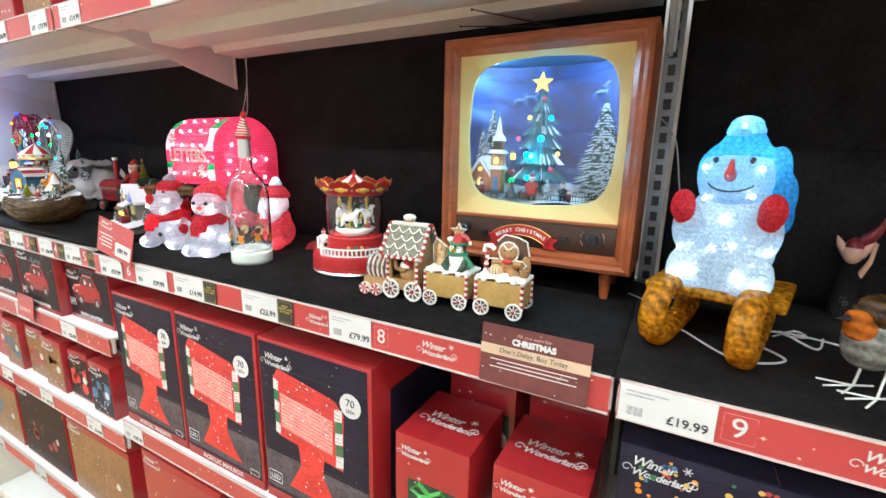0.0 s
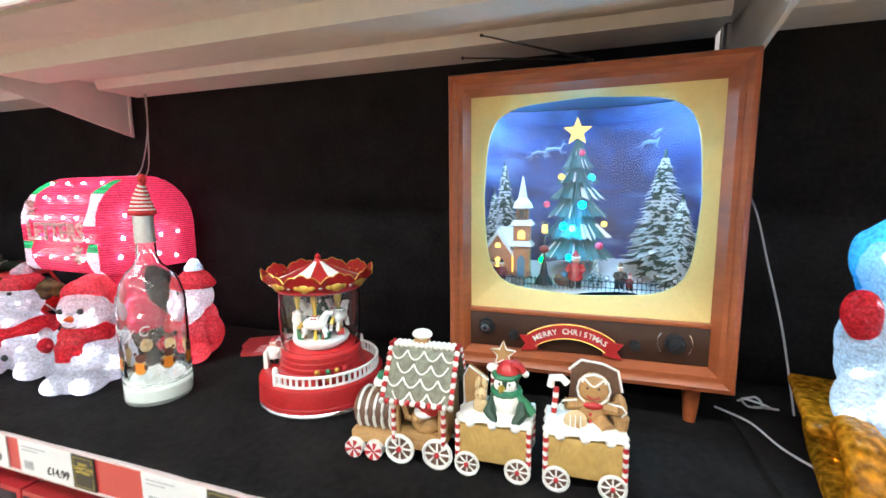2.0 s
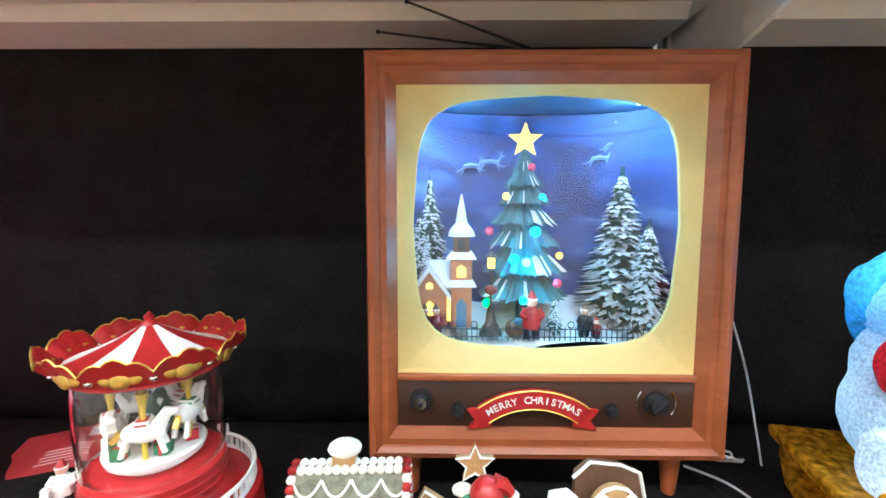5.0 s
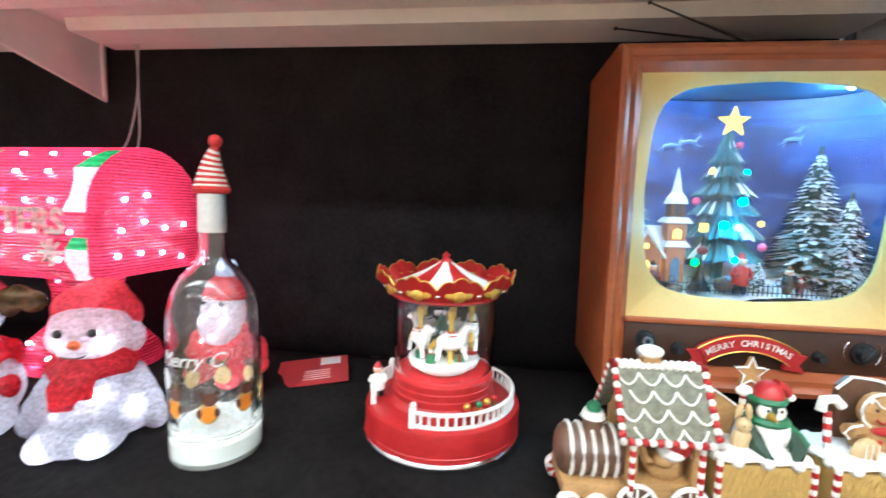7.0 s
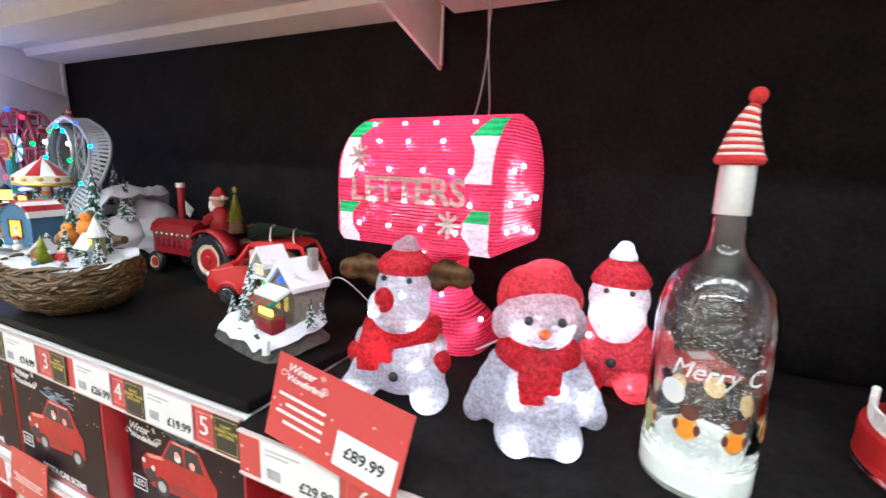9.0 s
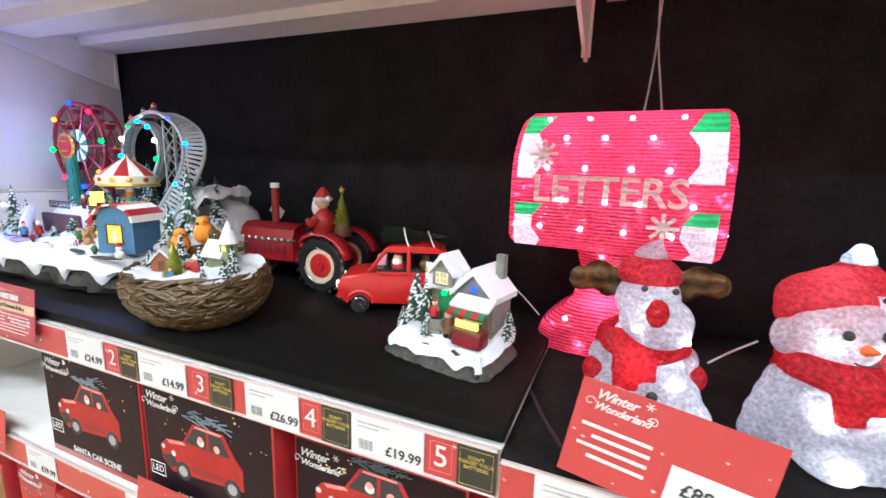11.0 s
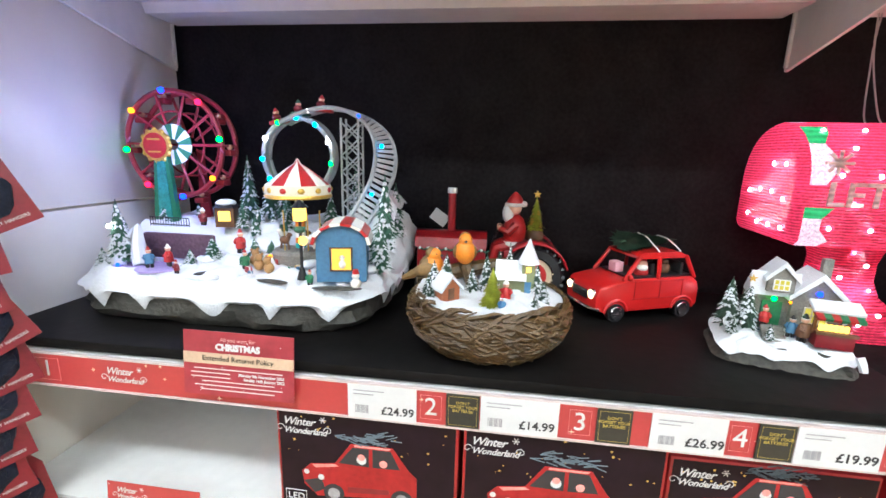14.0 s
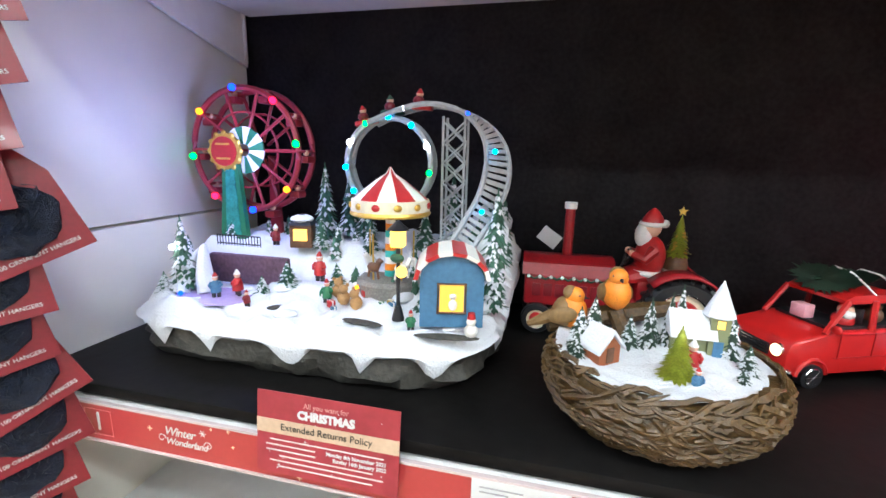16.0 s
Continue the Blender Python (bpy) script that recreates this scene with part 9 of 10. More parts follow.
    for k in range(26):
        x, y = rnd.uniform(-0.17, 0.17), rnd.uniform(-0.075, 0.07)
        z = ground(x / 0.195, y / 0.141)
        if -0.165 < x < -0.06 and y < -0.03:
            continue
        tree_part(t, (x, y, z - 0.004), rnd.uniform(0.014, 0.034), rnd.uniform(0.008, 0.013), 300 + k, [PINE, SNOW], rnd.uniform(0.2, 0.7), 5, 9, "small_bush")
    for k in range(16):
        x, y = rnd.uniform(-0.17, 0.185), rnd.uniform(-0.125, -0.03)
        bm = bmesh.new()
        ball(bm, (0, 0, 0), rnd.uniform(0.008, 0.016), (1.3, 0.8, 0.5), 0, 10)
        part("snow_lump", bm, SNOW, t, at=pose(x, y, ground(x / 0.195, y / 0.141), 0, 0, rnd.uniform(0, 90)))
    for k in range(9):
        x, y = rnd.uniform(0.0, 0.12), rnd.uniform(-0.10, -0.055)
        bm = bmesh.new()
        s3 = rnd.uniform(0.004, 0.007)
        box(bm, (0, 0, s3 / 2), (s3, s3, s3), 0, bev=0.0004)
        box(bm, (0, 0, s3 / 2), (s3 * 0.25, s3 * 1.05, s3 * 1.05), 1)
        part("tiny_gift", bm, [(RED, GREEN, GOLD, BLUE)[k % 4], WHITE], t, at=pose(x, y, ground(x / 0.195, y / 0.141), 0, 0, rnd.uniform(0, 90)))
    for x, y, rz in ((0.035, -0.085, 20), (0.052, -0.092, -30), (0.022, -0.072, 50)):
        bm = bmesh.new()
        ball(bm, (0, 0, 0.007), 0.007, (1, 0.9, 1.1), 0, 10)
        ball(bm, (0, -0.002, 0.017), 0.005, mi=0, seg=10)
        for q in (-1, 1):
            ball(bm, (q * 0.004, 0, 0.021), 0.002, mi=0, seg=6)
        part("tiny_bear", bm, GINGER, t, at=pose(x, y, ground(x / 0.195, y / 0.141), 0, 0, rz))
    for c, m2 in (((-0.145, -0.110, 0.064), LED_BLUE), ((0.045, -0.075, 0.078), LED_AMBER), ((-0.160, -0.100, 0.112), LED_WHITE), ((0.150, -0.02, 0.115), LED_CYAN)):
        bulb(t, c, m2, 0.0028)


fairground()


# ---- cards standing in the strips ----
def notice(x0, x1, z0, z1, y, tilt, label, base, band, lines, head, sub, dates=()):
    w, h = x1 - x0, z1 - z0
    t = thing("notice_card", pose((x0 + x1) / 2, y, (z0 + z1) / 2, -6, tilt, 0), label, "notice card")
    bm = bmesh.new()
    box(bm, (0, 0, 0), (w, 0.001, h))
    part("card", bm, base, t)
    if band:
        bm = bmesh.new()
        box(bm, (0, -0.0008, h * 0.08), (w, 0.0004, h * 0.17))
        part("band", bm, band, t)
    bm = bmesh.new()
    sparkles(bm, 14, -w * 0.48, w * 0.48, -h * 0.45, h * 0.45, -0.0007, 0, 0.0012, int(w * 1e5))
    tagged(part("printed_sparkles", bm, LABEL, t), kind="stuff")
    if head:
        words(head, h * 0.135, LABEL, t, pose(0, -0.0009, h * 0.26), bold=0.0005)
        words("All you want for", h * 0.085, mat("faint_rose_print", (0.60, 0.30, 0.28), 0.5), t, pose(0, -0.0009, h * 0.38))
    if sub:
        words(sub, h * 0.115, SIGN_BLACK, t, pose(0, -0.0013, h * 0.085))
    bm = bmesh.new()
    for k in range(lines):
        z = -h * (0.08 + 0.065 * k)
        if 1 <= k <= len(dates):
            words(dates[k - 1], h * 0.062, LABEL, t, pose(w * 0.42, -0.0009, z), bold=0.0001, align="RIGHT")
            box(bm, (-w * 0.25, -0.0009, z), (w * 0.36, 0.0004, h * 0.014))
        else:
            box(bm, (0, -0.0009, z), (w * (0.80 - 0.14 * (k % 2)), 0.0004, h * 0.014))
    part("small_print", bm, mat("soft_white_print", (0.7, 0.62, 0.6), 0.5), t)
    return t


BEIGE = mat("beige_card_band", (0.55, 0.40, 0.28), 0.5)
DIM_RED = mat("deep_red_print", (0.33, 0.035, 0.05), 0.35, var=0.25, scale=20)
DIM_BROWN = mat("dark_brown_print", (0.13, 0.035, 0.035), 0.35, var=0.3, scale=20)
notice(-1.760, -1.638, 1.168, 1.237, 0.4205, 0, "dark red printed returns policy card in the price strip", DIM_RED, BEIGE, 6, "CHRISTMAS", "Extended Returns Policy", ("Monday 8th November 2021", "Sunday 16th January 2022"))
notice(-0.170, -0.053, 1.155, 1.221, 0.4150, 0, "dark brown printed christmas notice card in the price strip", DIM_BROWN, BEIGE, 3, "CHRISTMAS", "Don't Delay, Buy Today")
t = notice(-0.984, -0.866, 1.194, 1.262, 0.4150, 10, "red printed price card leaning in the price strip", RED_PRINT, None, 0, "", "")
bm = bmesh.new()
box(bm, (0.030, -0.001, -0.014), (0.050, 0.0006, 0.026))
lab = part("price_label", bm, LABEL, t)
words("£89.99", 0.0125, INK, lab, pose(0.030, -0.0016, -0.014), bold=0.0002)
bm = bmesh.new()
for k in range(4):
    box(bm, (-0.030 + 0.004 * (k % 2), -0.0009, 0.004 - 0.007 * k), (0.044 - 0.008 * (k % 2), 0.0004, 0.0022))
squiggle(bm, 0.04, (-0.032, -0.0009, 0.022))
part("white_print", bm, LABEL, t)
t = notice(-1.880, -1.762, 0.975, 1.037, 0.4205, 0, "red printed card in a lower price strip", RED_PRINT, None, 2, "", "")
bm = bmesh.new()
squiggle(bm, 0.04, (-0.03, -0.0009, 0.018))
part("script_mark", bm, LABEL, t)
t = notice(-1.47, -1.38, 0.972, 1.030, 0.4205, 0, "red printed card in a lower price strip", RED_PRINT, None, 3, "", "")


# ---- boxed stock ----
NAVY = mat("navy_night_print", (0.014, 0.013, 0.028), 0.42, var=0.5, scale=8, spec=0.22)
DUSK = mat("dark_plum_print", (0.013, 0.006, 0.011), 0.42, var=0.5, scale=10, spec=0.2)
EMBER = mat("orange_red_print", (0.62, 0.045, 0.04), 0.4, var=0.35, scale=40, spec=0.3)
BLUSH = mat("pink_glow_print", (0.85, 0.30, 0.27), 0.4, var=0.4, scale=50, spec=0.3)
BOKEH = mat("yellow_bokeh_print", (0.60, 0.40, 0.10), 0.4)
CAR_PRINT = mat("red_car_print", (0.36, 0.020, 0.022), 0.4, var=0.25, scale=40, spec=0.3)
CARD_RED = mat("glossy_red_carton", (0.33, 0.016, 0.022), 0.28, var=0.12, scale=6, coat=0.4)
GOLDPRINT = mat("warm_brown_print", (0.22, 0.10, 0.035), 0.35, var=0.6, scale=25, coat=0.3)


def disc(bm, c, r, y, mi=0, n=14):
    vs = [bm.verts.new((c[0] + r * math.cos(2 * math.pi * k / n), y, c[1] + r * math.sin(2 * math.pi * k / n))) for k in range(n)]
    bm.faces.new(vs[::-1]).material_index = mi


def carton(name, x0, x1, z, h, y, d, label, group, side=CARD_RED):
    t = thing(name, pose((x0 + x1) / 2, y, z), label, "box", group)
    bm = bmesh.new()
    box(bm, (0, d / 2, h / 2), (x1 - x0 - 0.002, d, h), 0, bev=0.0012)
    part("carton", bm, side, t)
    bm = bmesh.new()
    box(bm, (0, 0.02 + d / 4, h + 0.0002), (x1 - x0 - 0.008, 0.0006, 0.0004), 0)
    box(bm, (0, d / 2, h + 0.0002), (0.0006, d - 0.01, 0.0004), 0)
    part("flap_edges", bm, RED_DARK, t)
    return t


def mailbox_carton(x0, x1, h=0.298):
    w = x1 - x0
    t = carton("mailbox_box", x0, x1, 0.81, h, 0.436, 0.30, "red and navy carton picturing a lit letter box", "acrylic mailbox boxes")
    bm = bmesh.new()
    box(bm, (-0.002, -0.0005, h / 2), (w - 0.012, 0.0006, h - 0.012))
    part("front_print", bm, NAVY, t, "navy starry front print")
    bm = bmesh.new()
    box(bm, (-0.002, -0.0009, 0.060), (w - 0.014, 0.0003, 0.070))
    part("snow_print", bm, mat("grey_snow_print", (0.085, 0.072, 0.085), 0.42, var=0.7, scale=60, spec=0.2), t)
    bm = bmesh.new()
    prism(bm, [(-0.060, 0.135), (0.052, 0.120), (0.056, 0.205), (0.040, 0.222), (-0.055, 0.240), (-0.064, 0.225)], -0.0016, -0.0012, 0)
    prism(bm, [(-0.026, 0.150), (0.024, 0.145), (0.018, 0.098), (0.030, 0.072), (0.047, 0.050), (-0.044, 0.056), (-0.032, 0.078), (-0.020, 0.100)], -0.00165, -0.0012, 0)
    pic = part("letter_box_picture", bm, EMBER, t, "printed red letter box", at=pose(-0.004, 0, -0.022) @ Matrix.Diagonal((1.22, 1, 1.14, 1)))
    bm = bmesh.new()
    prism(bm, [(-0.052, 0.150), (0.036, 0.138), (0.038, 0.190), (-0.052, 0.205)], -0.0020, -0.0017, 0)
    part("glow_print", bm, BLUSH, pic)
    bm = bmesh.new()
    for k in range(16):
        zz = 0.141 + 0.0058 * k
        tube(bm, [(-0.058, -0.0021, zz + 0.006), (0.050, -0.0021, zz - 0.008)], 0.0005, 0, 3)
    part("ridge_print", bm, mat("deep_ember_print", (0.38, 0.02, 0.02), 0.4), pic)
    bm = bmesh.new()
    for k in range(5):
        box(bm, (-0.002, -0.0010, 0.10 + 0.038 * k), (w - 0.014, 0.0003, 0.0008))
    part("plank_print", bm, INK, t)
    bm = bmesh.new()
    for k, (zz, mi) in enumerate(((0.133, 0), (0.150, 1), (0.168, 0), (0.185, 1), (0.202, 0))):
        prism(bm, [(0.041, zz - 0.010), (0.053, zz - 0.008), (0.054, zz + 0.009), (0.042, zz + 0.008)], -0.0021, -0.0017, mi)
        prism(bm, [(-0.064, zz + 0.006), (-0.056, zz + 0.004), (-0.054, zz + 0.020), (-0.063, zz + 0.022)], -0.0021, -0.0017, mi)
    tagged(part("cane_print", bm, [LABEL, GREEN], pic), kind="stuff")
    bm = bmesh.new()
    rnd = random.Random(int(x0 * -1000))
    for _ in range(70):
        x, z = rnd.uniform(-0.065, 0.050), rnd.uniform(0.045, 0.245)
        if z < 0.13 and abs(x) > 0.024:
            continue
        disc(bm, (x, z), rnd.uniform(0.0008, 0.0021), -0.0024, 0, 8)
    for _ in range(26):
        disc(bm, (rnd.uniform(-w / 2 + 0.01, w / 2 - 0.014), rnd.uniform(0.10, h - 0.012)), rnd.uniform(0.0004, 0.0013), -0.0010, 0, 6)
    tagged(part("printed_lights", bm, LABEL, t), kind="stuff")
    bm = bmesh.new()
    disc(bm, (w / 2 - 0.038, 0.232), 0.0195, -0.0026, 0, 28)
    spot = part("round_badge", bm, LABEL, t, "white round badge")
    words("70", 0.017, INK, spot, pose(w / 2 - 0.038, -0.0029, 0.236))
    words("LEDs", 0.0075, INK, spot, pose(w / 2 - 0.038, -0.0029, 0.223))
    bm = bmesh.new()
    squiggle(bm, 0.062, (-w / 2 + 0.042, -0.0016, h - 0.035))
    part("script_mark", bm, LABEL, t)
    bm = bmesh.new()
    tube(bm, [(-w / 2 + 0.010, -0.0018, 0.036), (-w / 2 + 0.040, -0.0018, 0.036), (-w / 2 + 0.040, -0.0018, 0.056), (-w / 2 + 0.010, -0.0018, 0.056)], 0.0006, 0, 4, True)
    tube(bm, [(w / 2 - 0.036, -0.0018, 0.024), (w / 2 - 0.014, -0.0018, 0.024), (w / 2 - 0.014, -0.0018, 0.034), (w / 2 - 0.036, -0.0018, 0.034)], 0.0005, 0, 4, True)
    part("white_frame", bm, LABEL, t)
    words("LED", 0.013, LABEL, t, pose(-w / 2 + 0.025, -0.0019, 0.045))
    bm = bmesh.new()
    box(bm, (0, -0.0012, 0.010), (w - 0.004, 0.0006, 0.017))
    part("title_band", bm, CARD_RED, t)
    words("ACRYLIC MAILBOX", 0.0135, LABEL, t, pose(-0.005, -0.0018, 0.0105), bold=0.0002)
    bm = bmesh.new()
    box(bm, (w / 2 - 0.0008, 0.155, h * 0.45), (0.0008, 0.22, h * 0.75))
    part("side_print", bm, NAVY, t)
    return t


for x0, x1 in ((-1.018, -0.800), (-0.798, -0.576), (-0.571, -0.339)):
    mailbox_carton(x0, x1)


def car_carton(x0, x1, h, y, seed):
    w = x1 - x0
    t = carton("car_scene_box", x0, x1, 1.0, h, y, 0.26, "dark red carton picturing a red toy car", "santa car boxes")
    bm = bmesh.new()
    box(bm, (0, -0.0005, h / 2 + 0.004), (w - 0.008, 0.0006, h - 0.014))
    part("front_print", bm, DUSK, t, "dark plum front print")
    k = w / 0.2
    bm = bmesh.new()
    prism(bm, [(x * k, z) for x, z in ((-0.070, 0.060), (-0.072, 0.076), (-0.062, 0.086), (-0.034, 0.090), (-0.016, 0.116), (0.030, 0.116), (0.046, 0.092), (0.056, 0.082), (0.056, 0.056), (-0.055, 0.046))], -0.0014, -0.0010, 0)
    pic = part("car_picture", bm, CAR_PRINT, t, "printed red car")
    bm = bmesh.new()
    prism(bm, [(x * k, z) for x, z in ((-0.030, 0.091), (-0.014, 0.112), (0.004, 0.112), (0.004, 0.090))], -0.0018, -0.0015, 0)
    prism(bm, [(x * k, z) for x, z in ((0.008, 0.090), (0.008, 0.112), (0.028, 0.112), (0.038, 0.091))], -0.0018, -0.0015, 0)
    for x, z in ((-0.036, 0.052), (0.040, 0.054)):
        disc(bm, (x * k, z), 0.012, -0.0018, 0, 18)
        disc(bm, (x * k, z), 0.007, -0.0021, 1, 12)
    disc(bm, (-0.004 * k, 0.098), 0.0055, -0.0021, 2, 10)
    disc(bm, (-0.004 * k, 0.1015), 0.004, -0.0024, 4, 10)
    disc(bm, (0.020 * k, 0.096), 0.0045, -0.0021, 4, 10)
    disc(bm, (-0.0665 * k, 0.076), 0.0032, -0.0021, 2, 10)
    disc(bm, (-0.050 * k, 0.071), 0.0036, -0.0021, 2, 10)
    prism(bm, [(x * k, z) for x, z in ((-0.070, 0.064), (-0.050, 0.070), (-0.046, 0.056), (-0.058, 0.050))], -0.0017, -0.0014, 0)
    prism(bm, [(x * k, z) for x, z in ((-0.060, 0.0855), (-0.034, 0.089), (-0.030, 0.0865), (-0.056, 0.082))], -0.0017, -0.0014, 4)
    prism(bm, [(x * k, z) for x, z in ((-0.012, 0.1152), (0.028, 0.1152), (0.026, 0.113), (-0.012, 0.113))], -0.0017, -0.0014, 4)
    prism(bm, [(x * k, z) for x, z in ((-0.020, 0.062), (0.026, 0.064), (0.026, 0.058), (-0.020, 0.055))], -0.0017, -0.0014, 5)
    part("car_details_print", bm, [INK, GREY_INK, LABEL, BOKEH, BLUSH, RED_DARK], pic)
    bm = bmesh.new()
    rnd = random.Random(seed)
    for _ in range(40):
        a, r = rnd.uniform(0, 6.28), rnd.random()
        cx, cz = (0.006 + 0.034 * r * math.cos(a)) * k, 0.124 + 0.008 * r * math.sin(a)
        tube(bm, [(cx - 0.006, -0.0016, cz), (cx + 0.006, -0.0016, cz + rnd.uniform(-0.005, 0.005))], 0.0007, 0, 3)
    part("tree_print", bm, mat("blue_grey_fir_print", (0.12, 0.15, 0.17), 0.4), pic)
    bm = bmesh.new()
    for _ in range(22):
        disc(bm, (rnd.uniform(-w / 2 + 0.01, w / 2 - 0.01), rnd.uniform(0.10, h - 0.006)), rnd.uniform(0.0005, 0.0016), -0.00095, 0, 8)
    tagged(part("bokeh_print", bm, BOKEH, t), kind="stuff")
    bm = bmesh.new()
    squiggle(bm, 0.055, (-w / 2 + 0.032, -0.0016, h - 0.022))
    part("script_mark", bm, LABEL, t)
    bm = bmesh.new()
    tube(bm, [(-w / 2 + 0.008, -0.0014, 0.034), (-w / 2 + 0.032, -0.0014, 0.034), (-w / 2 + 0.032, -0.0014, 0.050), (-w / 2 + 0.008, -0.0014, 0.050)], 0.0006, 0, 4, True)
    part("white_frame", bm, LABEL, t)
    words("LED", 0.0115, LABEL, t, pose(-w / 2 + 0.020, -0.0015, 0.042))
    words("SANTA CAR SCENE", 0.0115, LABEL, t, pose(0.0, -0.0010, 0.016), bold=0.0002)
    return t


car_carton(-1.669, -1.468, 0.153, 0.434, 1)
car_carton(-1.465, -1.264, 0.153, 0.434, 2)
car_carton(-1.256, -1.062, 0.130, 0.452, 3)


def small_carton(x0, x1, z, h, y, d, front, label, group, seed, top_mark=True, side=CARD_RED):
    w = x1 - x0
    t = carton("ornament_box", x0, x1, z, h, y, d, label, group, side)
    bm = bmesh.new()
    box(bm, (0, -0.0005, h / 2 - 0.004), (w - 0.008, 0.0006, h - 0.022))
    part("front_print", bm, front, t)
    rnd = random.Random(seed)
    bm = bmesh.new()
    for _ in range(24):
        disc(bm, (rnd.uniform(-w / 2 + 0.008, w / 2 - 0.008), rnd.uniform(0.012, h - 0.03)), rnd.uniform(0.0008, 0.003), -0.0010, 0, 8)
    tagged(part("bokeh_print", bm, BOKEH if seed % 2 else LABEL, t), kind="stuff")
    bm = bmesh.new()
    for _ in range(5):
        disc(bm, (rnd.uniform(-w / 3, w / 3), rnd.uniform(h * 0.25, h * 0.6)), rnd.uniform(0.008, 0.016), -0.0012, 0, 14)
    part("picture_print", bm, (GOLDPRINT, EMBER, BLUE, DIM_RED)[seed % 4], t)
    bm = bmesh.new()
    disc(bm, (w * 0.28, h * 0.45), 0.010, -0.0016, 0, 18)
    part("round_badge", bm, LABEL, t)
    bm = bmesh.new()
    squiggle(bm, min(0.062, w * 0.55), (-w / 2 + min(0.062, w * 0.55) * 0.62, -0.0014, h - 0.022))
    part("script_mark", bm, LABEL, t)
    if top_mark:
        bm = bmesh.new()
        squiggle(bm, min(0.1, w * 0.7), (0, 0, 0))
        part("top_mark", bm, LABEL, t, at=pose(0, min(d, 0.14) * 0.45, h + 0.0006, -90, 0, 0))
    bm = bmesh.new()
    box(bm, (w / 2 - 0.0006, d * 0.5, h * 0.5), (0.0008, d * 0.6, h * 0.55))
    part("side_print", bm, DUSK, t)
    return t


for k, (x0, x1, h, f) in enumerate(((-1.98, -1.86, 0.14, GOLDPRINT), (-1.84, -1.73, 0.15, DIM_RED), (-1.71, -1.60, 0.14, GOLDPRINT), (-1.58, -1.47, 0.145, GOLDPRINT), (-1.455, -1.345, 0.140, GOLDPRINT), (-1.335, -1.235, 0.130, DUSK), (-1.205, -1.105, 0.135, NAVY))):
    small_carton(x0, x1, 0.765, h, 0.445 + 0.01 * (k % 2), 0.16, f, "small red carton with a printed festive picture", "small ornament boxes", k)
for k, (x0, x1, h, f) in enumerate(((-1.95, -1.72, 0.2, GOLDPRINT), (-1.70, -1.40, 0.235, DUSK), (-1.385, -1.075, 0.215, GOLDPRINT))):
    small_carton(x0, x1, 0.47, h, 0.445, 0.25, f, "large brown and red festive carton on a lower shelf", "large ornament boxes", 10 + k)
for k, (x0, x1) in enumerate(((-1.00, -0.72), (-0.70, -0.42), (-0.40, -0.12))):
    small_carton(x0, x1, 0.5, 0.235, 0.440, 0.28, CARD_RED, "large red festive carton with white script", "large ornament boxes", 20 + k)
for k, (x0, x1) in enumerate(((-0.02, 0.25), (0.27, 0.54), (0.56, 0.9))):
    t = small_carton(x0, x1, 0.90, 0.212, 0.440, 0.28, NAVY, "dark carton picturing lit coloured robins", "robin light boxes", 31 + 2 * k, False, NAVY)
    rnd = random.Random(70 + k)
    for q, m in enumerate((ORANGE, BLUE, GREEN, RED_PRINT, BOKEH)):
        bm = bmesh.new()
        for _ in range(14):
            disc(bm, (rnd.uniform(-0.12, 0.12), rnd.uniform(0.14, 0.205)), rnd.uniform(0.0014, 0.0034), -0.0014 - 0.0001 * q, 0, 8)
        tagged(part("coloured_bulb_print", bm, m, t), kind="stuff")
    for q in range(4):
        x = -0.085 + 0.05 * q
        bm = bmesh.new()
        disc(bm, (x, 0.135), 0.024, -0.0021, 0, 16)
        disc(bm, (x, 0.140), 0.015, -0.0024, 1, 14)
        part("robin_print", bm, [mat("pale_blue_print", (0.35, 0.42, 0.6), 0.4), ORANGE], t)


def bauble_carton(x0, z, y, h):
    w = 0.118
    t = carton("gift_ornament_box", x0, x0 + w, z, h, y, 0.125, "cube red carton with white script and a green bow picture", "red ornament boxes")
    bm = bmesh.new()
    squiggle(bm, 0.085, (0, 0, 0))
    part("top_mark", bm, LABEL, t, at=pose(0, 0.055, h + 0.0006, -90, 0, 0))
    bm = bmesh.new()
    squiggle(bm, 0.05, (-0.028, -0.0008, h - 0.026))
    part("script_mark", bm, LABEL, t)
    bm = bmesh.new()
    box(bm, (0.006, -0.0004, h * 0.42), (0.085, 0.0006, h * 0.5))
    part("front_print", bm, PINE_DARK, t)
    bm = bmesh.new()
    for s in (-1, 1):
        tube(bm, [(0.0, -0.0012, h * 0.60), (s * 0.018, -0.0012, h * 0.66), (s * 0.030, -0.0012, h * 0.60), (s * 0.016, -0.0012, h * 0.56), (0, -0.0012, h * 0.59)], 0.0035, 0, 5)
        tube(bm, [(0.0, -0.0012, h * 0.59), (s * 0.012, -0.0012, h * 0.48)], 0.003, 0, 5)
    part("bow_print", bm, mat("green_bow_print", (0.08, 0.36, 0.08), 0.35), t)
    bm = bmesh.new()
    disc(bm, (0.030, h * 0.50), 0.017, -0.0020, 0, 24)
    part("round_badge", bm, LABEL, t)
    bm = bmesh.new()
    sparkles(bm, 9, -0.05, 0.05, 0.01, h - 0.04, -0.0006, 0, 0.003, int(-x0 * 1000))
    tagged(part("printed_sparkles", bm, LABEL, t), kind="stuff")


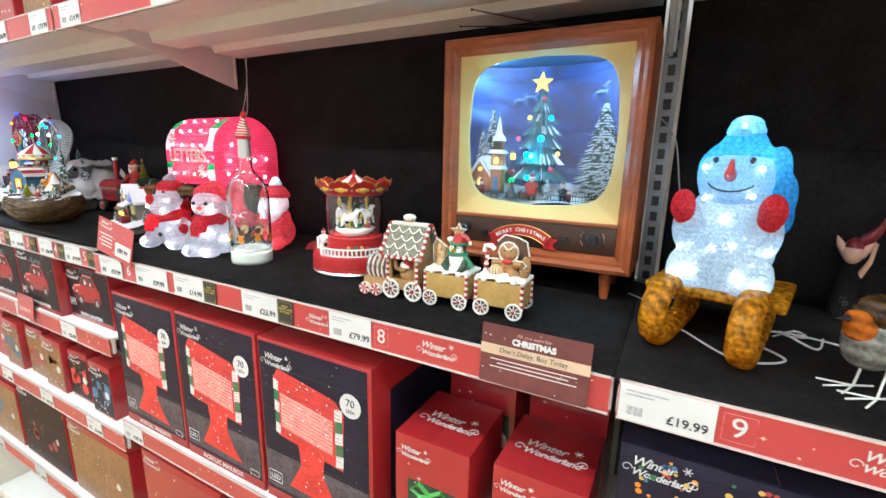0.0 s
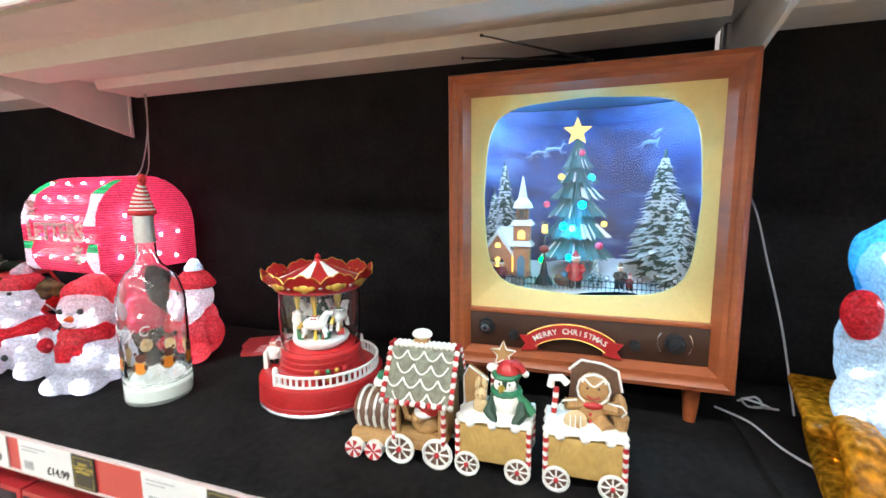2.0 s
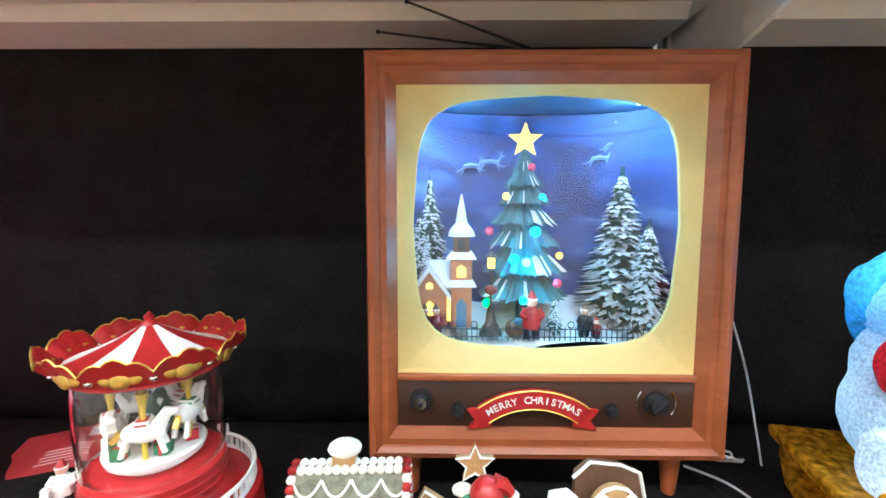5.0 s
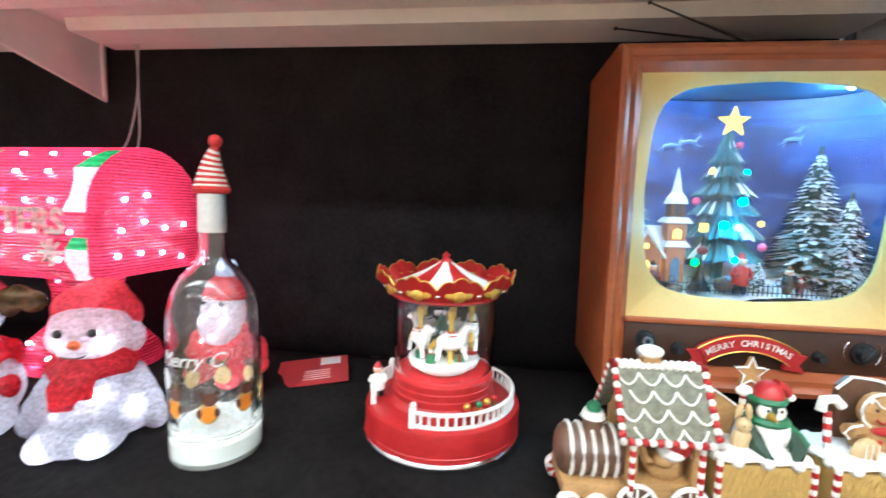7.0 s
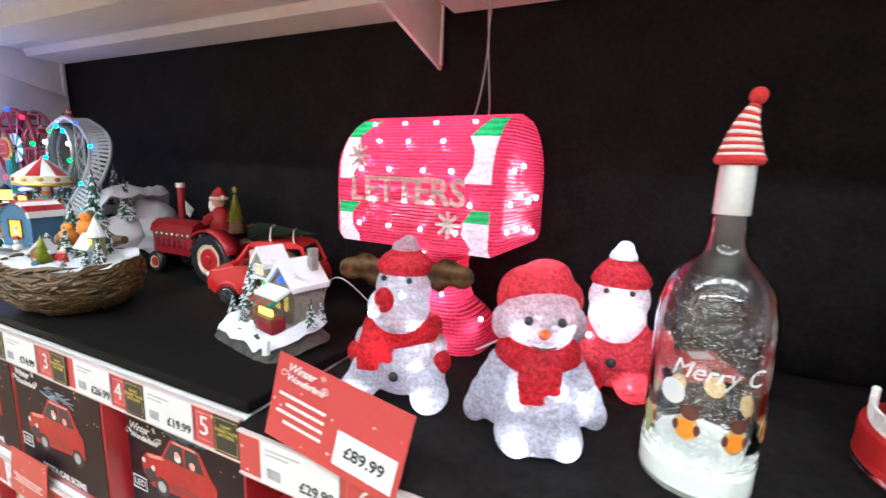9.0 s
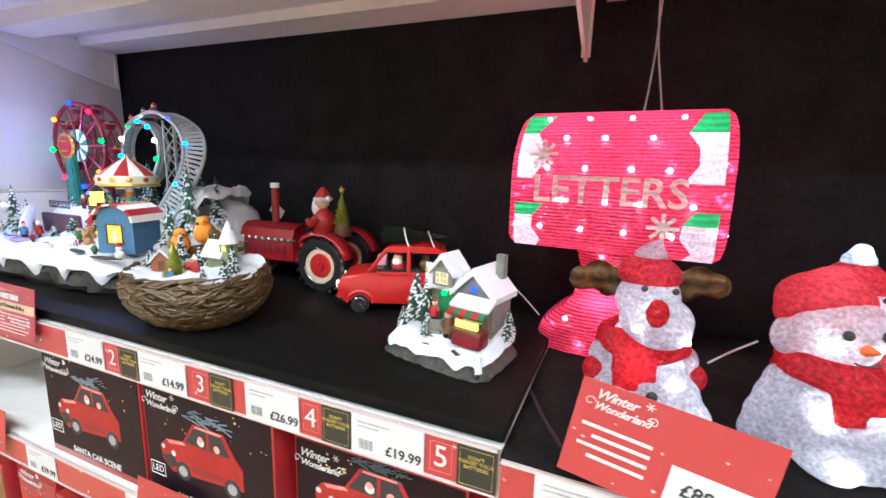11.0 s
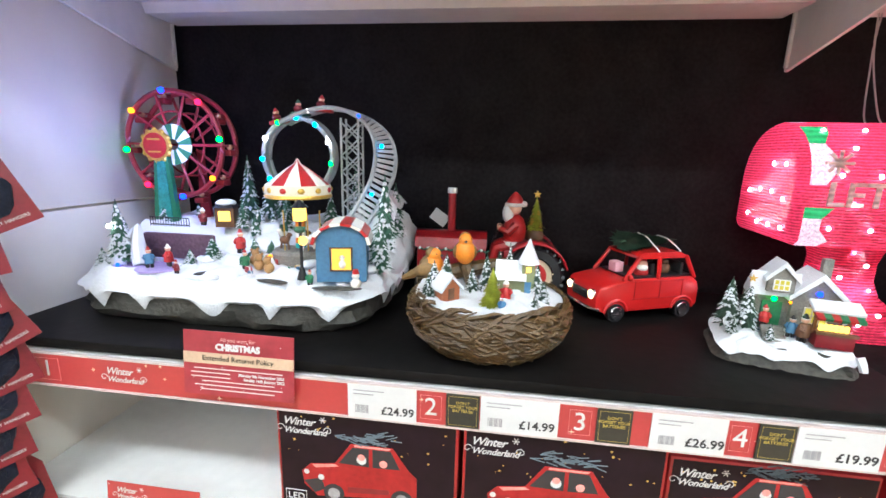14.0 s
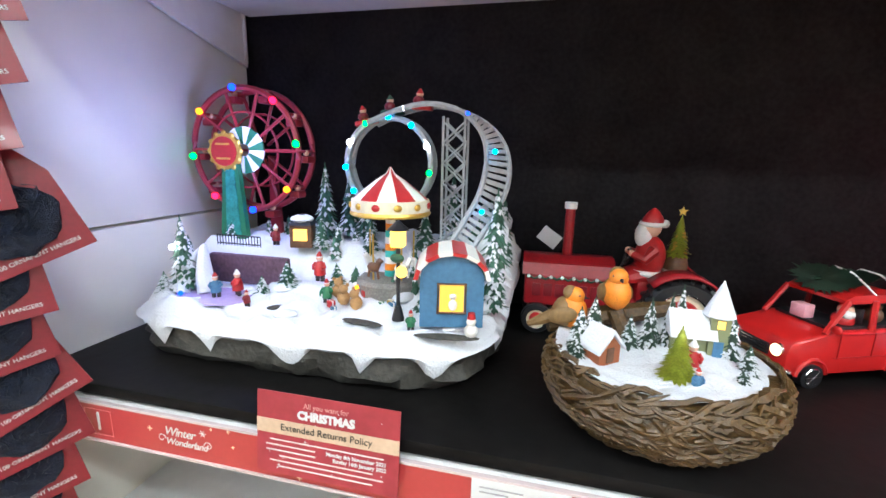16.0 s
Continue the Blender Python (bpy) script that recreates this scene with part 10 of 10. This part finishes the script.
for x0, y, h in ((-0.312, 0.452, 0.205), (-0.163, 0.452, 0.210), (-0.300, 0.600, 0.27), (-0.163, 0.605, 0.27)):
    bauble_carton(x0, 0.81, y, h)
for k, (x0, x1, h, f) in enumerate(((-1.37, -1.23, 0.16, CARD_RED), (-1.19, -1.07, 0.17, GOLDPRINT), (-0.99, -0.80, 0.18, DIM_RED), (-1.62, -1.43, 0.16, GOLDPRINT), (-0.76, -0.5, 0.16, GOLDPRINT))):
    small_carton(x0, x1, 1.648, h, 0.434, 0.2, f, "festive carton standing on the upper shelf", "upper shelf boxes", 40 + k)


# ---- hanging strip of ornament hangers ----
t = thing("hanging_merchandise_strip", pose(-1.985, 0.365, 0), "black clip strip holding red packs of ornament hangers", "hanging display")
bm = bmesh.new()
box(bm, (-0.022, 0.045, 1.25), (0.03, 0.002, 0.76), bev=0.0005)
part("clip_strip", bm, BLACK, t)
PACK = mat("dark_wire_hooks", (0.010, 0.016, 0.034), 0.35, metal=0.2, var=0.7, scale=220, bump=1.0, spec=0.35)
BLISTER = mat("shiny_pack_red", (0.20, 0.010, 0.020), 0.35, var=0.15, coat=0.2)
rnd = random.Random(3)
for k in range(16):
    z = 1.60 - 0.043 * k
    tilt = (-16, -12, -14, -10, -8, -22, -9, -12, -26, -14, -12, -9, -12, -8, -9, -7, -9, -6, -8)[k]
    sway = 0.006 * ((k * 7) % 4) + (0.014 if k in (5, 8) else 0)
    at = pose(0.036 + sway * 0.6 - 0.0032 * k, sway * 0.8 - 0.012 + 0.0019 * k, z, -10, tilt, 52 + 4 * (k % 2)) @ Matrix.Scale(0.80, 4)
    bm = bmesh.new()
    prism(bm, [(-0.045, -0.070), (0.045, -0.070), (0.045, 0.010), (0.020, 0.058), (-0.020, 0.058), (-0.045, 0.010)], -0.0008, 0.0008)
    pk = part("hanger_pack", bm, BLISTER, t, "red carded pack of dark hooks", at=at)
    bm = bmesh.new()
    ball(bm, (-0.003, -0.003, -0.022), 1.0, (0.039, 0.006, 0.035), 0, 18)
    for v in bm.verts:
        v.co.x += 0.006 * noise.noise(v.co * 90 + Vector((k, 0, 0)))
        v.co.y += 0.004 * noise.noise(v.co * 160 + Vector((0, k, 0)))
        v.co.z += 0.006 * noise.noise(v.co * 90 + Vector((0, 0, k)))
    for q in range(34):
        x, z = rnd.uniform(-0.028, 0.024), rnd.uniform(-0.044, -0.006)
        tube(bm, [(x, -0.009, z), (x + rnd.uniform(-0.01, 0.01), -0.0105, z + 0.008), (x + rnd.uniform(-0.01, 0.01), -0.009, z + 0.014)], 0.0006, 0, 4)
    tagged(part("hook_bundle", bm, PACK, pk, "dark bundle of wire hooks"), kind="stuff")
    words("100 ORNAMENT HANGERS", 0.0058, LABEL, pk, pose(0, -0.0012, -0.060))
    bm = bmesh.new()
    disc(bm, (0, 0.042), 0.008, -0.0012, 0, 14)
    part("hang_hole", bm, LABEL, pk)


# ---- cables ----
CORD = mat("clear_silver_cable", (0.45, 0.45, 0.46), 0.3, var=0.1)


def cable(pts, r, label, material=CORD):
    fine = []
    for i in range(len(pts) - 1):
        p0, p1, p2, p3 = (Vector(pts[max(0, min(len(pts) - 1, i + d))]) for d in (-1, 0, 1, 2))
        for s in range(8):
            u = s / 8
            fine.append(0.5 * ((2 * p1) + (p2 - p0) * u + (2 * p0 - 5 * p1 + 4 * p2 - p3) * u * u + (3 * p1 - p0 - 3 * p2 + p3) * u ** 3))
    fine.append(Vector(pts[-1]))
    bm = bmesh.new()
    tube(bm, fine, r, 0, 6)
    return tagged(new("cable", finish(bm, "cable", material)), label, "cable")


cable([(-0.948, 0.752, 1.622), (-0.946, 0.750, 1.56), (-0.951, 0.735, 1.49), (-0.955, 0.715, 1.47)], 0.0011, "thin clear cable hanging from the upper shelf")
cable([(-0.944, 0.752, 1.622), (-0.945, 0.750, 1.57), (-0.934, 0.735, 1.49), (-0.932, 0.715, 1.468)], 0.0011, "thin clear cable hanging from the upper shelf")
cable([(-0.033, 0.76, 1.46), (-0.010, 0.74, 1.43), (0.004, 0.72, 1.36), (0.016, 0.70, 1.29), (0.03, 0.69, 1.2)], 0.0011, "thin clear cable beside the television", )
cable([(-0.045, 0.69, 1.199), (-0.02, 0.66, 1.200), (-0.005, 0.61, 1.2), (0.03, 0.56, 1.2), (0.075, 0.505, 1.2), (0.12, 0.53, 1.2), (0.09, 0.58, 1.2), (0.13, 0.62, 1.2), (0.2, 0.60, 1.2)], 0.0012, "clear cable looping over black cloth")
cable([(-0.02, 0.70, 1.205), (-0.01, 0.68, 1.22), (0.0, 0.69, 1.205), (-0.01, 0.70, 1.2), (-0.02, 0.685, 1.215), (0.004, 0.68, 1.21), (-0.004, 0.70, 1.2), (0.02, 0.70, 1.2)], 0.0012, "bundle of coiled clear cable on the cloth")
cable([(0.12, 0.60, 1.2), (0.135, 0.585, 1.215), (0.15, 0.60, 1.205), (0.135, 0.61, 1.2), (0.125, 0.59, 1.21), (0.155, 0.58, 1.2), (0.17, 0.62, 1.2)], 0.0012, "bundle of coiled clear cable on the cloth")
cable([(-0.878, 0.575, 1.235), (-0.86, 0.585, 1.245), (-0.84, 0.585, 1.26)], 0.001, "thin clear cable between lit figures")
cable([(-1.045, 0.64, 1.235), (-1.075, 0.62, 1.27), (-1.10, 0.62, 1.262), (-1.12, 0.63, 1.22)], 0.0008, "thin clear cable looping behind the cottage")
cable([(-1.028, 0.52, 1.198), (-1.01, 0.48, 1.199), (-0.99, 0.445, 1.198)], 0.0016, "black cable lying on the black cloth", BLACK)
